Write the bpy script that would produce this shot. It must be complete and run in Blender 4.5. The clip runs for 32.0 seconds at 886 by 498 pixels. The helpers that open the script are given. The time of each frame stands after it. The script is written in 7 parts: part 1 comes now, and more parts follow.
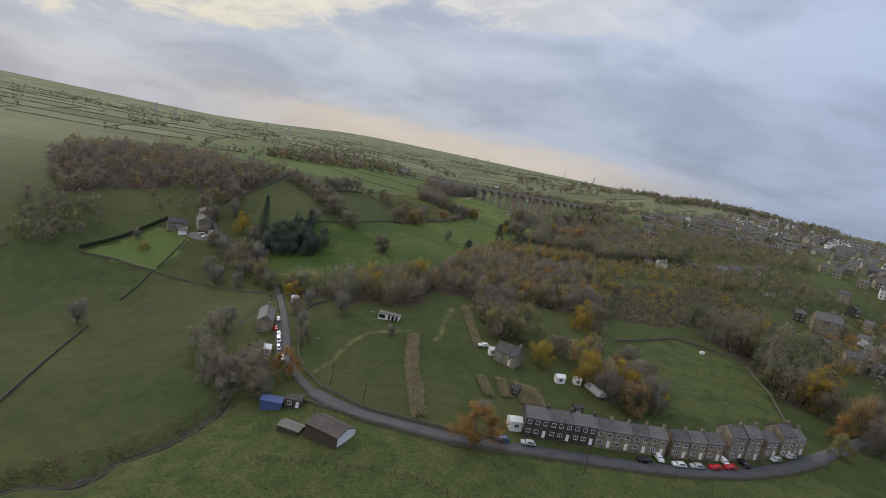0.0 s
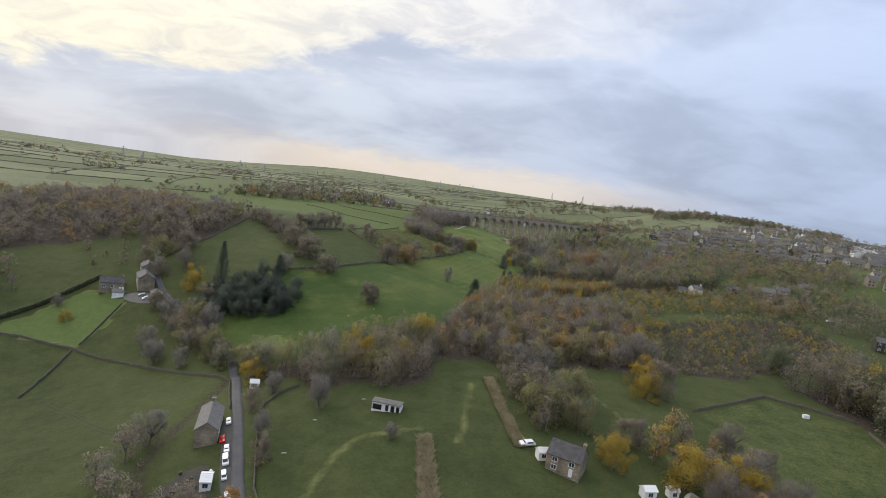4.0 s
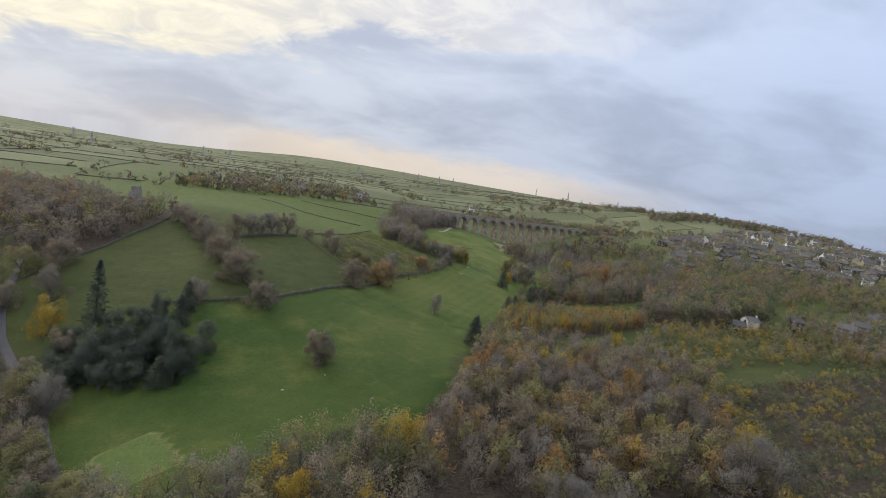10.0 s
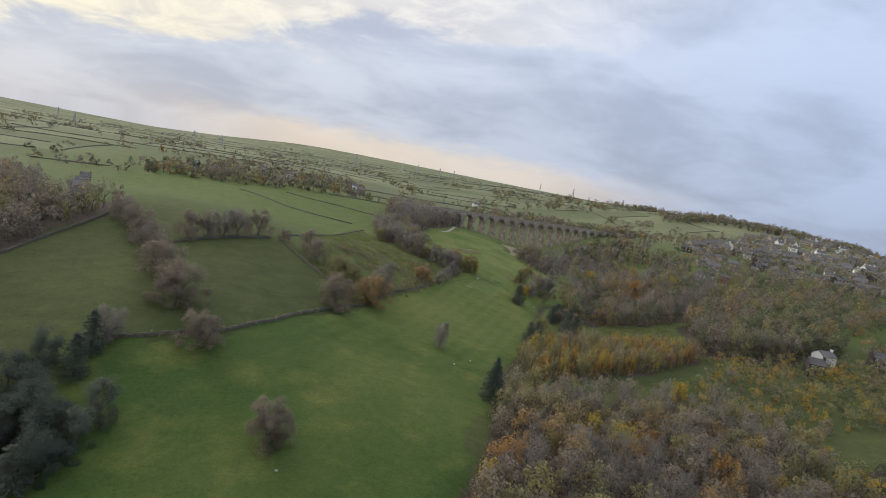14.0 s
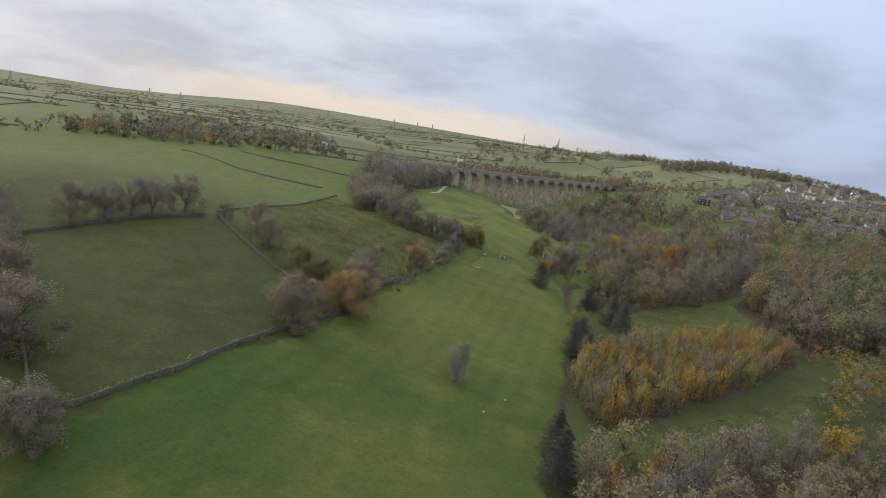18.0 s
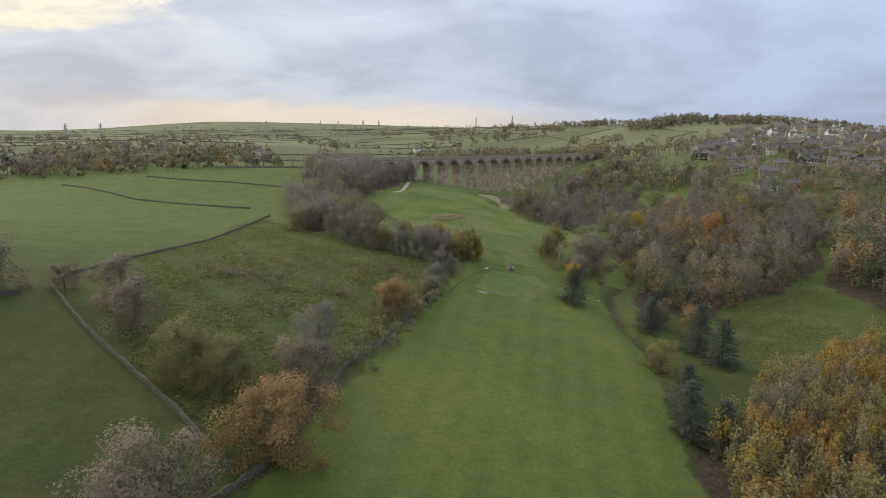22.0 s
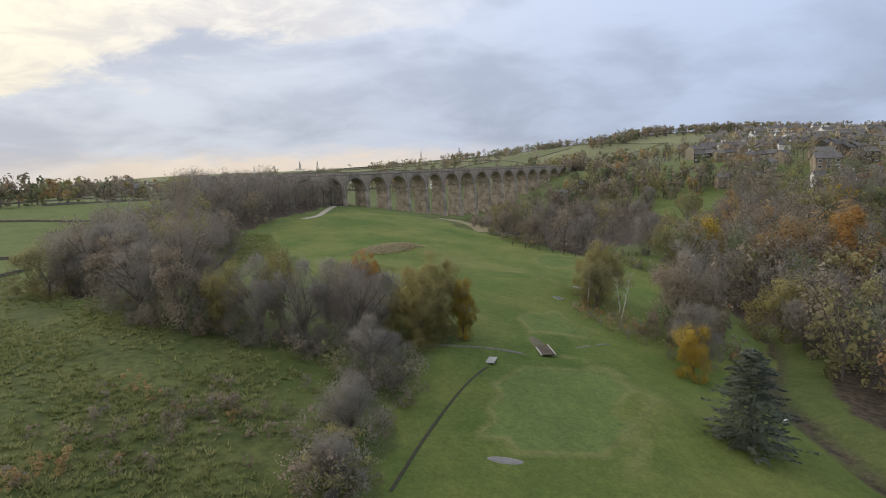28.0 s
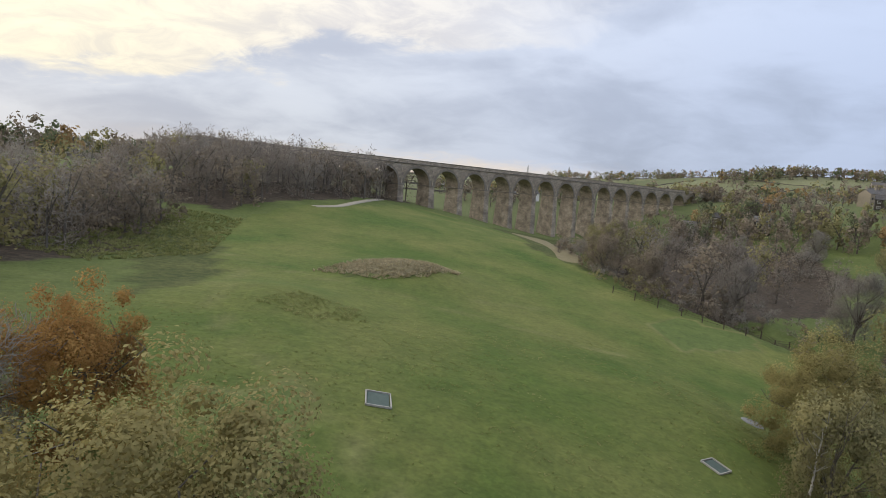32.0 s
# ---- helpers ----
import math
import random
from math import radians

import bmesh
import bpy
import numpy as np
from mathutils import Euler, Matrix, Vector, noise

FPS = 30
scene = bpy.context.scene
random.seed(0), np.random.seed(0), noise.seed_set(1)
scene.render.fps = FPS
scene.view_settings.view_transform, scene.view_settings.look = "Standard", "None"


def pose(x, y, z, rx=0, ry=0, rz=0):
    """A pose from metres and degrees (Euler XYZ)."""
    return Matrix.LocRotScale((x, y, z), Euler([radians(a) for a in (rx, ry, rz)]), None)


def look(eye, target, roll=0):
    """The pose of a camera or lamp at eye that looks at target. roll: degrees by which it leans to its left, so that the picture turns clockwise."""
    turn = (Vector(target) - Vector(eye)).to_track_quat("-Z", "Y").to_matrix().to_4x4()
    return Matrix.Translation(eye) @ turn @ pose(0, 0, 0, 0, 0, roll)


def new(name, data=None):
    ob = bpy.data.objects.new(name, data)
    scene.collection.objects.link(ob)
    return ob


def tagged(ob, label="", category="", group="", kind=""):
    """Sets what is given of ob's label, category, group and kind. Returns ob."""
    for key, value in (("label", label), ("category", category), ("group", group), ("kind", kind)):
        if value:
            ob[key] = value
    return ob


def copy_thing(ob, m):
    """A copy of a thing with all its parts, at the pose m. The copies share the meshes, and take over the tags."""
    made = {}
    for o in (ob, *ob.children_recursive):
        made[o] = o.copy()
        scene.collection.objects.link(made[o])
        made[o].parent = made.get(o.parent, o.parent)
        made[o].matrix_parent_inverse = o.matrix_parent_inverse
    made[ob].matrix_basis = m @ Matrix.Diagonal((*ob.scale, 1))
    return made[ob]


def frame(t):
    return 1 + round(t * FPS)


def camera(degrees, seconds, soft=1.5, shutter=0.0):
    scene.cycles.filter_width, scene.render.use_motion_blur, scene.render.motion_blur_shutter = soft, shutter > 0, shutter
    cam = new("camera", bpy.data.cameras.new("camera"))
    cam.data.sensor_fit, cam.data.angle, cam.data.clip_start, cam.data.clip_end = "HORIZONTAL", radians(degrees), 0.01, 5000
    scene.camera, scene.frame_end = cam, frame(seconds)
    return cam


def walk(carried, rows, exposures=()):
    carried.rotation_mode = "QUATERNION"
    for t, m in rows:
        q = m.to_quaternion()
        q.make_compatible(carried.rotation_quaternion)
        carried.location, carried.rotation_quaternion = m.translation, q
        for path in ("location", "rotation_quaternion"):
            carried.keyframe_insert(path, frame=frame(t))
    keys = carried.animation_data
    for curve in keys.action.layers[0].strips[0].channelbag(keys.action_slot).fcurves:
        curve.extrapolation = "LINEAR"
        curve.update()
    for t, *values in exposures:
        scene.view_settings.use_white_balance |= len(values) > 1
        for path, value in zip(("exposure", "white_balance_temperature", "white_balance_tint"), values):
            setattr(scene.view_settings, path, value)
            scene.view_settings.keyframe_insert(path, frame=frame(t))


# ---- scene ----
cam = camera(74.0, 32.0, soft=0.8)
PATH = [
    (0.0, 10.28, -96.47, 98.32, 80.49, -11.73, 3.14),
    (0.5, 8.43, -87.17, 98.06, 79.39, -11.80, 2.90),
    (1.0, 6.53, -77.91, 97.72, 79.26, -11.87, 2.70),
    (1.5, 4.73, -68.88, 97.07, 80.06, -11.77, 2.79),
    (2.0, 3.22, -59.90, 96.27, 81.30, -10.50, 2.30),
    (2.5, 2.03, -51.10, 95.51, 82.02, -9.29, 1.79),
    (3.0, 1.02, -42.32, 94.84, 82.95, -8.21, 1.35),
    (3.5, 0.11, -33.76, 94.23, 83.40, -8.19, 1.30),
    (5.5, -2.28, 0.10, 93.31, 83.87, -8.76, 0.67),
    (6.0, -2.99, 8.64, 93.23, 84.13, -8.50, 0.39),
    (6.5, -3.80, 17.27, 93.27, 84.13, -8.08, 0.17),
    (7.0, -4.56, 25.96, 93.45, 84.30, -8.57, -0.69),
    (7.5, -5.32, 34.45, 93.70, 84.15, -8.59, -0.95),
    (8.0, -5.98, 42.83, 93.97, 84.08, -9.12, -0.89),
    (8.5, -6.57, 51.01, 94.13, 84.29, -9.36, -0.89),
    (9.0, -7.10, 59.05, 94.32, 84.34, -9.44, -0.95),
    (9.5, -7.59, 66.88, 94.46, 83.85, -9.45, -1.02),
    (10.0, -8.00, 74.67, 94.54, 83.15, -9.66, -1.04),
    (10.5, -8.35, 82.41, 94.46, 83.24, -9.89, -0.95),
    (11.0, -8.57, 90.28, 94.35, 83.49, -10.34, -1.08),
    (11.5, -8.89, 98.17, 94.26, 83.67, -10.87, -0.97),
    (12.0, -9.21, 106.05, 94.21, 83.76, -10.77, -0.93),
    (12.5, -9.61, 113.82, 94.12, 83.31, -10.92, -0.96),
    (13.0, -10.02, 121.60, 94.11, 83.06, -11.07, -0.94),
    (13.5, -10.53, 129.28, 94.19, 82.60, -11.04, -1.04),
    (14.0, -11.16, 136.99, 94.26, 82.40, -11.06, -1.10),
    (14.5, -11.99, 144.77, 94.21, 82.38, -11.01, -1.21),
    (16.5, -14.84, 182.83, 91.02, 79.49, -10.42, -2.63),
    (17.0, -15.63, 192.02, 90.26, 79.02, -9.62, -3.20),
    (17.5, -16.20, 201.17, 89.46, 79.20, -9.63, -3.23),
    (18.0, -16.53, 210.43, 88.76, 78.55, -9.35, -3.51),
    (18.5, -16.74, 219.70, 88.09, 78.10, -9.36, -3.78),
    (19.0, -16.87, 229.07, 87.44, 79.09, -9.17, -3.84),
    (19.5, -16.93, 238.55, 86.70, 79.86, -9.02, -3.82),
    (20.0, -16.89, 248.11, 85.89, 80.46, -6.98, -5.05),
    (20.5, -16.75, 257.65, 85.09, 79.97, -3.70, -6.84),
    (21.0, -16.43, 267.16, 84.14, 80.15, -2.73, -7.18),
    (21.5, -15.96, 276.69, 82.99, 80.01, -1.51, -8.23),
    (22.0, -15.31, 286.26, 81.53, 78.36, -1.35, -8.63),
    (22.5, -14.46, 295.43, 79.57, 78.37, -2.28, -10.11),
    (23.0, -13.27, 304.47, 77.22, 78.63, -2.78, -10.99),
    (23.5, -11.85, 313.52, 74.59, 78.75, -3.29, -11.18),
    (24.0, -10.47, 322.65, 72.23, 79.04, -3.55, -11.20),
    (24.5, -9.05, 331.39, 70.30, 79.95, -3.44, -11.19),
    (25.0, -7.74, 339.87, 68.72, 80.19, -3.41, -11.24),
    (25.5, -6.32, 348.25, 67.29, 80.70, -3.44, -11.30),
    (27.5, 1.64, 383.68, 63.44, 82.15, 0.26, -13.29),
    (28.0, 3.96, 392.21, 62.44, 82.38, 2.18, -13.93),
    (28.5, 6.29, 400.54, 61.46, 82.37, 3.00, -14.64),
    (29.0, 8.81, 408.82, 60.65, 82.58, 5.56, -16.42),
    (29.5, 11.46, 416.46, 59.63, 82.69, 5.81, -17.16),
    (30.0, 14.37, 423.92, 58.64, 82.76, 5.31, -17.84),
    (30.5, 17.42, 430.93, 57.96, 83.17, 2.74, -16.91),
    (31.0, 20.20, 437.69, 57.31, 82.97, -0.12, -13.19),
    (31.5, 22.93, 444.37, 56.89, 83.05, -3.90, -10.15),
    (32.0, 25.52, 451.09, 56.65, 83.52, -4.95, -3.49),
]
walk(cam, [(t, pose(*p)) for t, *p in PATH], exposures=[(0.0, -0.22, 6200, 10), (1.0, 0.08, 6200, 10), (3.0, 0.16, 6200, 10), (6.0, 0.1, 6200, 10), (9.0, 0.08, 6250, 10), (13.0, 0.05, 6250, 10), (17.0, 0.14, 6350, 10), (19.0, 0.16, 6400, 10), (23.0, 0.16, 6450, 10), (28.0, 0.13, 6450, 10), (32.0, 0.15, 6450, 10)])

# ---- sky and light ----
SUN_AZ, SUN_EL = radians(-42), radians(24)  # azimuth from +y towards +x


def make_world():
    w = bpy.data.worlds.new("evening_sky")
    w.use_nodes = True
    scene.world = w
    nt = w.node_tree
    nt.nodes.clear()
    N, L = nt.nodes.new, nt.links.new

    def math_(op, a, b=None, c=None):
        n = N("ShaderNodeMath")
        n.operation = op
        for i, v in enumerate((a, b, c)):
            if v is None:
                continue
            if isinstance(v, (int, float)):
                n.inputs[i].default_value = v
            else:
                L(v, n.inputs[i])
        return n.outputs[0]

    def ramp(fac, stops):
        n = N("ShaderNodeValToRGB")
        n.color_ramp.interpolation = "EASE"
        while len(n.color_ramp.elements) < len(stops):
            n.color_ramp.elements.new(0.5)
        for e, (p, c) in zip(n.color_ramp.elements, stops):
            e.position, e.color = p, (*c, 1)
        L(fac, n.inputs[0])
        return n.outputs[0]

    def mix(fac, a, b):
        n = N("ShaderNodeMix")
        n.data_type = "RGBA"
        for sock, v in ((n.inputs[0], fac), (n.inputs[6], a), (n.inputs[7], b)):
            if isinstance(v, (int, float)):
                sock.default_value = v
            elif isinstance(v, tuple):
                sock.default_value = (*v, 1)
            else:
                L(v, sock)
        return n.outputs[2]

    def band(v, a, b):
        n = N("ShaderNodeMapRange")
        n.interpolation_type = "SMOOTHSTEP"
        n.inputs[1].default_value, n.inputs[2].default_value = a, b
        L(v, n.inputs[0])
        return n.outputs[0]

    co = N("ShaderNodeTexCoord")
    sep = N("ShaderNodeSeparateXYZ")
    L(co.outputs["Generated"], sep.inputs[0])
    x, y, z = sep.outputs
    up = math_("MAXIMUM", z, 0.0)
    # the cloud deck: the direction laid on a plane overhead
    den = math_("ADD", up, 0.30)
    cx, cy = math_("DIVIDE", x, den), math_("DIVIDE", y, den)
    comb = N("ShaderNodeCombineXYZ")
    L(cx, comb.inputs[0]), L(cy, comb.inputs[1])

    def cloud(scale, detail, rough, dist, off):
        mp = N("ShaderNodeMapping")
        mp.inputs["Location"].default_value = off
        mp.inputs["Scale"].default_value = (1.0, 1.15, 1)
        mp.inputs["Rotation"].default_value = (0, 0, 0.35)
        L(comb.outputs[0], mp.inputs[0])
        n = N("ShaderNodeTexNoise")
        n.inputs["Scale"].default_value, n.inputs["Detail"].default_value = scale, detail
        n.inputs["Roughness"].default_value, n.inputs["Distortion"].default_value = rough, dist
        L(mp.outputs[0], n.inputs["Vector"])
        return n.outputs[0]

    big, small = cloud(1.5, 6, 0.5, 0.4, (3.1, 1.7, 0)), cloud(5.5, 10, 0.62, 0.7, (0.3, 4.2, 0))
    body = math_("ADD", math_("MULTIPLY", big, 0.84), math_("MULTIPLY", small, 0.16))
    # east side cooler, west side (towards the sun) warmer
    side = band(math_("SUBTRACT", math_("MULTIPLY", x, 0.9), math_("MULTIPLY", z, 0.2)), -0.35, 0.75)
    pale = mix(side, (0.62, 0.65, 0.71), (0.45, 0.53, 0.71))
    dark = mix(side, (0.44, 0.47, 0.55), (0.35, 0.41, 0.54))
    deck = mix(band(body, 0.36, 0.62), dark, pale)
    # the thin bright sheet of cloud round the hidden sun
    sx, sy, sz = math.sin(SUN_AZ) * math.cos(SUN_EL), math.cos(SUN_AZ) * math.cos(SUN_EL), math.sin(SUN_EL)
    dot = math_("ADD", math_("ADD", math_("MULTIPLY", x, sx), math_("MULTIPLY", y, sy)), math_("MULTIPLY", z, sz))
    near = band(dot, 0.80, 0.985)
    edge = math_("ADD", math_("SUBTRACT", z, math_("MULTIPLY", x, 0.2)), math_("MULTIPLY", math_("SUBTRACT", body, 0.5), 0.30))
    opened = math_("MULTIPLY", band(edge, 0.196, 0.222), band(x, 0.42, -0.12))
    warm = mix(near, mix(band(small, 0.35, 0.65), (0.60, 0.58, 0.58), (0.76, 0.72, 0.66)), mix(band(small, 0.3, 0.7), (0.74, 0.68, 0.56), (0.98, 0.88, 0.64)))
    col = mix(opened, deck, warm)
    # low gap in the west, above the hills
    low = math_("MULTIPLY", band(math_("ADD", up, math_("MULTIPLY", small, 0.05)), 0.078, 0.040), math_("MULTIPLY", band(x, -0.52, -0.18), band(x, 0.48, 0.12)))
    col = mix(math_("MULTIPLY", low, 0.7), col, (0.92, 0.76, 0.58))
    lum = N("ShaderNodeVectorMath")
    lum.operation = "SCALE"
    L(col, lum.inputs[0])
    L(math_("MULTIPLY_ADD", up, 1.05, 0.84), lum.inputs[3])
    col = lum.outputs[0]
    sky = N("ShaderNodeTexSky")
    sky.sky_type, sky.sun_disc = "NISHITA", False
    sky.sun_elevation, sky.sun_rotation = SUN_EL, SUN_AZ
    bg1, bg2, add = N("ShaderNodeBackground"), N("ShaderNodeBackground"), N("ShaderNodeMixShader")
    add.inputs[0].default_value = 0.93  # cover of the cloud deck over the clear sky
    L(sky.outputs[0], bg1.inputs[0])
    bg1.inputs[1].default_value = 0.06
    L(col, bg2.inputs[0])
    bg2.inputs[1].default_value = 1.12
    L(bg1.outputs[0], add.inputs[1]), L(bg2.outputs[0], add.inputs[2])
    out = N("ShaderNodeOutputWorld")
    L(add.outputs[0], out.inputs[0])


make_world()
sun = new("sun", bpy.data.lights.new("sun", "SUN"))
sun.data.energy, sun.data.angle, sun.data.color = 1.4, radians(35), (1.0, 0.93, 0.82)
sun.matrix_world = look((0, 0, 300), (-300 * math.sin(SUN_AZ), -300 * math.cos(SUN_AZ), 300 - 300 * math.tan(SUN_EL)))

# ---- the lie of the land ----
# spot heights (east, north, height): the valley floor, its sides, the hills round it
VALLEY = ((-146, 145, -8.4), (-152, 219, -0.6), (-13, 56, 11.8), (111, 85, 18.7), (41, 78, 18.5), (-45, 112, 13.8), (-58, 129, 14.4), (-11, 140, 24.8), (135, 178, 28.4), (-53, 203, 20.5), (-34, 255, 32.3), (-124, 265, 22.2), (20, 310, 32.2), (2, 339, 35), (-81, 314, 41.4), (-25, 358, 38.1), (19, 434, 38.8), (32, 460, 38.9), (57, 446, 31.6), (42, 367, 30.5), (80, 474, 31), (25, 483, 43), (27, 532, 43), (29, 567, 46), (91, 659, 36.1), (45, 664, 46), (76, 715, 40.1))
SIDES = ((133, 338, 37.9), (170, 310, 40.7), (163, 371, 40.2), (241, 335, 43.1), (257, 303, 38.2), (223, 590, 50.2), (227, 640, 52.2), (-40, 640, 54), (178, 745, 55.2), (120, 690, 36.1), (-60, 460, 47.2), (-120, 420, 53), (-60, 560, 48), (-20, 530, 45), (130, 560, 36.1), (340, 500, 62.3), (-220, 500, 45.8), (-300, 330, 25.5), (10, -60, 8.5), (150, -20, 18.9), (-120, 0, -9.6))
HILLS = ((-900, 1200, 36), (-450, 600, 39.1), (460, 1130, 99.2), (459, 1413, 92), (0, 2500, 72.1), (0, 4400, 88.1), (-500, 2400, 62.7), (-900, 4300, 87.2), (-1400, 2200, 0.2), (-2100, 3800, -33.8), (600, 1000, 93.5), (490, 690, 78), (420, 477, 65.8), (60, 900, 53.2), (0, 1200, 55.2), (250, 1000, 48.9), (-250, 1000, 59.3), (-100, -400, 19.9), (300, -300, 30.3), (700, 100, 50.3), (-600, 100, 19.9), (1200, 2200, 74.1), (1500, 1000, 59.4), (900, 3400, 83.5), (1100, 4400, 83.1), (-1500, 600, 48), (-500, 3500, 83.3), (-1000, 950, 64.1), (-1000, 1900, 38.5), (-250, 2200, 63.1), (-1600, 1700, 25.7), (660, 1770, 99.5), (790, 1240, 98), (690, 940, 78.8), (700, 760, 85.8), (900, 560, 78.6), (-600, 1500, 42))
KNOTS = np.array(VALLEY + SIDES + HILLS, float)
SOFT = 45.0


def solve_land():
    n = len(KNOTS)
    d2 = ((KNOTS[:, None, :2] - KNOTS[None, :, :2]) ** 2).sum(-1)
    a = np.zeros((n + 3, n + 3))
    a[:n, :n] = -np.sqrt(d2 + SOFT**2)
    a[:n, :n] += np.eye(n) * 1.5
    a[:n, n], a[:n, n + 1], a[:n, n + 2] = 1, KNOTS[:, 0] / 1000, KNOTS[:, 1] / 1000
    a[n:, :n] = a[:n, n:].T
    return np.linalg.solve(a, np.r_[KNOTS[:, 2], 0, 0, 0])


LAND = solve_land()


def land(x, y):
    """Height of the ground; takes numbers or arrays."""
    x, y = np.asarray(x, float), np.asarray(y, float)
    xc, yc = np.clip(x, -2200, 2200), np.clip(y, -1200, 4700)
    z = LAND[-3] + LAND[-2] * xc / 1000 + LAND[-1] * yc / 1000
    for (kx, ky, _), w in zip(KNOTS, LAND):
        z = z - w * np.sqrt((xc - kx) ** 2 + (yc - ky) ** 2 + SOFT**2)
    return z + 0.5 * np.sin(x / 23 + y / 41) * np.sin(y / 31 - x / 57)


# ---- materials ----
def material(name, colours, scale=1.0, rough=0.9, bump=0.0, fine=None, metal=0.0, island=0.0, rand=0.0, spec=0.25, coords="Object"):
    """Two or three colours spread by noise of a size in metres, a finer grain over it, and relief."""
    m = bpy.data.materials.new(name)
    m.use_nodes = True
    nt = m.node_tree
    N, L = nt.nodes.new, nt.links.new
    bs = nt.nodes["Principled BSDF"]
    bs.inputs["Roughness"].default_value, bs.inputs["Metallic"].default_value = rough, metal
    bs.inputs["Specular IOR Level"].default_value = spec
    co = N("ShaderNodeTexCoord")
    n1 = N("ShaderNodeTexNoise")
    n1.inputs["Scale"].default_value, n1.inputs["Detail"].default_value = 1 / scale, 5
    L(co.outputs[coords], n1.inputs["Vector"])
    n2 = N("ShaderNodeTexNoise")
    n2.inputs["Scale"].default_value, n2.inputs["Detail"].default_value = 1 / (fine or scale / 9), 3
    L(co.outputs[coords], n2.inputs["Vector"])
    mixf = N("ShaderNodeMath")
    mixf.operation = "MULTIPLY_ADD"
    L(n2.outputs[0], mixf.inputs[0])
    mixf.inputs[1].default_value = 0.5
    half = N("ShaderNodeMath")
    half.operation = "MULTIPLY"
    L(n1.outputs[0], half.inputs[0])
    half.inputs[1].default_value = 0.5
    L(half.outputs[0], mixf.inputs[2])
    fac = mixf.outputs[0]
    if island or rand:
        src = N("ShaderNodeNewGeometry").outputs["Random Per Island"] if island else N("ShaderNodeObjectInfo").outputs["Random"]
        r = N("ShaderNodeMath")
        r.operation = "MULTIPLY_ADD"
        L(src, r.inputs[0])
        r.inputs[1].default_value = island or rand
        s = N("ShaderNodeMath")
        s.operation = "SUBTRACT"
        L(fac, s.inputs[0])
        s.inputs[1].default_value = (island or rand) / 2
        L(s.outputs[0], r.inputs[2])
        fac = r.outputs[0]
    ramp = N("ShaderNodeValToRGB")
    k = len(colours)
    while len(ramp.color_ramp.elements) < k:
        ramp.color_ramp.elements.new(0.5)
    for i, (e, c) in enumerate(zip(ramp.color_ramp.elements, colours)):
        e.position, e.color = 0.3 + 0.4 * i / max(k - 1, 1), (*c, 1)
    L(fac, ramp.inputs[0])
    L(ramp.outputs[0], bs.inputs["Base Color"])
    if bump:
        b = N("ShaderNodeBump")
        b.inputs["Strength"].default_value, b.inputs["Distance"].default_value = 0.6, bump
        L(n2.outputs[0], b.inputs["Height"])
        L(b.outputs[0], bs.inputs["Normal"])
    return m


def part(name, bm, mat, parent=None, label="", smooth=False):
    """One bmesh as one mesh object, under a thing or a part."""
    me = bpy.data.meshes.new(name)
    bm.to_mesh(me)
    bm.free()
    if mat:
        me.materials.append(mat)
    if smooth:
        me.polygons.foreach_set("use_smooth", np.ones(len(me.polygons), bool))
    ob = new(name, me)
    if parent:
        ob.parent = parent
    if label:
        ob["label"] = label
    return ob


def mesh_of(name, verts, faces, mats, index=None, smooth=False):
    me = bpy.data.meshes.new(name)
    v, f = np.asarray(verts, np.float32).reshape(-1, 3), np.asarray(faces, np.int32)
    k = f.shape[1]
    me.vertices.add(len(v))
    me.vertices.foreach_set("co", v.ravel())
    me.loops.add(f.size)
    me.loops.foreach_set("vertex_index", f.ravel())
    me.polygons.add(len(f))
    me.polygons.foreach_set("loop_start", np.arange(0, f.size, k, dtype=np.int32))
    me.polygons.foreach_set("loop_total", np.full(len(f), k, np.int32))
    for m in mats:
        me.materials.append(m)
    if index is not None:
        me.polygons.foreach_set("material_index", np.asarray(index, np.int32))
    if smooth:
        me.polygons.foreach_set("use_smooth", np.ones(len(f), bool))
    me.update(calc_edges=True)
    return me


def box(bm, cx, cy, cz, sx, sy, sz, m=None):
    """A box on its centre; m: a pose laid over it."""
    r = bmesh.ops.create_cube(bm, size=1, matrix=(m or Matrix()) @ Matrix.Translation((cx, cy, cz)) @ Matrix.Diagonal((sx, sy, sz, 1)))
    return r["verts"]


def inside(px, py, poly):
    """Which points lie in the polygon."""
    px, py = np.asarray(px, float), np.asarray(py, float)
    hit = np.zeros(px.shape, bool)
    for (x0, y0), (x1, y1) in zip(poly, poly[1:] + poly[:1]):
        cross = (y0 > py) != (y1 > py)
        t = (py - y0) / ((y1 - y0) or 1e-9)
        hit ^= cross & (px < x0 + t * (x1 - x0))
    return hit


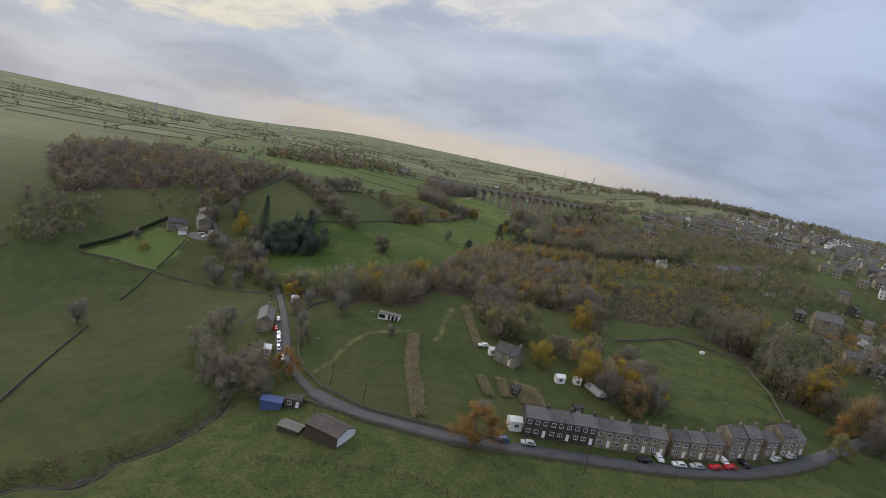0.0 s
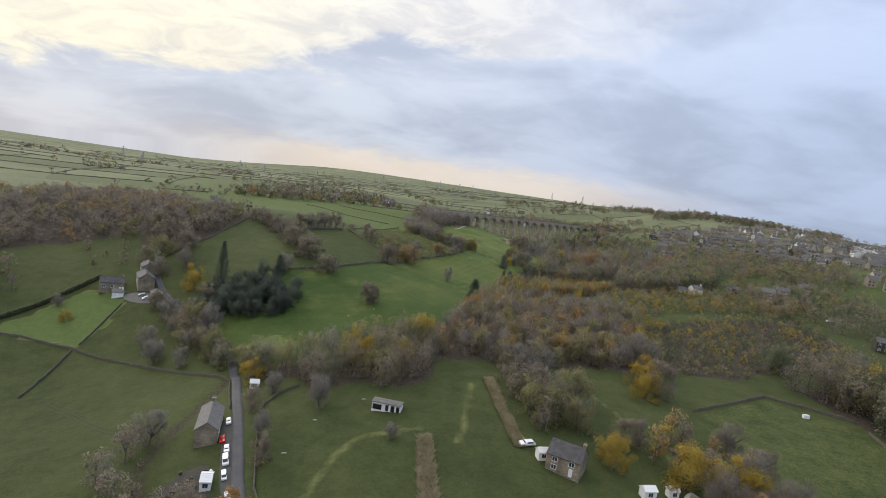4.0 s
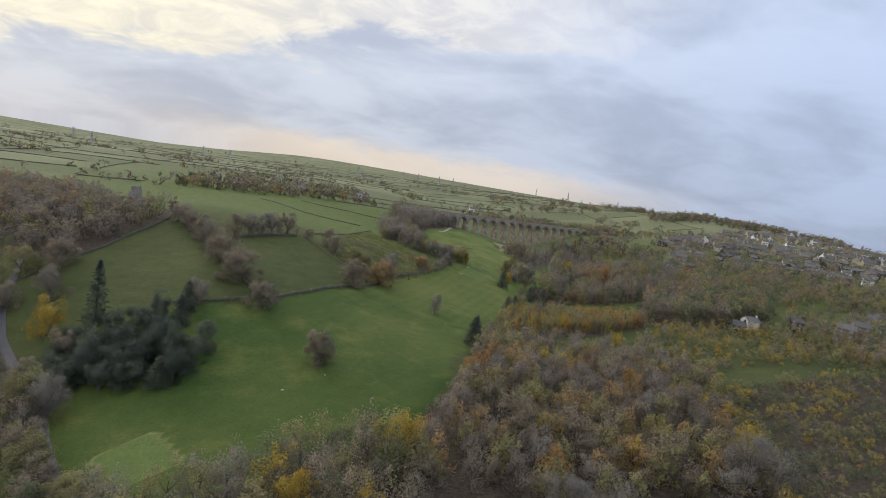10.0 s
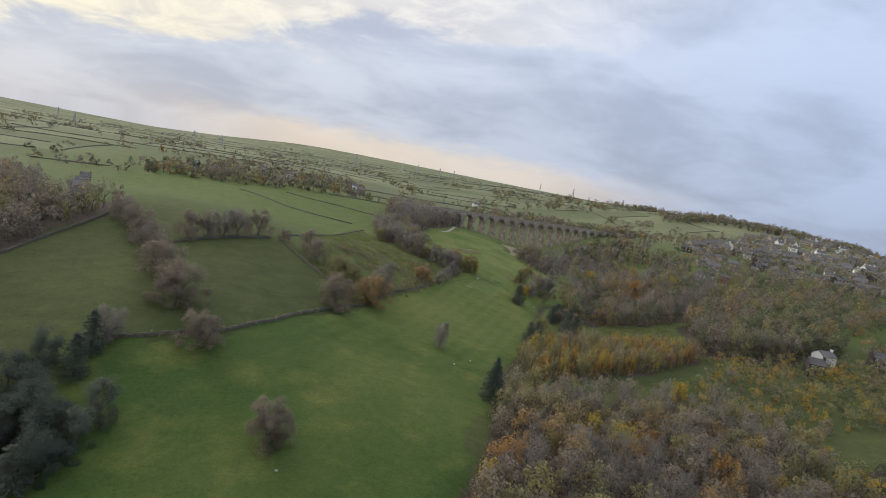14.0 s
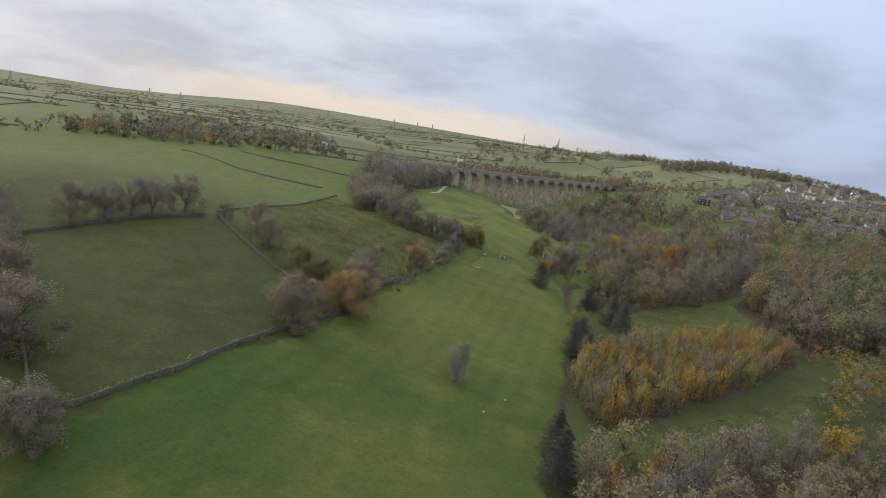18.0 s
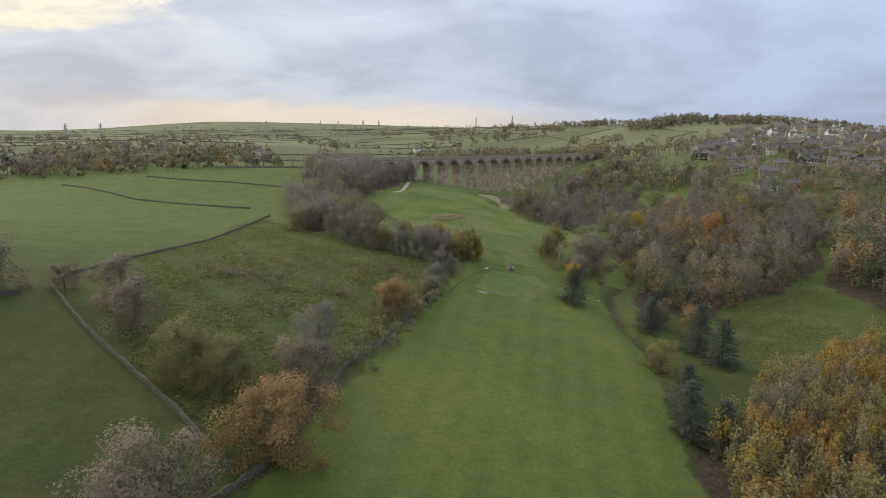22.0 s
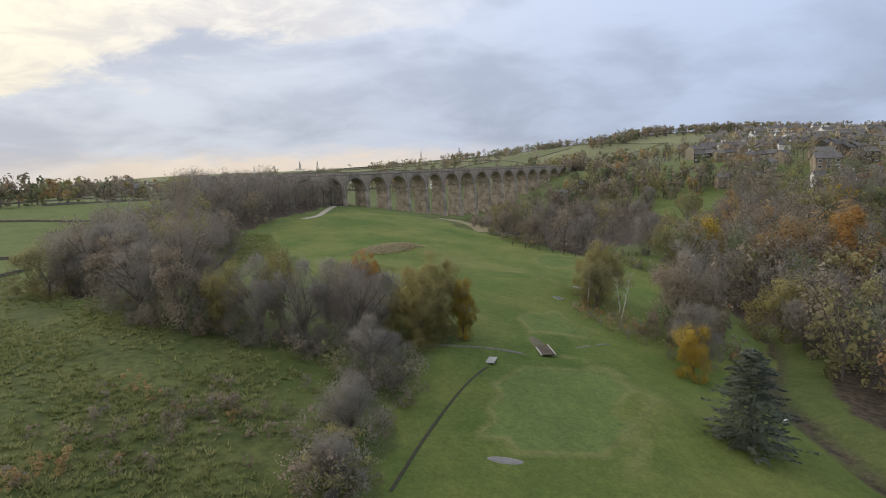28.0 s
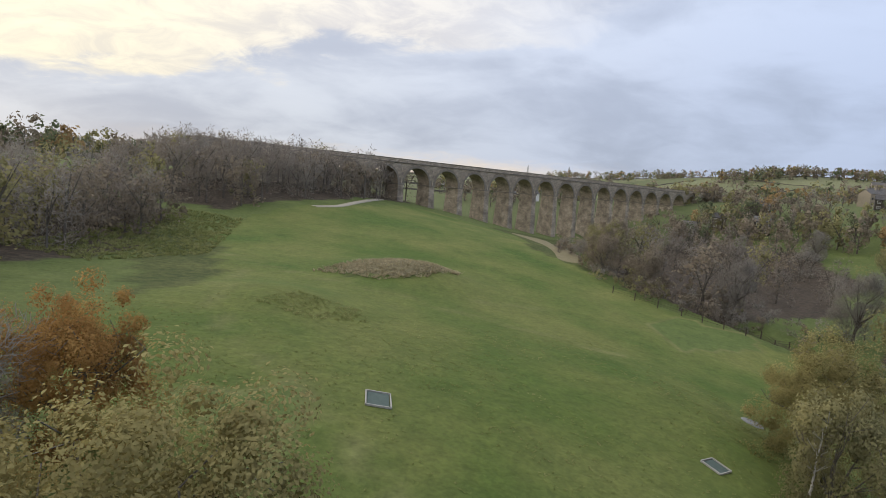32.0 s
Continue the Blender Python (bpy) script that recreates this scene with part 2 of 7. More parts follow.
# ---- what covers the ground, area by area ----
FAIRWAY = [(-102, 228), (-84, 196), (-40, 178), (-6, 200), (10, 262), (20, 316), (30, 337), (38, 358), (51, 396), (56, 426), (62, 456), (70, 472),
           (82, 490), (88, 508), (86, 528), (74, 540), (62, 552), (58, 575), (59, 601), (48, 628), (30, 634), (12, 600), (-8, 560), (-2, 535), (3, 500),
           (14, 470), (24, 466), (9, 437), (-4, 408), (-16, 386), (-24, 358), (-37, 335), (-49, 309), (-59, 295), (-76, 287), (-92, 284), (-84, 262), (-80, 244), (-104, 240)]
GREENS = ([(19, 440), (23, 451), (30, 456), (39, 457), (39, 449), (30, 438), (21, 437)], [(35, 475), (45, 480), (46, 470), (36, 467)],
          [(66, 464), (76, 466), (84, 480), (80, 486), (72, 476)], [(-77, 207), (-66, 216), (-53, 204), (-63, 193)],
          [(60, 520), (76, 528), (82, 536), (70, 540), (62, 532)], [(14, 484), (19, 487), (22, 480), (19, 475)], [(-200, 227), (-190, 240), (-178, 266), (-164, 264), (-153, 256), (-151, 240), (-152, 221), (-170, 223)])
TRACKS = ([(7, 523), (9, 503), (14, 493), (17, 490), (22, 484), (30, 470), (34, 465)], [(0, 533), (6, 529), (16, 522), (30, 518), (50, 512)], [(30, 434), (34, 440), (42, 448), (41, 456), (36, 460)], [(35, 524), (47, 529)], [(-29, 97), (-25, 105), (-21.5, 120), (-17, 129), (-11, 130.5), (-4, 132.5), (0, 134)], [(14, 166), (13, 150), (12, 136), (10, 128)], [(50, 196), (58, 171), (66, 153), (74, 132)])
ROUGHS = ([(-68, 436), (-58, 466), (-49, 510), (-34, 495), (4, 451), (8, 437), (-17, 386), (-26, 361), (-40, 368), (-51, 380)],
          [(-120, -120), (260, -120), (140, 88), (93, 73), (22, 64), (-16, 74), (-26, 82), (-52, 60), (-68, 34), (-95, 20)],
          [(113, 284), (220, 331), (212, 260), (130, 213), (90, 205), (91, 240)], [(27, 317), (90, 348), (121, 364), (80, 330), (54, 314), (28, 307)],
          [(52, 635), (96, 701), (75, 576), (62, 556), (55, 580)], [(15, 524), (20, 532), (34, 541), (34, 533), (25, 523)],
          [(85, 434), (141, 457), (103, 403), (74, 392)], [(93, 174), (129, 196), (154, 174), (154, 149), (148, 126), (93, 107), (82, 128)],
          [(-15, 552), (2, 537), (7, 510), (4, 500), (-4, 512), (-16, 530)])
WOOD_BIRCH = [(22, 305), (54, 312), (80, 328), (112, 300), (106, 278), (93, 240), (90, 207), (76, 203), (34, 192), (3, 191), (-8, 205), (2, 225), (12, 250), (18, 275)]
WOOD_LARCH = [(34, 347), (41, 364), (72, 389), (101, 401), (124, 402), (118, 384), (91, 360), (51, 335), (33, 324)]
WOOD_VALLEY = [(70, 440), (85, 437), (141, 462), (200, 520), (222, 575), (185, 600), (150, 575), (110, 540), (84, 508), (90, 488)]
WOOD_EAST = [(128, 412), (124, 395), (150, 385), (200, 405), (232, 470), (212, 525), (145, 460)]
WOOD_BANK = [(66, 552), (84, 548), (104, 556), (150, 600), (172, 650), (150, 700), (108, 668), (88, 640), (78, 596)]
WOOD_LANE = [(-68, 182), (-46, 186), (-29, 204), (-6, 208), (4, 188), (-3, 164), (-12, 157), (-24, 166), (-40, 160), (-48, 168), (-60, 172)]
WOOD_LEFT = [(-155, 317), (-146, 335), (-143, 369), (-144, 413), (-187, 400), (-202, 382), (-190, 330)]
WOOD_HILL = [(-203, 335), (-190, 360), (-199, 415), (-208, 455), (-250, 490), (-290, 505), (-335, 480), (-356, 435), (-330, 372), (-300, 330), (-262, 292), (-225, 318)]
WOOD_END = [(-42, 592), (-12, 566), (2, 594), (12, 616), (20, 640), (27, 662), (10, 684), (-40, 668)]
WOOD_MID = [(-40, 512), (-34, 492), (-28, 486), (-20, 492), (-14, 510), (-10, 528), (-16, 560), (-30, 572), (-44, 560), (-40, 530)]
WOOD_FIELD = [(140, 214), (152, 211), (190, 232), (200, 200), (186, 158), (166, 140), (158, 152), (162, 172), (158, 184)]
WOODS = (WOOD_BIRCH, WOOD_LARCH, WOOD_VALLEY, WOOD_EAST, WOOD_BANK, WOOD_LANE, WOOD_LEFT, WOOD_HILL, WOOD_END, WOOD_MID, WOOD_FIELD)
# far fields: a grid of walls, turned and bent
FIELD_W, FIELD_H, FIELD_TURN = 120.0, 74.0, radians(24)


def field_uv(x, y):
    c, s = math.cos(FIELD_TURN), math.sin(FIELD_TURN)
    u, v = x * c + y * s, -x * s + y * c
    return u / FIELD_W + 0.28 * np.sin(v / 95.0), v / FIELD_H + 0.33 * np.sin(u / 140.0)


def grass_material():
    m = bpy.data.materials.new("pasture")
    m.use_nodes = True
    nt = m.node_tree
    N, L = nt.nodes.new, nt.links.new
    bs = nt.nodes["Principled BSDF"]
    bs.inputs["Roughness"].default_value, bs.inputs["Specular IOR Level"].default_value = 0.95, 0.12
    pos = N("ShaderNodeTexCoord").outputs["Object"]

    def noise(size, detail=4, rough=0.55, squash=None):
        v = pos
        if squash:
            mp = N("ShaderNodeMapping")
            mp.inputs["Scale"].default_value = squash
            mp.inputs["Rotation"].default_value = (0, 0, 0.5)
            L(pos, mp.inputs[0])
            v = mp.outputs[0]
        n = N("ShaderNodeTexNoise")
        n.inputs["Scale"].default_value, n.inputs["Detail"].default_value, n.inputs["Roughness"].default_value = 1 / size, detail, rough
        L(v, n.inputs["Vector"])
        return n.outputs[0]

    def mth(op, a, b=None):
        n = N("ShaderNodeMath")
        n.operation = op
        for i, v in enumerate((a, b)):
            if isinstance(v, (int, float)):
                n.inputs[i].default_value = v
            elif v is not None:
                L(v, n.inputs[i])
        return n.outputs[0]

    def rng(v, a, b, c=0.0, d=1.0):
        n = N("ShaderNodeMapRange")
        n.inputs[1].default_value, n.inputs[2].default_value, n.inputs[3].default_value, n.inputs[4].default_value = a, b, c, d
        L(v, n.inputs[0])
        return n.outputs[0]

    def mix(f, a, b):
        n = N("ShaderNodeMix")
        n.data_type = "RGBA"
        for sock, v in ((n.inputs[0], f), (n.inputs[6], a), (n.inputs[7], b)):
            if isinstance(v, tuple):
                sock.default_value = (*v, 1)
            elif isinstance(v, (int, float)):
                sock.default_value = v
            else:
                L(v, sock)
        return n.outputs[2]

    broad, mid, fine = noise(60), noise(7, 5, 0.6), noise(0.9, 4, 0.65)
    tuft = noise(0.35, 2)
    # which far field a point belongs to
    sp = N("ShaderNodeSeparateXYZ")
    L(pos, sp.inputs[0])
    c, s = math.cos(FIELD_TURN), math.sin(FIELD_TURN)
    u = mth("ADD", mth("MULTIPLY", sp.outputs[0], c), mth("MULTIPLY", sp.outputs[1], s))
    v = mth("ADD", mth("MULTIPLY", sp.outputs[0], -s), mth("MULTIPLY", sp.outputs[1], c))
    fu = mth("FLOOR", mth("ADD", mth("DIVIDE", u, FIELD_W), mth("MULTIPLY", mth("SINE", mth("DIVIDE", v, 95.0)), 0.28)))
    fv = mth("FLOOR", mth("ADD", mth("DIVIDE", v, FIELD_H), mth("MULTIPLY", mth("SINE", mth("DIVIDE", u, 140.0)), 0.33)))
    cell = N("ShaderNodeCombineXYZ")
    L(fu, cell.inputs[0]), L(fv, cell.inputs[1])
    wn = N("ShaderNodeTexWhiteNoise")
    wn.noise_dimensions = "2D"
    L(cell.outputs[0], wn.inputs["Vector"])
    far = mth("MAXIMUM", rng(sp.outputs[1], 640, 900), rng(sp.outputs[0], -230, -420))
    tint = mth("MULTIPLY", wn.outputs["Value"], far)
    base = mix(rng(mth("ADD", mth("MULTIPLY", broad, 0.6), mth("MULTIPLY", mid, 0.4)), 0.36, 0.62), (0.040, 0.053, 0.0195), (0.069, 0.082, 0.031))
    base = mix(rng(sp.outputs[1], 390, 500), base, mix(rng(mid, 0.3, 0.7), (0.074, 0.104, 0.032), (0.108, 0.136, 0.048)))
    # distant fields paler and greyer: haze painted into their base colour
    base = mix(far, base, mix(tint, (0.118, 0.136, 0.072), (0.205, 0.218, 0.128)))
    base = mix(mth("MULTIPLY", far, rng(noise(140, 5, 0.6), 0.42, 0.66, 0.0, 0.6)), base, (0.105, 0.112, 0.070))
    at = N("ShaderNodeAttribute")
    at.attribute_name = "cover"
    asp = N("ShaderNodeSeparateColor")
    L(at.outputs["Color"], asp.inputs[0])
    stripes = noise(3.0, 3, 0.5, (0.3, 1.0, 1))
    mown = mix(rng(mth("ADD", mth("MULTIPLY", stripes, 0.10), mth("MULTIPLY", broad, 0.90)), 0.38, 0.62), (0.048, 0.082, 0.019), (0.094, 0.118, 0.034))
    upper = rng(sp.outputs[1], 285, 365)
    mown = mix(upper, mix(rng(broad, 0.38, 0.62), (0.037, 0.068, 0.017), (0.070, 0.096, 0.027)), mown)
    lane = mth("SINE", mth("ADD", mth("MULTIPLY", sp.outputs[0], 1.05), mth("MULTIPLY", sp.outputs[1], -0.36)))
    mown = mix(mth("MULTIPLY", upper, rng(mth("ADD", lane, mth("MULTIPLY", mid, 2.0)), -0.4, 2.4, 0.0, 0.30)), mown, (0.124, 0.146, 0.045))
    mown = mix(rng(noise(17, 5, 0.6), 0.50, 0.70, 0.0, 0.6), mown, (0.118, 0.128, 0.038))
    mown = mix(mth("MULTIPLY", rng(sp.outputs[1], 400, 540), 0.85), mown, mix(rng(noise(15, 4, 0.55), 0.36, 0.64), (0.070, 0.116, 0.028), (0.148, 0.162, 0.056)))
    rough = mix(rng(mth("ADD", mth("MULTIPLY", mid, 0.55), mth("MULTIPLY", fine, 0.45)), 0.36, 0.64), (0.038, 0.056, 0.018), (0.094, 0.107, 0.041))
    litter = mix(rng(fine, 0.3, 0.7), (0.032, 0.028, 0.023), (0.086, 0.068, 0.054))
    wob = mth("MULTIPLY", mth("SUBTRACT", mid, 0.5), 0.9)
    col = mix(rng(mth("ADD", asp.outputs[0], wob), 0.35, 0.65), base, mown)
    col = mix(rng(mth("ADD", asp.outputs[1], wob), 0.3, 0.8), col, rough)
    col = mix(rng(mth("ADD", asp.outputs[2], wob), 0.3, 0.8), col, litter)
    worn = mix(rng(mid, 0.35, 0.65), (0.110, 0.124, 0.046), (0.165, 0.172, 0.074))
    al = mix(rng(mth("ADD", at.outputs["Alpha"], mth("MULTIPLY", wob, 0.5)), 0.30, 0.70), col, mix(rng(at.outputs["Alpha"], 0.66, 0.9), worn, mix(stripes, (0.086, 0.124, 0.040), (0.106, 0.140, 0.046))))
    wear = N("ShaderNodeMix")
    wear.data_type, wear.blend_type = "RGBA", "MULTIPLY"
    wear.inputs[0].default_value = 1.0
    L(al, wear.inputs[6])
    L(mix(rng(noise(3.2, 6, 0.7), 0.32, 0.68), (0.88, 0.90, 0.89), (1.12, 1.09, 1.08)), wear.inputs[7])
    al = wear.outputs[2]
    grain = N("ShaderNodeMix")
    grain.data_type, grain.blend_type = "RGBA", "MULTIPLY"
    grain.inputs[0].default_value = 0.55
    L(al, grain.inputs[6])
    L(mix(rng(mth("ADD", mth("MULTIPLY", fine, 0.5), mth("MULTIPLY", tuft, 0.5)), 0.3, 0.7), (0.45, 0.45, 0.45), (1.35, 1.35, 1.25)), grain.inputs[7])
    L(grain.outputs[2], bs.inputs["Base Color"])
    b = N("ShaderNodeBump")
    b.inputs["Strength"].default_value, b.inputs["Distance"].default_value = 0.7, 0.25
    L(mth("ADD", fine, mth("MULTIPLY", mid, 2.0)), b.inputs["Height"])
    L(b.outputs[0], bs.inputs["Normal"])
    return m


def grid_axis(lo, hi, step, far_lo, far_hi):
    core = list(np.arange(lo, hi + step / 2, step))
    left, right = [], []
    d, v = step, lo
    while v > far_lo:
        d *= 1.085
        v -= d
        left.append(v)
    d, v = step, hi
    while v < far_hi:
        d *= 1.085
        v += d
        right.append(v)
    return np.array(left[::-1] + core + right)


DITCHES = ([(11, 441), (18, 449), (24, 455), (31, 460), (44, 467), (58, 469), (66, 462)], [(56, 414), (56, 428), (60, 443), (64, 455), (80, 472), (96, 500), (92, 530), (80, 548), (76, 575), (92, 640), (105, 690), (118, 760)],
           [(-95, 22), (-85, 34), (-69, 36), (-67, 46), (-58, 54), (-53, 64), (-50, 75), (-54, 88), (-72, 100)],
           [(56, 414), (50, 395), (44, 372), (36, 352), (27, 330), (22, 310), (18, 280), (12, 255), (-4, 215), (-30, 205), (-70, 180), (-72, 120), (-54, 88)])
DITCH_DEPTH = (0.35, 1.9, 2.3, 1.2)


def line_distance(px, py, line):
    best = np.full(np.shape(px), 1e9)
    for (x0, y0), (x1, y1) in zip(line, line[1:]):
        dx, dy = x1 - x0, y1 - y0
        t = np.clip(((px - x0) * dx + (py - y0) * dy) / (dx * dx + dy * dy + 1e-9), 0, 1)
        best = np.minimum(best, np.hypot(px - x0 - t * dx, py - y0 - t * dy))
    return best


def land_cut(x, y):
    """The ground with its stream beds, ditches and golf mounds."""
    z = land(x, y)
    x, y = np.asarray(x, float), np.asarray(y, float)
    for line, deep in zip(DITCHES, DITCH_DEPTH):
        z = z - deep * np.exp(-((line_distance(x, y, line) / (1.2 + 0.9 * deep)) ** 2))
    for mx, my, r, h in ((24, 531, 9, 1.6), (30, 534, 6, 1.2), (14, 508, 7, 1.4), (40, 446, 5, 0.9), (18, 455, 6, 0.7), (50, 500, 9, 1.0)):
        z = z + h * np.exp(-(((x - mx) ** 2 + (y - my) ** 2) / r**2))
    return z


def gz(x, y):
    return float(land_cut(x, y))


def make_ground():
    xs, ys = grid_axis(-240, 260, 2.4, -4200, 4200), grid_axis(-90, 720, 2.4, -1500, 4700)
    gx, gy = np.meshgrid(xs, ys)
    nx, ny = len(xs), len(ys)
    idx = np.arange(nx * ny).reshape(ny, nx)
    quads = np.stack([idx[:-1, :-1], idx[:-1, 1:], idx[1:, 1:], idx[1:, :-1]], -1).reshape(-1, 4)
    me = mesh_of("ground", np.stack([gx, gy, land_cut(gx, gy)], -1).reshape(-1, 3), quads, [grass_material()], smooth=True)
    cov = np.zeros((ny, nx, 4), np.float32)
    jx, jy = gx + 2 * np.sin(gy / 7) + 1.5 * np.sin(gx / 5), gy + 2 * np.sin(gx / 6)
    cov[..., 0] = inside(jx, jy, FAIRWAY)
    for g in ROUGHS:
        cov[..., 1] = np.maximum(cov[..., 1], inside(jx, jy, g) * 0.85)
    for g in WOODS:
        cov[..., 2] = np.maximum(cov[..., 2], inside(jx, jy, g))
    cov[..., 2] = np.maximum(cov[..., 2], 0.8 * inside(jx, jy, ROUGHS[2]))
    for line in DITCHES[1:]:
        cov[..., 2] = np.maximum(cov[..., 2], 0.8 * np.exp(-((line_distance(gx, gy, line) / 2.2) ** 2)))
    for g in GREENS:
        cov[..., 3] = np.maximum(cov[..., 3], inside(gx, gy, g))
    for line in TRACKS:
        cov[..., 3] = np.maximum(cov[..., 3], 0.6 * np.exp(-((line_distance(gx, gy, line) / 1.7) ** 2)))
    at = me.color_attributes.new("cover", "FLOAT_COLOR", "POINT")
    at.data.foreach_set("color", cov.reshape(-1))
    return tagged(new("ground", me), "rolling green pasture and golf course in a valley", "ground", kind="structure")


ground = make_ground()


# ---- trees ----
def leaf_mat(name, a, b, c=None):
    """A leaf or fine twig: light comes through it as well as off it."""
    m = material(name, (a, b, c) if c else (a, b), 4.5, rough=0.85, fine=1.1, island=0.10, spec=0.1)
    nt = m.node_tree
    bs = nt.nodes["Principled BSDF"]
    tr, mx = nt.nodes.new("ShaderNodeBsdfTranslucent"), nt.nodes.new("ShaderNodeMixShader")
    nt.links.new(bs.inputs["Base Color"].links[0].from_socket, tr.inputs["Color"])
    mx.inputs[0].default_value = 0.45
    nt.links.new(bs.outputs[0], mx.inputs[1])
    nt.links.new(tr.outputs[0], mx.inputs[2])
    nt.links.new(mx.outputs[0], nt.nodes["Material Output"].inputs[0])
    return m


BARK = material("bark", ((0.085, 0.075, 0.064), (0.16, 0.145, 0.126)), 0.6, bump=0.02)
LEAF = {
    "brown": leaf_mat("leaf_brown", (0.150, 0.128, 0.100), (0.262, 0.224, 0.174), (0.350, 0.297, 0.225)),
    "bare": leaf_mat("twig_grey", (0.205, 0.192, 0.172), (0.325, 0.303, 0.272)),
    "purple": leaf_mat("twig_purple", (0.180, 0.160, 0.140), (0.295, 0.262, 0.226)),
    "yellow": leaf_mat("leaf_yellow", (0.239, 0.161, 0.034), (0.417, 0.302, 0.062), (0.437, 0.386, 0.102)),
    "olive": leaf_mat("leaf_olive", (0.14, 0.136, 0.072), (0.265, 0.25, 0.128), (0.38, 0.34, 0.168)),
    "orange": leaf_mat("leaf_orange", (0.191, 0.105, 0.048), (0.363, 0.210, 0.072), (0.459, 0.295, 0.108)),
    "russet": leaf_mat("leaf_russet", (0.195, 0.134, 0.074), (0.345, 0.242, 0.126), (0.43, 0.318, 0.162)),
    "green": leaf_mat("leaf_green", (0.085, 0.105, 0.066), (0.155, 0.178, 0.104), (0.225, 0.236, 0.136)),
    "pine": leaf_mat("needle_dark", (0.062, 0.080, 0.066), (0.125, 0.150, 0.122)),
    "spruce": leaf_mat("needle_blue", (0.090, 0.106, 0.086), (0.170, 0.190, 0.152)),
    "larch": leaf_mat("needle_gold", (0.252, 0.160, 0.050), (0.424, 0.267, 0.083), (0.524, 0.376, 0.133)),
    "lime": leaf_mat("leaf_lime", (0.160, 0.146, 0.064), (0.290, 0.258, 0.112), (0.388, 0.338, 0.156)),
}
RNG = np.random.default_rng(7)


def unit(n, rng):
    v = rng.normal(size=(n, 3))
    return v / np.linalg.norm(v, axis=1, keepdims=True)


def cards(centres, size, rng, aspect=1.0, out=None, face=None):
    """A small bent leaf (two triangles) at each centre; long ones point along out, broad ones look along face."""
    n = len(centres)
    if face is not None:
        w = face + (0, 0, 0.25) + 0.55 * unit(n, rng)
        a = np.cross(w, unit(n, rng))
        a /= np.linalg.norm(a, axis=1, keepdims=True) + 1e-9
        b = np.cross(w, a)
    else:
        a = out + 0.8 * unit(n, rng) + (0, 0, 0.3)
        a /= np.linalg.norm(a, axis=1, keepdims=True)
        b = np.cross(a, unit(n, rng))
    b /= np.linalg.norm(b, axis=1, keepdims=True) + 1e-9
    s = (size * rng.uniform(0.6, 1.35, n))[:, None]
    n_ = np.cross(a, b) * s * 0.15
    v = np.stack([centres - a * s, centres + b * s * aspect + n_, centres + a * s, centres - b * s * aspect + n_], 1)
    return v.reshape(-1, 3)


def leaf_mesh(name, verts, out, mats, index=None):
    """Leaves as quads turned outwards; out: the way out of the crown at each leaf, along which it is shaded."""
    q = np.asarray(verts, float).reshape(-1, 4, 3)
    g = np.cross(q[:, 2] - q[:, 0], q[:, 3] - q[:, 1])
    back = (g * out).sum(1) < 0
    q[back] = q[back][:, ::-1]
    v = q.reshape(-1, 3)
    me = mesh_of(name, v, np.arange(len(v)).reshape(-1, 4), mats, index, smooth=True)
    g[back] *= -1
    g /= np.linalg.norm(g, axis=1, keepdims=True) + 1e-9
    nrm = out / (np.linalg.norm(out, axis=1, keepdims=True) + 1e-9) + 0.35 * g
    nrm /= np.linalg.norm(nrm, axis=1, keepdims=True) + 1e-9
    me.normals_split_custom_set_from_vertices(np.repeat(nrm, 4, 0).astype(np.float32))
    return me


def crown_out(p, h):
    """The way out of a crown whose foot is at the origin."""
    return p - np.array((0, 0, 0.42 * h))


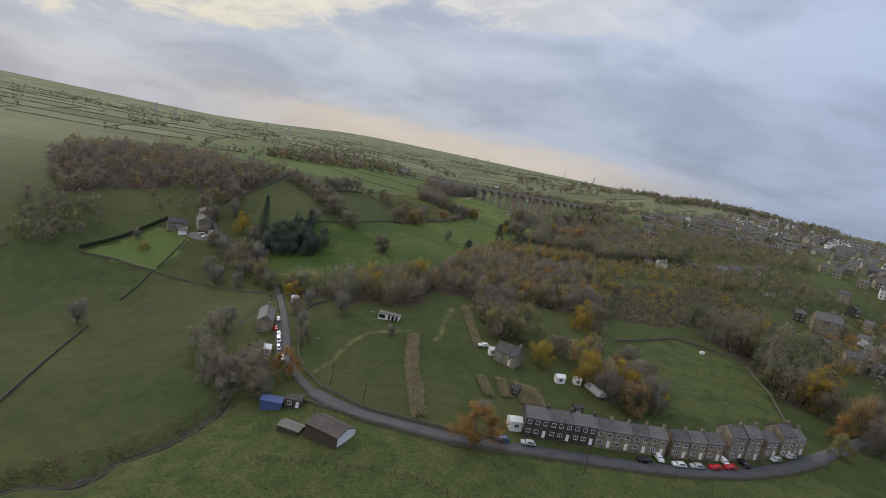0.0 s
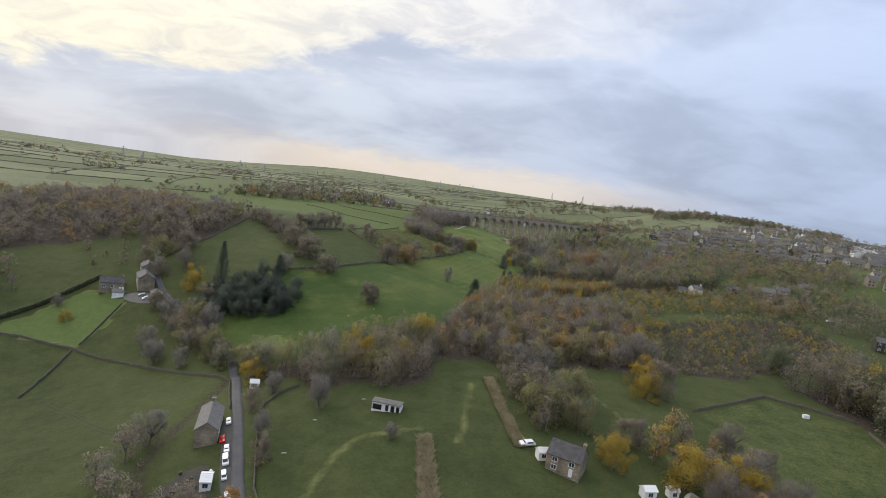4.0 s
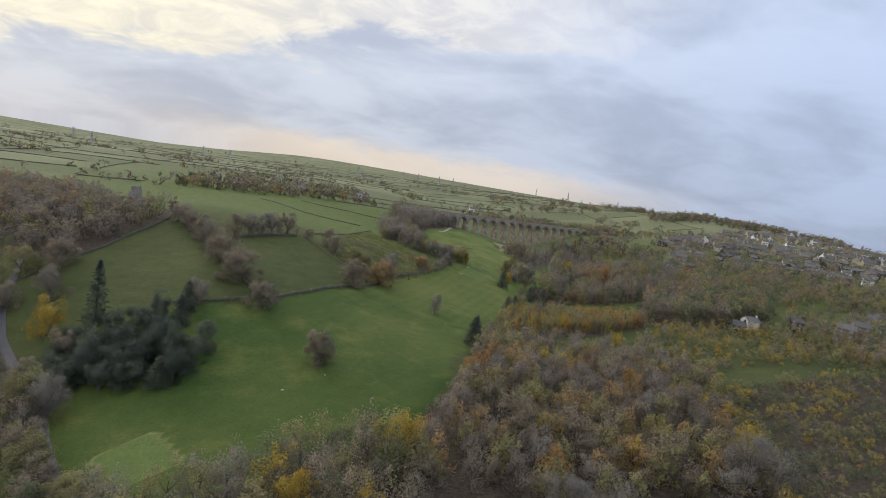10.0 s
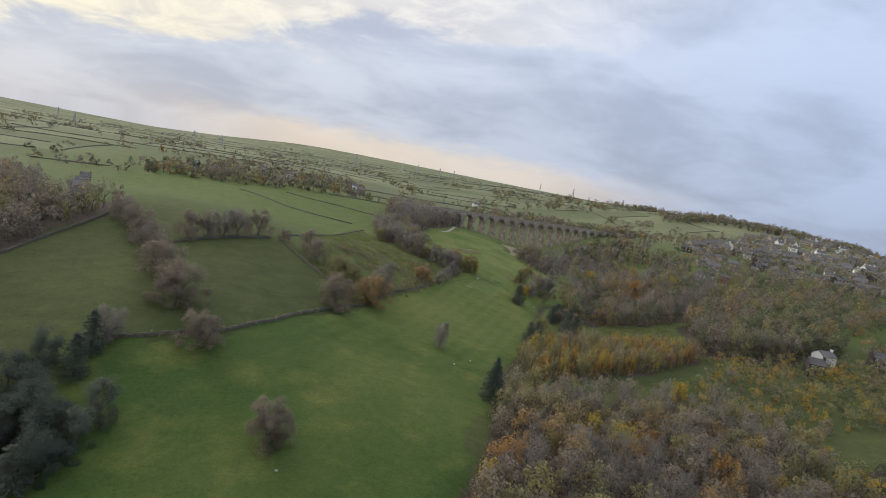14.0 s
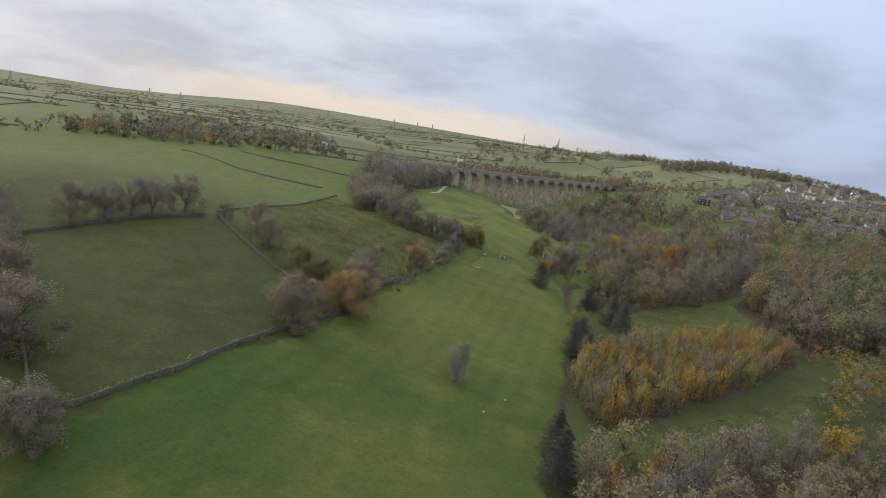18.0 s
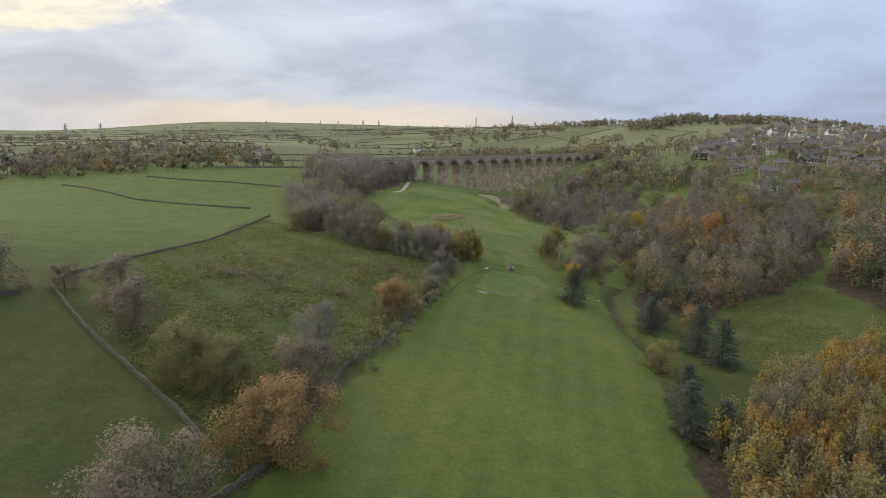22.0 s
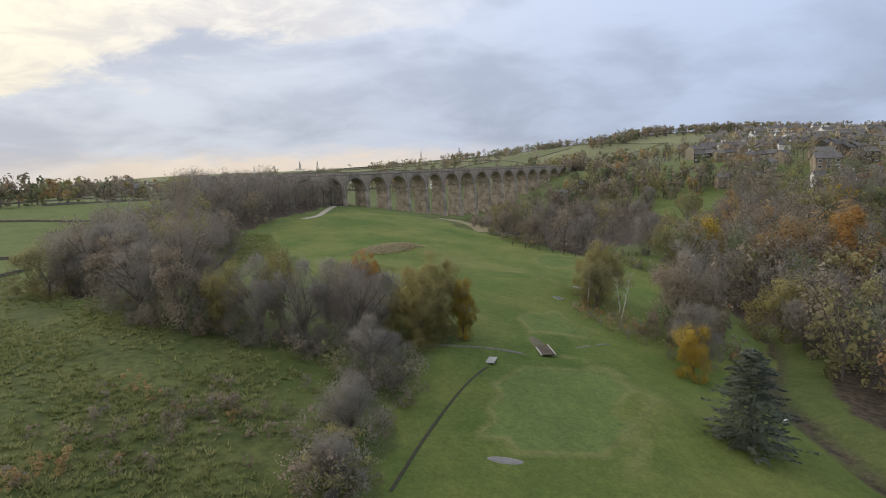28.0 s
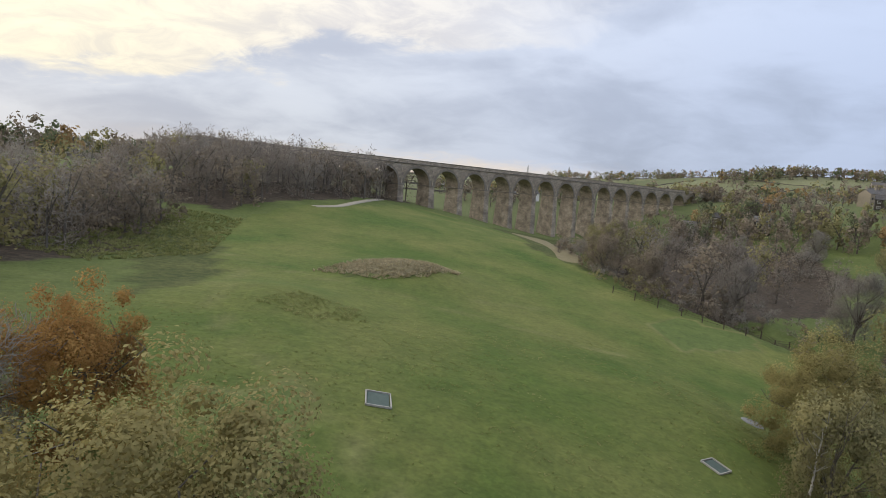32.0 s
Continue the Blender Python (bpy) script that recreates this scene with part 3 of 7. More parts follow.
def crown_points(kind, h, r, n, rng):
    """Leaf centres and outward ways of a crown of that height and radius."""
    if kind in ("cone", "spire"):
        boughs = 150 if kind == "spire" else 105
        bt = (np.arange(boughs) + rng.uniform(0, 1, boughs)) / boughs
        bt = 0.05 + 0.93 * bt**1.25
        ba = np.arange(boughs) * 2.39996 + rng.normal(0, 0.25, boughs)
        reach = r * (1 - bt) ** 0.62 * rng.uniform(0.7, 1.2, boughs) + 0.12
        pick = rng.integers(0, boughs, n)
        along = rng.beta(1.6, 1.1, n)
        rad = reach[pick] * along
        wide = 0.16 * reach[pick] * np.sin(np.pi * np.minimum(along + 0.12, 1)) + 0.05
        ang, side = ba[pick], rng.normal(0, 1, n) * wide
        z = h * bt[pick] - 0.30 * rad + 0.16 * rad**2 / r + rng.normal(0, 0.05, n) * h / 10
        c_, s_ = np.cos(ang), np.sin(ang)
        p = np.stack([c_ * rad - s_ * side, s_ * rad + c_ * side, np.maximum(z, 0.05 * h)], -1)
        return p, np.stack([c_, s_, np.full(n, -0.3)], -1)
    k = max(9, int(34 * min(1.0, n / 700))) + (36 if kind == "near" else 110 if kind == "close" else 0)
    low = 0.03 if kind in ("round", "broad", "near", "close") else 0.01
    c = unit(k, rng) * rng.uniform(0.35, 0.95, k)[:, None]
    c[:, 2] = np.where(c[:, 2] < 0, np.maximum(c[:, 2] * 1.45, -0.9), c[:, 2])
    c[:, :2] *= (1 + 0.55 * np.maximum(-c[:, 2], 0))[:, None]
    c *= (rng.uniform(0.75, 1.15), rng.uniform(0.75, 1.15), 1)
    mid = h * (low + 1) / 2
    half = h * (1 - low) / 2
    rad = rng.uniform(0.18, 0.42, k) * (0.8 if kind == "near" else 0.6 if kind == "close" else 1.0)
    pick = rng.integers(0, k, n)
    d = unit(n, rng)
    q = c[pick] + d * (rad[pick] * rng.uniform(0.45, 1.05, n))[:, None]
    p = q * (r, r, half) + (0, 0, mid)
    p[:, 2] = np.maximum(p[:, 2], h * low * 0.6)
    return p, d


def tube(v, f, a, b, ra, rb, sides=5):
    a, b = np.array(a, float), np.array(b, float)
    w = b - a
    w /= np.linalg.norm(w) + 1e-9
    s = np.cross(w, (0.3, 0.9, 0.1))
    s /= np.linalg.norm(s)
    t = np.cross(w, s)
    base = len(v)
    for q, rr in ((a, ra), (b, rb)):
        for i in range(sides):
            g = 6.283 * i / sides
            v.append(q + rr * (math.cos(g) * s + math.sin(g) * t))
    for i in range(sides):
        j = (i + 1) % sides
        f.append((base + i, base + j, base + sides + j, base + sides + i))


def skeleton_of(kind, h, r, rng, limbs):
    v, f = [], []
    tr = 0.021 * h + 0.04
    if kind in ("cone", "spire"):
        tube(v, f, (0, 0, -0.4), (0, 0, h * 0.5), tr * 0.8, tr * 0.45)
        tube(v, f, (0, 0, h * 0.5), (0, 0, h * 0.98), tr * 0.45, 0.02)
        for i in range(limbs):
            z, g = h * rng.uniform(0.1, 0.9), rng.uniform(0, 6.28)
            q = r * (1 - z / h) * 0.85
            tube(v, f, (0, 0, z), (q * math.cos(g), q * math.sin(g), z - 0.12 * q), 0.05, 0.02, 3)
        return v, f
    fork = h * rng.uniform(0.2, 0.3)
    lean = rng.uniform(-0.05, 0.05, 2) * h
    top = np.array((lean[0], lean[1], fork))
    tube(v, f, (0, 0, -0.5), (lean[0] * 0.4, lean[1] * 0.4, fork * 0.5), tr * 1.3, tr, 6)
    tube(v, f, (lean[0] * 0.4, lean[1] * 0.4, fork * 0.5), top, tr, tr * 0.85, 6)
    for i in range(limbs):
        g = 6.283 * i / limbs + rng.uniform(-0.4, 0.4)
        up = rng.uniform(0.35, 0.95)
        e1 = top + np.array((math.cos(g) * r * 0.45 * (1.2 - up * 0.6), math.sin(g) * r * 0.45 * (1.2 - up * 0.6), (h - fork) * 0.42 * up))
        tube(v, f, top - (0, 0, rng.uniform(0, fork * 0.3)), e1, tr * 0.6, tr * 0.34, 4)
        for _ in range(3):
            e2 = e1 + np.array((math.cos(g) * r * 0.32, math.sin(g) * r * 0.32, (h - fork) * 0.25)) + rng.normal(0, 1, 3) * (r * 0.22, r * 0.22, h * 0.09)
            tube(v, f, e1, e2, tr * 0.32, tr * 0.13, 3)
            for _ in range(2):
                e3 = e2 + rng.normal(0, 1, 3) * (r * 0.2, r * 0.2, h * 0.07) + (0, 0, h * 0.05)
                tube(v, f, e2, e3, tr * 0.13, 0.02, 3)
    return v, f


SHAPES = {"round": (10.0, 4.6, 6500, 0.145, 0.62), "near": (10.0, 4.6, 15000, 0.115, 0.62), "close": (10.0, 4.6, 48000, 0.066, 0.6), "bush": (3.2, 2.2, 1100, 0.14, 0.6), "cone": (10.0, 3.2, 8500, 0.17, 0.3), "spire": (20.0, 3.4, 6500, 0.28, 0.26)}
TREE_MESH = {}


def tree_meshes(shape, tint, variant):
    """Trunk and crown meshes, made once for each shape, colour and variant."""
    key = (shape, tint, variant)
    if key not in TREE_MESH:
        rng = np.random.default_rng(abs(hash_of(key)) % 100000)
        h, r, n, leaf, asp = SHAPES[shape]
        bare = tint in ("bare", "purple")
        v, f = skeleton_of(shape, h * (1.0 if bare else 0.86), r * (0.95 if bare else 0.66), rng, 9 if bare else 6)
        trunk = mesh_of("trunk", v, f, [BARK], smooth=True)
        m = int(n * (1.9 if shape == "round" else 1.1)) if bare else n
        p, o = crown_points(shape, h, r, m, rng)
        long_ = bare or shape in ("cone", "spire")
        cv = cards(p, 0.36 if bare else leaf, rng, 0.045 if bare else asp, o if long_ else None, None if long_ else o)
        way = crown_out(p, h) / (r, r, h / 2)
        if shape in ("cone", "spire"):
            way = np.stack([p[:, 0] / r, p[:, 1] / r, np.full(len(p), 0.45)], -1)
        crown = leaf_mesh("crown", cv, way, [LEAF[tint]])
        TREE_MESH[key] = trunk, crown
    return TREE_MESH[key]


def hash_of(key):
    k = 17
    for ch in "".join(str(s) for s in key):
        k = (k * 31 + ord(ch)) % 1000003
    return k


TINT_WORDS = {"brown": "with thin brown autumn leaves", "bare": "leafless grey tree with fine twigs", "purple": "leafless purple-brown twiggy tree",
              "yellow": "with bright yellow autumn leaves", "olive": "with dull olive-green leaves", "orange": "with rusty orange autumn leaves",
              "russet": "with russet brown leaves", "green": "with dark green leaves", "pine": "dark green conifer", "spruce": "blue-grey spruce",
              "larch": "with golden needles", "lime": "with yellow-green leaves"}


def tree(x, y, h, wide, tint, shape="round", where="standing in the pasture", name="tree", group=""):
    variant = int(x * 7 + y * 3) % 3
    h, wide = h * (1.05 if shape == "cone" else 1.2), wide * (1.45 if shape == "cone" else 1.24)
    trunk, crown = tree_meshes(shape, tint, variant)
    h0, r0 = SHAPES[shape][:2]
    top = new(name)
    top.empty_display_size = 0.5
    a, b = new("trunk", trunk), new("crown", crown)
    a.parent = b.parent = top
    top.matrix_basis = pose(x, y, gz(x, y) - 0.1, 0, 0, (x * 37 + y * 53) % 360) @ Matrix.Diagonal((wide / (2 * r0), wide / (2 * r0), h / h0, 1))
    words = TINT_WORDS[tint]
    kindw = "bush" if shape == "bush" else "tree"
    label = (words if tint in ("bare", "purple", "pine", "spruce") else ("%s %s" % (kindw, words))) + " " + where
    tagged(top, label, kindw if tint not in ("pine", "spruce") else "conifer", group)
    return top


def wood(name, poly, gap, tints, size, label, shape="round", quads=130, seed=1, keep=1.0, leaf=0.5, category="woodland"):
    """Many trees that nobody could count, as one object."""
    rng = np.random.default_rng(seed)
    xs, ys = [p[0] for p in poly], [p[1] for p in poly]
    gx, gy = np.meshgrid(np.arange(min(xs), max(xs), gap), np.arange(min(ys), max(ys), gap))
    px = (gx + rng.uniform(-0.45, 0.45, gx.shape) * gap).ravel()
    py = (gy + rng.uniform(-0.45, 0.45, gx.shape) * gap).ravel()
    ok = inside(px, py, poly) & (rng.random(px.shape) < keep)
    return scatter(name, px[ok], py[ok], tints, size, label, shape, quads, rng, leaf, category)


def scatter(name, px, py, tints, size, label, shape, quads, rng, leaf=0.5, category="woodland"):
    pz = land_cut(px, py)
    names = list(tints)
    weights = np.array([tints[t] for t in names], float)
    weights /= weights.sum()
    # colours gather in drifts
    drift = 0.5 + 0.5 * np.sin(px / 17 + 1.3) * np.sin(py / 13 + 0.4)
    u = (0.75 * rng.random(len(px)) + 0.25 * drift).clip(0, 0.999)
    order = np.argsort(np.argsort(u)) / max(len(u), 1)
    kinds = np.searchsorted(np.cumsum(weights), order).clip(0, len(names) - 1)
    templates = []
    for _ in range(7):
        p, o = crown_points(shape, 1.0, 0.5, quads, rng)
        templates.append((p, o))
    V, O, M = [], [], []
    sv, sf = [], []
    for x, y, z, k in zip(px, py, pz, kinds):
        h = rng.uniform(*size) * 1.15
        w = h * (rng.uniform(0.85, 1.2) if shape == "bush" else rng.uniform(0.64, 0.86) if shape == "round" else rng.uniform(0.95, 1.25) if shape == "broad" else rng.uniform(0.36, 0.5))
        p, o = templates[rng.integers(0, 7)]
        g = rng.uniform(0, 6.283)
        rot = np.array([[math.cos(g), -math.sin(g), 0], [math.sin(g), math.cos(g), 0], [0, 0, 1]])
        q = (p @ rot.T) * (w, w, h)
        bare = names[k] in ("bare", "purple")
        long_ = bare or shape == "cone"
        way = o @ rot.T
        V.append(cards(q, leaf * (1.5 if bare else 1.0) * (h / 9) ** 0.5, rng, 0.16 if bare else 0.66, way if long_ else None, None if long_ else way) + (x, y, z))
        O.append(crown_out(q, h) / (w / 2, w / 2, h / 2))
        M.append(np.full(len(q), k))
        if shape != "bush":
            tube(sv, sf, (x, y, z - 0.5), (x + rng.uniform(-0.3, 0.3), y, z + h * 0.55), 0.022 * h, 0.010 * h, 4)
            for _ in range(3):
                a = rng.uniform(0, 6.283)
                tube(sv, sf, (x, y, z + h * rng.uniform(0.25, 0.45)), (x + math.cos(a) * w * 0.34, y + math.sin(a) * w * 0.34, z + h * rng.uniform(0.6, 0.85)), 0.010 * h, 0.004 * h, 3)
    ob = tagged(new(name, leaf_mesh(name, np.concatenate(V), np.concatenate(O), [LEAF[t] for t in names], np.concatenate(M))), label, category, kind="stuff")
    if sv:
        new("stems", mesh_of("stems", sv, sf, [BARK])).parent = ob
    return ob





wood("birch_wood", WOOD_BIRCH, 5.8, {"purple": 2.8, "brown": 3.0, "bare": 0.8, "russet": 1.0, "orange": 0.3, "olive": 2.0, "yellow": 0.5, "lime": 0.5}, (6.0, 11.5), "dense wood of leafless birches and russet oaks", quads=900, seed=3, leaf=0.24)
wood("larch_wood", WOOD_LARCH, 3.4, {"orange": 0.8, "larch": 1.8, "yellow": 0.8, "lime": 2.2, "olive": 2.0, "brown": 0.8, "bare": 0.4}, (6, 10.5), "stand of golden larches and young birches", shape="slim", quads=620, seed=4, leaf=0.17)
wood("valley_wood", WOOD_VALLEY, 6.6, {"purple": 3.4, "brown": 2.4, "russet": 0.6, "bare": 1.8, "olive": 1.8, "green": 1.2, "yellow": 0.15}, (8, 13), "mixed autumn wood on the valley side", quads=620, seed=5, leaf=0.28)
wood("east_wood", WOOD_EAST, 6.8, {"green": 2.0, "olive": 1.8, "brown": 2.0, "purple": 1.6, "russet": 0.4}, (10, 15), "dense dark mixed wood beside the village", quads=480, seed=6, leaf=0.36)
wood("bank_wood", WOOD_BANK, 7.0, {"purple": 3, "bare": 2, "brown": 2.2, "olive": 0.9}, (8, 13), "brown leafless trees along the stream bank", quads=600, leaf=0.28, seed=8, keep=0.15)
wood("lane_wood", WOOD_LANE, 6.0, {"bare": 0.9, "green": 1.4, "olive": 2.4, "brown": 2.4, "purple": 0.9, "yellow": 0.4}, (9, 13), "belt of autumn trees beside the lane", quads=1100, seed=9, leaf=0.19)
wood("hillside_wood", WOOD_LEFT, 7.5, {"brown": 3, "purple": 2.4, "olive": 1}, (8, 12), "brown oak wood on the hillside", quads=300, seed=10, leaf=0.42)
wood("far_hill_wood", WOOD_HILL, 8.5, {"purple": 3.4, "brown": 3, "russet": 0.6, "olive": 0.8}, (6.5, 10.5), "dark brown wood on the far hillside", shape="broad", quads=330, seed=11, leaf=0.42)
wood("viaduct_wood", WOOD_END, 6.8, {"purple": 3, "brown": 2, "bare": 2, "olive": 0.6}, (9, 13), "leafless trees beside the end of the viaduct", quads=520, seed=12, leaf=0.28)
wood("slope_wood", WOOD_MID, 5.6, {"purple": 2, "bare": 2.4, "brown": 2, "olive": 0.8}, (7, 10.5), "grey leafless trees below the hill pasture", quads=700, seed=13, leaf=0.25)
wood("field_edge_wood", WOOD_FIELD, 6.4, {"green": 2.0, "olive": 1.0, "brown": 2, "purple": 1.6, "yellow": 0.2}, (12, 16), "dark trees along the edge of the paddock", quads=700, seed=14, leaf=0.29)
def resample_line(pts, step):
    out = [np.array(pts[0], float)]
    for a, b in zip(pts, pts[1:]):
        a, b = np.array(a, float), np.array(b, float)
        k = max(1, int(np.hypot(*(b - a)) / step))
        out += [a + (b - a) * i / k for i in range(1, k + 1)]
    return np.array(out)


# single trees: east, north, height, spread, colour (shape)
TREES_PASTURE = ((-34, 253, 10, 9, "brown"), (3, 335, 8, 5, "bare"), (-25, 359, 11, 11.5, "russet"), (-36, 342, 10.8, 11.5, "brown"), (-23, 375, 10, 9, "brown"), (-22, 386.5, 10, 7.5, "bare"),
                 (-6, 412.6, 8.4, 8.6, "russet"), (-41, 376, 10.2, 7.8, "olive"), (-35, 373.5, 9.4, 7.4, "olive"), (-54, 391, 9, 8.6, "brown"), (-60, 402, 9.2, 8.2, "brown"), (-72, 409, 5, 5, "brown"))
TREES_ROW = ((-102, 374, 10.5, 9.5, "brown"), (-97, 381, 10.5, 9, "purple"), (-93, 388, 10.5, 8.5, "bare"), (-89, 393, 10.5, 9, "purple"), (-83, 403, 11.5, 11, "brown"))
TREES_HEDGE = ((-136, 385, 9, 8, "brown"), (-128, 377, 10, 9, "purple"), (-121, 370, 10, 9, "brown"), (-113, 358, 11, 9, "brown"), (-104, 345, 11, 10, "purple"), (-97, 335, 11, 9, "brown"),
               (-90, 326, 11, 12, "brown"), (-78, 308, 12, 13.5, "brown"), (-62, 287, 9.4, 9.4, "brown"), (-84, 284, 9, 7, "bare"))
TREES_FARM = ((-113, 236, 10, 9, "brown"), (-120, 216, 9, 8, "bare"), (-104, 225, 13, 10, "olive"), (-70, 190.5, 6.5, 9.5, "olive"), (-86, 199, 10, 9, "olive"), (-98, 224, 11, 10.5, "bare"), (-92, 207, 10, 9, "brown"), (-80, 194, 8, 8, "brown"), (-162, 307, 11, 12, "olive"), (-150, 312, 11, 12, "brown"), (-124, 265, 13, 9, "yellow"),
              (-134, 250, 9, 8, "brown"), (-150, 282, 9, 8, "brown"), (-140, 290, 10, 9, "purple"), (-165, 296, 9, 8, "brown"), (-182, 250, 6, 5, "bare"), (-124, 240, 10, 9, "bare"),
              (-110, 250, 10, 8, "brown"), (-146, 146, 10, 9, "bare"), (-172, 240, 5, 5, "yellow"))
TREES_LANE = ((-49.5, 158.5, 6.5, 6, "bare"), (-52, 145.5, 7.5, 6, "brown"), (-60.5, 171, 7.5, 7, "yellow"), (-110, 201, 9, 10, "bare"), (-96, 194, 7, 6, "bare"), (-32, 146, 9, 7.5, "bare"), (-38, 93, 9, 8, "orange"), (-46, 84, 11, 9, "brown"), (-49, 92, 11, 9, "brown"),
              (-56, 90, 10, 9, "brown"), (-61, 96, 8, 8, "brown"),  (-42, 78, 9, 8, "brown"), (-75, 131, 9, 8, "bare"),
              (-44, 130, 7, 5, "bare"), (-40, 118, 8, 5, "brown"), (-64, 183, 10, 8, "olive"), (-5, 200, 12, 10, "yellow"), (-24, 180, 10, 8, "yellow"), (-8, 128, 4, 4, "bare"))
TREES_GARDEN = ((28, 64, 11.5, 12, "orange"), (52, 126, 9, 8, "yellow"), (70, 122, 11, 11, "yellow"), (83, 121, 12, 12, "yellow"), (84, 105, 11, 10, "russet"), (92, 112, 12, 11, "purple"), (76, 112, 11, 10, "purple"), (88, 124, 11, 10, "bare"), (38, 153, 11, 9, "brown"),
                (46, 143, 10, 8, "olive"), (36, 146, 11, 9, "olive"), (37, 168, 9, 7, "brown"), (48, 160, 12, 11, "olive"), (34, 180, 9, 8, "purple"), (30, 186, 9, 8, "bare"), (77, 178, 11, 8, "yellow"),
                (84, 183, 12, 11, "brown"), (80, 192, 11, 9, "yellow"), (84, 215, 12, 10, "bare"), (60, 140, 8, 8, "brown"), (30, 82, 5, 6, "bare"), (96, 135, 8, 8, "brown"), (92, 146, 9, 8, "purple"))
TREES_PADDOCK = ((168, 145, 13, 12, "yellow"), (172, 138, 12, 11, "brown"), (160, 160, 10, 9, "olive"), (178, 126, 14, 13, "russet"), (176, 150, 14, 12, "yellow"), (184, 160, 13, 11, "orange"), (190, 132, 15, 13, "brown"), (184, 116, 13, 12, "russet"), (176, 112, 12, 11, "purple"), (158, 104, 8, 6, "lime"), (166, 118, 9, 8, "orange"), (150, 223, 12, 11, "green"), (162, 200, 11, 10, "green"))
TREES_COURSE = ((54, 485, 8, 6, "olive"), (86, 477, 10, 8, "lime"), (84, 470, 7, 7, "bare"), (53, 457, 6, 5, "yellow"), (57, 462, 8, 6, "bare"), (62, 471.5, 11.5, 10, "brown"), (70, 480, 11, 9, "bare"),
                (106, 524, 12, 10, "yellow"), (130, 503, 14, 14, "orange"), (118, 510, 13, 12, "russet"), (100, 526, 13, 11, "olive"), (58.5, 492, 9.5, 9, "lime"),
                (19.8, 464.5, 8.8, 9.2, "lime"), (17.2, 459.8, 7.0, 6.6, "lime"), (12.3, 475.7, 6.8, 6.0, "orange"), (23.3, 462.5, 7.0, 2.8, "yellow"), (9, 470, 7, 7, "bare"), (-1, 462, 8.4, 6.4, "bare"), (4, 459.5, 8.4, 6.6, "bare"), (9, 458.6, 8.2, 6.4, "purple"), (12.5, 463, 7, 6, "bare"),
                (1, 464, 10, 4, "lime"), (-5.3, 465.5, 7.2, 5.6, "lime"), (-10.5, 466, 9, 6, "brown"), (-27, 491, 9, 9, "bare"), (-23, 498, 9, 8.6, "bare"), (-10, 476, 11, 11, "purple"), (-33, 490, 7.5, 7, "olive"),
                (-16, 473, 8, 8, "bare"), (-20, 481, 9, 8.6, "brown"), (10, 449.5, 6, 5.5, "bare"), (7, 440, 4.4, 4.4, "bare"), (5.3, 433, 3.4, 3.8, "bare"), (67, 428, 7, 6, "brown"), (72, 420, 8, 7, "russet"), (52, 400, 7, 6, "lime"))
TREES_BANK = ((71, 556, 8, 7, "brown"), (84, 549, 9, 6, "bare"), (102, 543, 10.5, 7, "bare"), (66, 566, 7, 7, "brown"), (70, 578, 9, 8, "olive"),
              (76, 590, 10, 10, "brown"), (82, 606, 9, 9, "purple"), (122, 552, 9, 7, "olive"), (134, 632, 10, 8, "bare"), (150, 590, 12, 11, "olive"), (165, 640, 9, 8, "bare"), (142, 560, 11, 10, "purple"))
CONIFERS = ((-113, 272, 19, 7.5, "pine", "spire"), (18, 300, 11, 6, "pine", "cone"), (20, 310, 10, 5, "pine", "cone"), (41, 371, 10, 6, "spruce", "cone"), (46, 380, 10, 6.5, "spruce", "cone"), (44, 366, 9, 6, "spruce", "cone"),
            (67, 410, 12, 7, "spruce", "cone"), (68, 402, 11, 7, "spruce", "cone"), (62, 424, 9, 6, "spruce", "cone"), (66, 431, 9, 6, "spruce", "cone"), (70, 436, 8, 6, "spruce", "cone"), (46.4, 439.5, 10, 7.4, "spruce", "cone"),
            (-86, 280, 11, 6, "pine", "cone"), (-84, 270, 11, 6, "pine", "cone"), (-90, 262, 9, 8, "pine", "round"), (-96, 266, 9.5, 8, "pine", "round"), (-101, 262, 9, 8, "pine", "round"), (-92, 272, 9.5, 8, "pine", "round"))


def plant(rows, where, group):
    for x, y, h, w, tint, *shape in rows:
        conifer = tint in ("pine", "spruce")
        tree(x, y, h, w, tint, shape[0] if shape else ("close" if (x, y) in CLOSE else "near" if (x, y) in NEAR else "round"), where, name="conifer" if conifer else "tree", group=group)


CLOSE = ((19.8, 464.5), (17.2, 459.8), (12.3, 475.7), (23.3, 462.5), (58.5, 492))
NEAR = ( (54, 485), (53, 457), (57, 462), (62, 471.5), (-25, 359), (-36, 342), (-23, 375), (-6, 412.6), (-41, 376), (-35, 373.5), (-5.3, 465.5),
        (-78, 308), (-62, 287), (-34, 253))
plant(TREES_PASTURE, "beside the pasture wall", "trees along the pasture wall")
plant(TREES_ROW, "in a row along a wall", "row of trees on the hill")
plant(TREES_HEDGE, "in the hedge between two fields", "trees in the field hedge")
plant(TREES_FARM, "near the farm", "trees round the farm")
plant(TREES_LANE, "beside the narrow lane", "trees along the lane")
plant(TREES_GARDEN, "behind the terraced cottages", "trees in the gardens")
plant(TREES_PADDOCK, "at the edge of the paddock", "trees round the paddock")
plant(TREES_COURSE, "beside the golf fairway", "trees on the golf course")
plant(TREES_BANK, "on the stream bank", "trees on the stream bank")
plant(CONIFERS, "beside the fairway", "conifers")
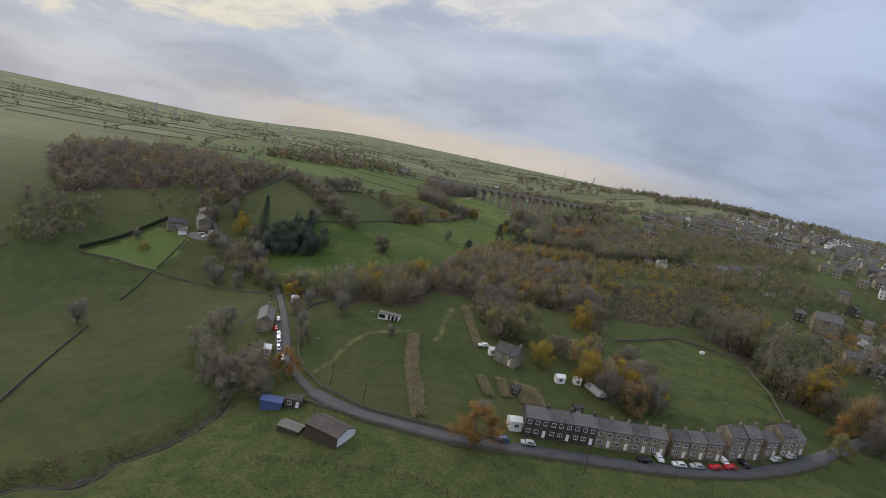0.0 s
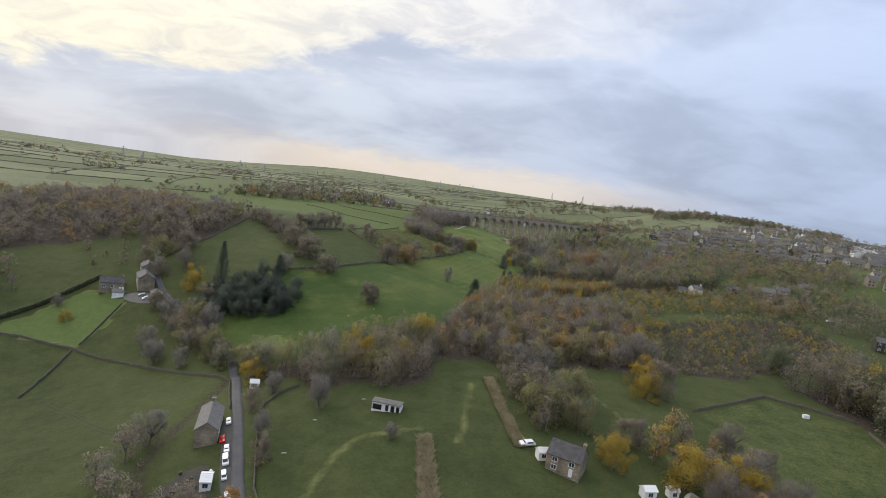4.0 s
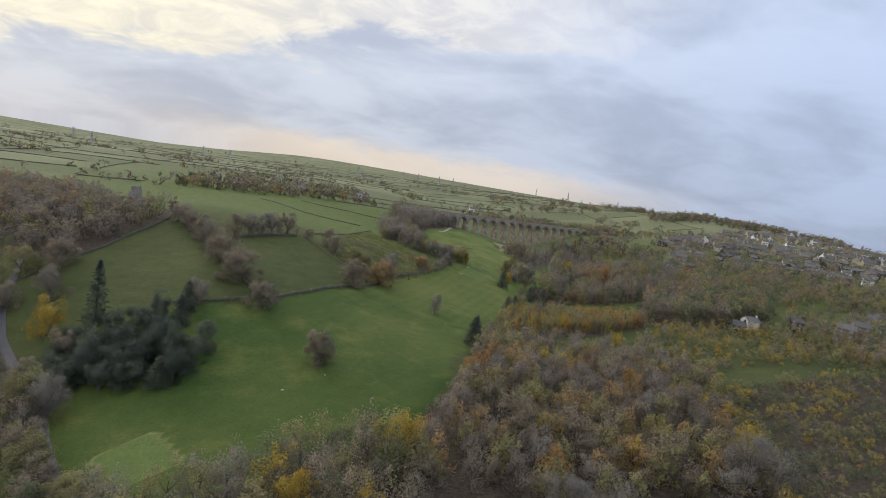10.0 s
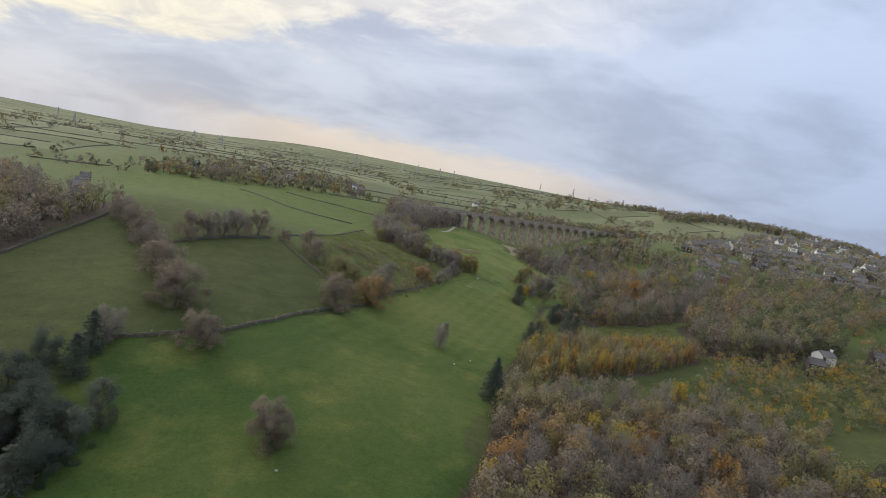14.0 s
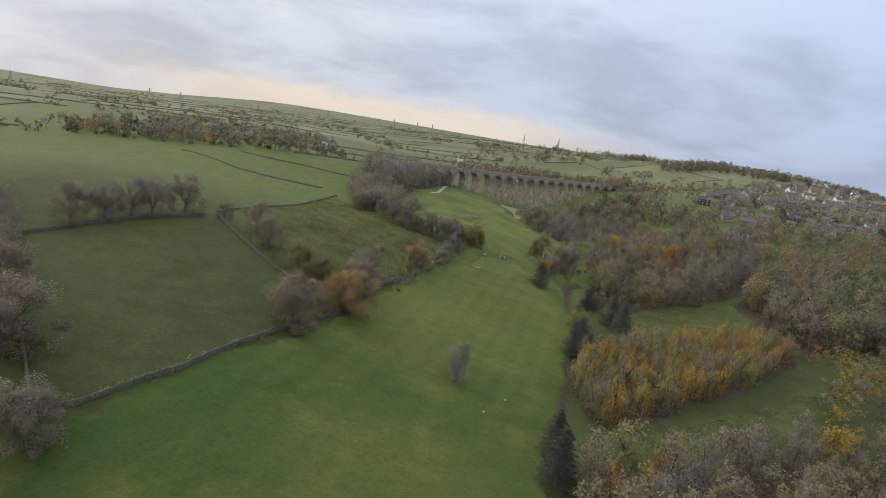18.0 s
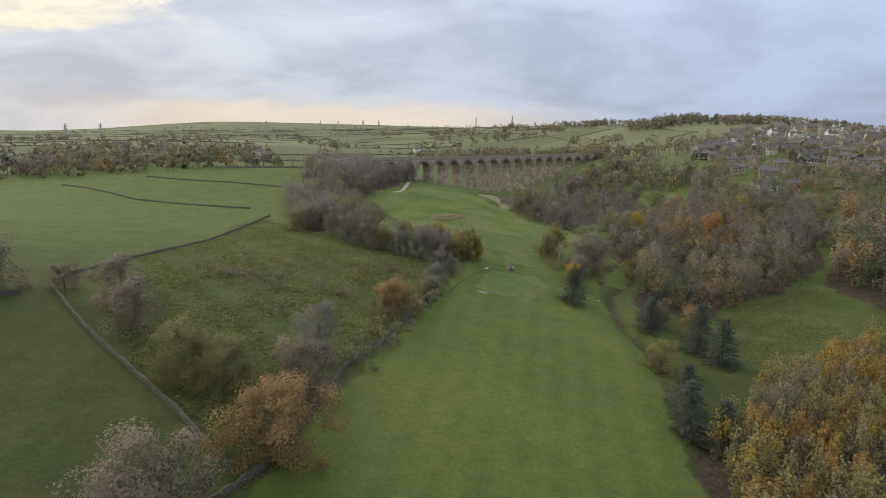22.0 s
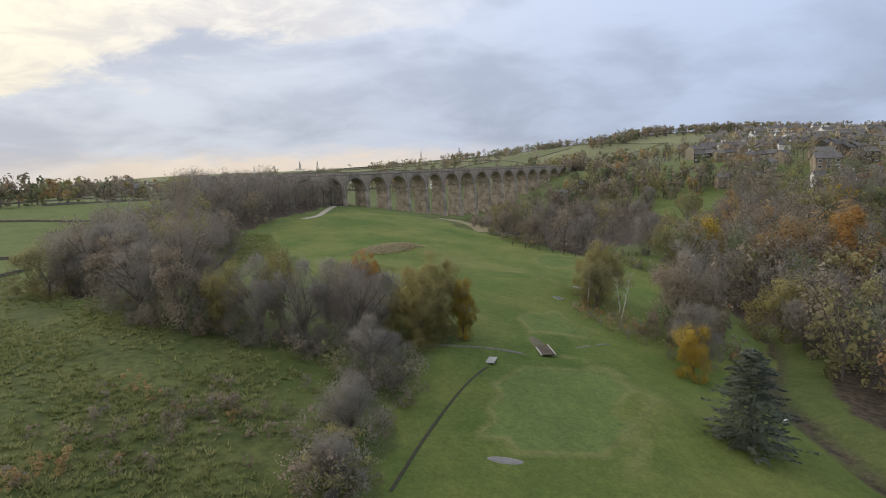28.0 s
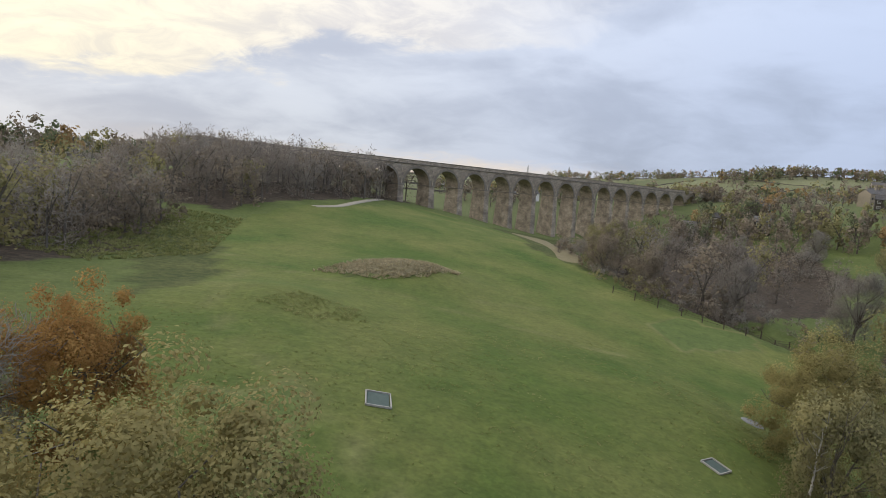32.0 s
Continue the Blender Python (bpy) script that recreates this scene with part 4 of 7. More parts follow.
for i_, x, y, h in [(i, -108 + 5.2 * (i % 8) + 1.7 * math.sin(i * 2.3), 238 + 5.5 * (i // 8) + 1.8 * math.sin(i * 3.7), 7 + (i * 7) % 5) for i in range(32)]:
    tree(x, y, h * 0.95, 7.2, "spruce" if (x + y) % 3 < 1 else "pine", "cone" if i_ in (6, 13, 27) else "round", "in a dense plantation", name="conifer", group="plantation of conifers")
SCRUB = [(113, 284), (220, 331), (214, 262), (130, 213), (92, 205), (93, 240), (106, 276)]
wood("scrub", SCRUB, 4.2, {"green": 3.6, "olive": 3.0, "lime": 1.2, "brown": 1.0, "russet": 0.2, "yellow": 0.9, "purple": 0.4}, (1.2, 5.2), "dense low scrub of bracken, gorse and young bushes", "bush", 260, 21, 0.95, 0.27, "scrub")
wood("meadow_scrub", [(75, 445), (70, 436), (84, 436), (140, 460), (138, 466), (88, 455)], 3.2, {"brown": 2, "olive": 2, "russet": 1, "lime": 0.5}, (1.5, 4), "bushes along the edge of a meadow", "bush", 80, 22, 0.7, 0.36, "scrub")
wood("gorse", [(72, 205), (92, 205), (120, 285), (112, 300), (100, 270)], 4.2, {"yellow": 2, "lime": 1, "olive": 2}, (2.5, 6), "yellow-green bushes at the edge of the wood", "bush", 140, 23, 0.8, 0.36, "scrub")

wood("lane_trees", [(-72, 183), (-82, 198), (-96, 216), (-110, 240), (-122, 231), (-106, 210), (-92, 198), (-80, 184)], 5.4, {"bare": 0.7, "brown": 2.4, "olive": 2, "green": 1.6}, (7, 11), "bare trees overhanging the lane", "round", 700, 24, 0.9, 0.23)
wood("stream_trees", [(-78, 130), (-52, 84), (-44, 76), (-52, 72), (-66, 86), (-82, 112)], 6.0, {"bare": 2.5, "brown": 2, "purple": 1}, (7, 11), "bare trees along the small stream", "round", 420, 25, 0.85, 0.3)
wood("thicket", [(2, 430), (7, 430), (12, 442), (16, 452), (17, 457), (8, 462), (-4, 467), (-24, 484), (-16, 468), (2, 456), (7, 448), (4, 440)], 2.2, {"bare": 3, "purple": 1.6, "brown": 1.4, "olive": 0.6}, (1.6, 4.2), "thicket of bare bushes beside the fairway", "bush", 420, 26, 0.85, 0.17, "thicket")
wood("wall_bushes", [(-20, 384), (-14, 384), (-2, 408), (9, 432), (4, 436), (-8, 412)], 2.6, {"bare": 2, "olive": 2, "green": 1.4, "brown": 1}, (1.6, 4), "bushes along the golf course wall", "bush", 300, 27, 0.7, 0.24, "thicket")
wood("stream_bushes", [(58, 470), (66, 462), (74, 474), (94, 500), (92, 532), (84, 532), (84, 504), (70, 484)], 3.0, {"bare": 2, "brown": 2, "russet": 1, "olive": 1}, (1.5, 4), "bushes along the stream", "bush", 260, 28, 0.75, 0.26, "thicket")
wood("bank_bushes", [(60, 556), (72, 544), (98, 540), (102, 548), (78, 556), (66, 580), (74, 600), (90, 640), (84, 645), (62, 590)], 3.0, {"brown": 2, "bare": 2, "purple": 1, "olive": 0.8}, (1.5, 4), "brown bushes at the foot of the bank", "bush", 260, 29, 0.7, 0.26, "thicket")
rng_p = np.random.default_rng(30)
SPOTS = ((-43, 430, 7, 3, 46), (-36, 425, 5, 3, 26), (-19.5, 423, 4, 2.4, 22), (-31, 409, 3.4, 2, 16), (-6, 443, 5, 3.4, 46), (-28, 440, 4, 2, 12), (-14, 436, 3, 2, 12), (-50, 442, 4, 3, 12))
scatter("pasture_scrub", np.concatenate([x + rng_p.normal(0, a, n) for x, y, a, b, n in SPOTS]), np.concatenate([y + rng_p.normal(0, b, n) for x, y, a, b, n in SPOTS]), {"purple": 1.4, "brown": 2.4, "russet": 0.6}, (0.7, 1.9),
        "patches of brown bramble in the rough pasture", "bush", 190, rng_p, 0.2, "scrub")
WALLSIDE = [(-93, 285), (-77, 289), (-60, 297), (-50, 311), (-46, 320), (-38, 337), (-31, 350), (-25, 360), (-17, 386), (-5, 408), (6, 434)]
along = resample_line(WALLSIDE, 0.9)
scatter("wallside_growth", along[:, 0] + rng_p.normal(0, 0.5, len(along)), along[:, 1] + rng_p.normal(0, 0.5, len(along)), {"brown": 2, "olive": 1.4, "green": 1.4, "bare": 1}, (0.5, 1.5), "rank grass and bramble growing along the wall", "bush", 90, rng_p, 0.2, "scrub")
wood("hedgerow", [(22, 194), (27, 142), (44, 136), (50, 150), (46, 184), (38, 196)], 5.0, {"brown": 2, "purple": 2, "olive": 1.4, "bare": 1}, (6, 10), "overgrown hedgerow trees between two hay fields", "round", 420, 31, 0.7, 0.3)
wood("garden_hedge", [(60, 128), (92, 106), (102, 118), (88, 140), (74, 150), (64, 142)], 6.0, {"brown": 2, "purple": 2, "yellow": 0.8, "russet": 1}, (7, 11), "autumn trees behind the cottage gardens", "round", 420, 32, 0.7, 0.3)
wood("bracken_scrub", [(112, 302), (220, 333), (232, 380), (190, 392), (150, 384), (124, 396), (122, 368), (84, 331)], 4.6, {"olive": 2.6, "lime": 1.8, "brown": 1.6, "green": 1.6, "russet": 0.6, "yellow": 1.4, "larch": 0.7, "purple": 0.6}, (2.0, 7.0), "olive and yellow scrub bushes below the village", "bush", 260, 33, 0.9, 0.28, "scrub")
wood("streamside_bushes", [(-96, 26), (-84, 36), (-66, 38), (-64, 48), (-54, 54), (-48, 70), (-44, 76), (-50, 78), (-58, 62), (-72, 50), (-90, 40)], 3.4, {"green": 2, "brown": 2}, (0.4, 1.3), "dark low bushes along the small stream", "bush", 160, 34, 0.6, 0.22, "thicket")
wood("farm_wood", [(-236, 206), (-214, 230), (-208, 250), (-216, 280), (-240, 282), (-270, 272)], 8.5, {"brown": 3, "purple": 2, "olive": 1.4, "bare": 1}, (8, 12), "brown trees above the farm pastures", "round", 200, 36, 0.8, 0.45)
wood("field_scrub", [(-188, 288), (-172, 296), (-180, 316), (-170, 335), (-210, 345), (-216, 310)], 9, {"brown": 2, "olive": 2, "purple": 1}, (4, 8), "scattered thorn trees round the farm", "round", 180, 37, 0.45, 0.4)
wood("green_brush", [(46.5, 481), (50, 485), (57, 481), (60, 470), (56, 466), (52, 468), (49, 474)], 1.5, {"bare": 2, "brown": 2, "russet": 1, "orange": 0.5, "olive": 0.8}, (0.6, 2.3), "brown brush and dead bracken beside the putting green", "bush", 220, 38, 0.9, 0.16, "thicket")
BIRCH_BARK = material("birch_bark", ((0.34, 0.33, 0.31), (0.58, 0.57, 0.55)), 0.5, rough=0.7, bump=0.01)


def birch(x, y, h, lean, seed):
    """A slim leafless birch with a white leaning stem."""
    rng = np.random.default_rng(seed)
    top = tagged(new("birch"), "slim leafless birch with a white leaning trunk", "tree", "birches beside the green")
    v, f = [], []
    at = np.array((0, 0, -0.3))
    for i in range(6):
        nxt = np.array((lean * (i + 1) / 6 + rng.normal(0, 0.05), rng.normal(0, 0.08), h * (i + 1) / 6))
        tube(v, f, at, nxt, 0.13 * (1 - i / 6.5), 0.13 * (1 - (i + 1) / 6.5), 6)
        if i > 1:
            for _ in range(4):
                g = rng.uniform(0, 6.283)
                bv, bf = [], []
                tube(bv, bf, nxt, nxt + (math.cos(g) * 0.8, math.sin(g) * 0.8, rng.uniform(0.5, 1.1)), 0.035, 0.012, 3)
                new("branch", mesh_of("branch", bv, bf, [BIRCH_BARK], smooth=True)).parent = top
        at = nxt
    new("trunk", mesh_of("trunk", v, f, [BIRCH_BARK], smooth=True)).parent = top
    n = 700
    q = rng.uniform(0.4, 1.05, n)
    p = np.stack([lean * q + rng.normal(0, 0.6, n), rng.normal(0, 0.6, n), h * q + rng.normal(0, 0.2, n)], -1)
    cv = cards(p, 0.16, rng, 0.05, unit(n, rng))
    new("crown", mesh_of("crown", cv, np.arange(len(cv)).reshape(-1, 4), [LEAF["bare"]])).parent = top
    top.matrix_basis = pose(x, y, gz(x, y))


birch(52, 484.5, 6.4, 0.6, 1)
birch(56, 480, 7.4, 1.8, 2)
birch(58, 484, 6.8, -0.5, 3)


def clipped_hedge(pts, h, w, label, seed):
    """A clipped hedge: a solid leafy body under a coat of small leaves."""
    rng = np.random.default_rng(seed)
    p = resample_line(pts, 0.7)
    d = np.gradient(p, axis=0)
    side = np.stack([-d[:, 1], d[:, 0]], -1) / np.linalg.norm(d, axis=1)[:, None]
    profile = ((-0.5, -0.1), (-0.52, 0.55), (-0.4, 0.96), (0.0, 1.02), (0.4, 0.96), (0.52, 0.55), (0.5, -0.1))
    v, f, k = [], [], len(profile)
    for n, (a, b) in enumerate(zip(p, side)):
        z = gz(a[0], a[1])
        for u, t in profile:
            q = a + b * (u * w + rng.normal(0, 0.09))
            v.append((q[0], q[1], z + t * h + rng.normal(0, 0.08)))
        if n:
            f += [((n - 1) * k + m, (n - 1) * k + m + 1, n * k + m + 1, n * k + m) for m in range(k - 1)]
    top = tagged(new("hedge"), label, "hedge")
    new("hedge_body", mesh_of("hedge_body", v, f, [HEDGE_BODY], smooth=True)).parent = top
    n = len(p) * 60
    base = np.array(v)[rng.integers(0, len(v), n)]
    q = base + rng.normal(0, 0.22, (n, 3))
    cv = cards(q, 0.14, rng, 1.0, face=unit(n, rng))
    leaves = new("foliage", mesh_of("foliage", cv, np.arange(len(cv)).reshape(-1, 4), [LEAF["green"]]))
    leaves.parent = top


HEDGE_BODY = material("hedge_body", ((0.012, 0.017, 0.008), (0.035, 0.042, 0.018)), 0.5, bump=0.15, fine=0.2)
clipped_hedge([(-203, 229), (-190, 250), (-179, 278)], 2.2, 1.7, "thick dark clipped hedge beside the farm paddock", 18)


# ---- the viaduct ----
def block_stone(name, a, b, mortar, w, h):
    m = bpy.data.materials.new(name)
    m.use_nodes = True
    nt = m.node_tree
    N, L = nt.nodes.new, nt.links.new
    bs = nt.nodes["Principled BSDF"]
    bs.inputs["Roughness"].default_value = 0.92
    co = N("ShaderNodeTexCoord")
    sep, comb, add = N("ShaderNodeSeparateXYZ"), N("ShaderNodeCombineXYZ"), N("ShaderNodeMath")
    L(co.outputs["Object"], sep.inputs[0])
    L(sep.outputs[0], add.inputs[0]), L(sep.outputs[1], add.inputs[1])
    L(add.outputs[0], comb.inputs[0]), L(sep.outputs[2], comb.inputs[1])
    br = N("ShaderNodeTexBrick")
    br.inputs["Scale"].default_value = 1.0
    br.inputs["Brick Width"].default_value, br.inputs["Row Height"].default_value, br.inputs["Mortar Size"].default_value = w, h, 0.03
    br.inputs["Color1"].default_value, br.inputs["Color2"].default_value, br.inputs["Mortar"].default_value = (*a, 1), (*b, 1), (*mortar, 1)
    L(comb.outputs[0], br.inputs["Vector"])
    n = N("ShaderNodeTexNoise")
    n.inputs["Scale"].default_value, n.inputs["Detail"].default_value = 0.35, 6
    L(co.outputs["Object"], n.inputs["Vector"])
    rp = N("ShaderNodeMapRange")
    rp.inputs[1].default_value, rp.inputs[2].default_value, rp.inputs[3].default_value, rp.inputs[4].default_value = 0.3, 0.7, 0.55, 1.35
    L(n.outputs[0], rp.inputs[0])
    mx = N("ShaderNodeVectorMath")
    mx.operation = "SCALE"
    L(br.outputs[0], mx.inputs[0]), L(rp.outputs[0], mx.inputs[3])
    L(mx.outputs[0], bs.inputs["Base Color"])
    b_ = N("ShaderNodeBump")
    b_.inputs["Distance"].default_value = 0.05
    L(br.outputs["Fac"], b_.inputs["Height"])
    b_.invert = True
    L(b_.outputs[0], bs.inputs["Normal"])
    return m


VSTONE = block_stone("viaduct_stone", (0.285, 0.245, 0.200), (0.41, 0.352, 0.280), (0.17, 0.15, 0.125), 0.9, 0.42)
VTRIM = material("weathered_coping", ((0.15, 0.137, 0.118), (0.26, 0.235, 0.20)), 1.2, bump=0.02)
BAY, PIER_W, DEEP = 13.17, 2.3, 6.6
CROWN, DECK, TOP = 60.6, 62.1, 63.3
V0, V_TURN = Vector((27.0, 655.9, 0)), 35.46


def make_viaduct():
    top = new("viaduct")
    top.matrix_basis = pose(V0.x, V0.y, 0, 0, 0, V_TURN)
    tagged(top, "long stone railway viaduct of tall narrow arches across the valley", "viaduct")
    half = BAY / 2 - PIER_W / 2
    spring = CROWN - half
    n = 16
    arc = [(-half * math.cos(math.pi * k / n), spring + half * math.sin(math.pi * k / n)) for k in range(n + 1)]
    bm = bmesh.new()
    for s in (-1, 1):  # spandrel walls
        y = s * DEEP / 2
        for (u0, z0), (u1, z1) in zip(arc, arc[1:]):
            q = [bm.verts.new(p) for p in ((u0, y, z0), (u1, y, z1), (u1, y, DECK), (u0, y, DECK))]
            bm.faces.new(q if s < 0 else q[::-1])
        for a, b in ((-BAY / 2, -half), (half, BAY / 2)):
            q = [bm.verts.new(p) for p in ((a, y, spring - 0.02), (b, y, spring - 0.02), (b, y, DECK), (a, y, DECK))]
            bm.faces.new(q if s < 0 else q[::-1])
    for (u0, z0), (u1, z1) in zip(arc, arc[1:]):  # soffit
        bm.faces.new([bm.verts.new(p) for p in ((u0, -DEEP / 2, z0), (u0, DEEP / 2, z0), (u1, DEEP / 2, z1), (u1, -DEEP / 2, z1))])
    bm.faces.new([bm.verts.new(p) for p in ((-BAY / 2, -DEEP / 2, DECK), (BAY / 2, -DEEP / 2, DECK), (BAY / 2, DEEP / 2, DECK), (-BAY / 2, DEEP / 2, DECK))])
    bmesh.ops.remove_doubles(bm, verts=bm.verts, dist=0.001)
    span = part("span", bm, VSTONE, top)
    rings, walls, bands = [], [], []
    for s in (-1, 1):
        bm = bmesh.new()
        y = s * (DEEP / 2 + 0.06)
        for k in range(n):
            pts = []
            for r in (half - 0.02, half + 0.62):
                for a in (math.pi * k / n, math.pi * (k + 1) / n):
                    pts.append((-r * math.cos(a), spring + r * math.sin(a)))
            c = (pts[0], pts[1], pts[3], pts[2])
            f = [bm.verts.new((u, y, z)) for u, z in c]
            b = [bm.verts.new((u, y - s * 0.12, z)) for u, z in c]
            bm.faces.new(f if s < 0 else f[::-1])
            bm.faces.new([f[2], f[3], b[3], b[2]])
            bm.faces.new([f[0], f[1], b[1], b[0]])
        bmesh.ops.remove_doubles(bm, verts=bm.verts, dist=0.002)
        bmesh.ops.recalc_face_normals(bm, faces=bm.faces)
        rings.append(part("arch_ring", bm, VTRIM, top))
        bm = bmesh.new()
        box(bm, 0, s * (DEEP / 2 - 0.2), (DECK + TOP) / 2 - 0.08, BAY, 0.42, TOP - DECK - 0.16)
        walls.append(part("parapet", bm, VSTONE, top))
        bm = bmesh.new()
        box(bm, 0, s * (DEEP / 2 - 0.2), TOP - 0.08, BAY, 0.6, 0.16)
        bands.append(part("coping", bm, VTRIM, top))
        bm = bmesh.new()
        box(bm, 0, s * (DEEP / 2 + 0.1), DECK - 0.12, BAY, 0.36, 0.24)
        bands.append(part("string_course", bm, VTRIM, top))
    for i in range(1, 19):
        for o in (span, *rings, *walls, *bands):
            c = o.copy()
            scene.collection.objects.link(c)
            c.location.x = BAY * (i if i < 17 else 16 - i)
    for i in range(-2, 17):  # piers, battered, each down to the ground under it
        u = BAY * (i + 0.5)
        w = Matrix.Translation(V0) @ Matrix.Rotation(radians(V_TURN), 4, "Z") @ Vector((u, 0, 0))
        foot = min(gz(w.x + dx, w.y + dy) for dx in (-4, 0, 4) for dy in (-4, 0, 4)) - 1.0
        tall = spring - foot
        bm = bmesh.new()
        vs = box(bm, u, 0, foot + tall / 2, PIER_W, DEEP + 0.1, tall)
        for v in vs:
            if v.co.z < foot + 1:
                v.co.x = u + (v.co.x - u) * (1 + 0.014 * tall)
                v.co.y *= 1 + 0.018 * tall
        bmesh.ops.bevel(bm, geom=[e for e in bm.edges if abs(e.verts[0].co.z - e.verts[1].co.z) > 1], offset=0.08, segments=1, affect="EDGES")
        pier = part("pier", bm, VSTONE, top)
        bm = bmesh.new()
        box(bm, u, 0, spring - 0.25, PIER_W + 0.5, DEEP + 0.6, 0.4)
        bmesh.ops.bevel(bm, geom=bm.edges[:], offset=0.06, segments=1, affect="EDGES")
        part("impost", bm, VTRIM, pier)
    for u, l in ((BAY * 16.5 + 14, 28), (-BAY * 2.5 - 20, 40)):
        bm = bmesh.new()
        box(bm, u, 0, (DECK + 40) / 2, l, DEEP, DECK - 40)
        box(bm, u, -DEEP / 2 + 0.2, (DECK + TOP) / 2, l, 0.42, TOP - DECK)
        box(bm, u, DEEP / 2 - 0.2, (DECK + TOP) / 2, l, 0.42, TOP - DECK)
        part("abutment", bm, VSTONE, top)
    return top


make_viaduct()


# ---- roads, walls, houses, vehicles ----
ASPHALT = material("asphalt", ((0.055, 0.055, 0.062), (0.10, 0.10, 0.108)), 4, rough=0.8, bump=0.01, fine=0.3)
DRYSTONE = material("dry_stone", ((0.046, 0.043, 0.036), (0.090, 0.083, 0.068), (0.15, 0.138, 0.112)), 0.5, bump=0.06, fine=0.12)
GRITSTONE = block_stone("gritstone", (0.24, 0.20, 0.15), (0.36, 0.305, 0.23), (0.15, 0.128, 0.10), 0.5, 0.22)
DARKSTONE = block_stone("sooty_gritstone", (0.048, 0.043, 0.038), (0.092, 0.081, 0.069), (0.05, 0.045, 0.04), 0.5, 0.22)
SLATE = material("stone_slate", ((0.060, 0.058, 0.061), (0.104, 0.101, 0.102), (0.155, 0.150, 0.147)), 1.4, rough=0.75, bump=0.03, fine=0.25, rand=0.3)
RENDER = material("white_render", ((0.62, 0.63, 0.64), (0.78, 0.79, 0.80)), 2.5, rough=0.8)
WHITE = material("white_paint", ((0.72, 0.73, 0.74), (0.82, 0.83, 0.84)), 0.5, rough=0.5)
GLASS = material("window_glass", ((0.02, 0.024, 0.03), (0.05, 0.058, 0.07)), 0.8, rough=0.08, spec=0.6)
TIMBER = material("dark_timber", ((0.045, 0.036, 0.03), (0.10, 0.082, 0.066)), 0.7, bump=0.02)
TIN = material("rusty_sheet", ((0.034, 0.029, 0.029), (0.066, 0.056, 0.056), (0.13, 0.105, 0.098)), 1.5, rough=0.6, bump=0.02, fine=0.2)
REED = leaf_mat("dead_reed", (0.22, 0.19, 0.115), (0.34, 0.30, 0.195), (0.44, 0.39, 0.27))


def resample(pts, step):
    out = [np.array(pts[0], float)]
    for a, b in zip(pts, pts[1:]):
        a, b = np.array(a, float), np.array(b, float)
        k = max(1, int(np.hypot(*(b - a)) / step))
        out += [a + (b - a) * i / k for i in range(1, k + 1)]
    return np.array(out)


def smooth_line(pts, step, rounds=2):
    p = resample(pts, step)
    for _ in range(rounds * 3):
        p[1:-1] = (p[:-2] + 2 * p[1:-1] + p[2:]) / 4
    return p


def sides_of(p):
    d = np.gradient(p, axis=0)
    d /= np.linalg.norm(d, axis=1, keepdims=True) + 1e-9
    return np.stack([-d[:, 1], d[:, 0]], -1)


def road(name, pts, width, label, mat=None, lift=0.12):
    p = smooth_line(pts, 2.0)
    s = sides_of(p)
    rows = []
    for k in (-0.5, -0.17, 0.17, 0.5):
        q = p + s * width * k
        rows.append(np.c_[q, np.maximum(land_cut(q[:, 0], q[:, 1]), land_cut(p[:, 0], p[:, 1])) + lift])
    skirt = [np.c_[r[:, :2], r[:, 2] - 0.8] for r in (rows[0], rows[-1])]
    rows = [skirt[0], *rows, skirt[1]]
    v = np.concatenate(rows)
    n = len(p)
    f = [(r * n + i, r * n + i + 1, (r + 1) * n + i + 1, (r + 1) * n + i) for r in range(len(rows) - 1) for i in range(n - 1)]
    ob = new(name, mesh_of(name, v, np.array(f)[:, ::-1], [mat or ASPHALT], smooth=False))
    return tagged(ob, label, "stream" if "stream" in name else "road", kind="structure")


def stone_wall(pts, label, h=1.05, w=0.48, seed=0, name="stone_wall", group="dry stone walls"):
    rng = np.random.default_rng(seed + int(abs(pts[0][0] * 3 + pts[0][1])))
    p = resample(pts, 0.9)
    p[1:-1] += rng.normal(0, 0.06, (len(p) - 2, 2))
    s = sides_of(p)
    base = land_cut(p[:, 0], p[:, 1])
    top = base + h * (1 + rng.normal(0, 0.09, len(p))) * np.where(rng.random(len(p)) < 0.04, 0.6, 1)
    rows = []
    for k, z in ((-0.5, base - 0.4), (-0.36, top - 0.12), (-0.18, top), (0.18, top + rng.normal(0, 0.04, len(p))), (0.36, top - 0.12), (0.5, base - 0.4)):
        q = p + s * w * k + rng.normal(0, 0.03, p.shape)
        rows.append(np.c_[q, z])
    n = len(p)
    v = np.concatenate(rows)
    f = [(r * n + i, r * n + i + 1, (r + 1) * n + i + 1, (r + 1) * n + i) for r in range(5) for i in range(n - 1)]
    f += [(0, n, 2 * n, 3 * n), (0, 3 * n, 4 * n, 5 * n), (n - 1, 4 * n - 1, 3 * n - 1, 2 * n - 1), (n - 1, 6 * n - 1, 5 * n - 1, 4 * n - 1)]
    ob = new(name, mesh_of(name, v, np.array(f)[:, ::-1], [DRYSTONE]))
    return tagged(ob, label, "stone wall", group)


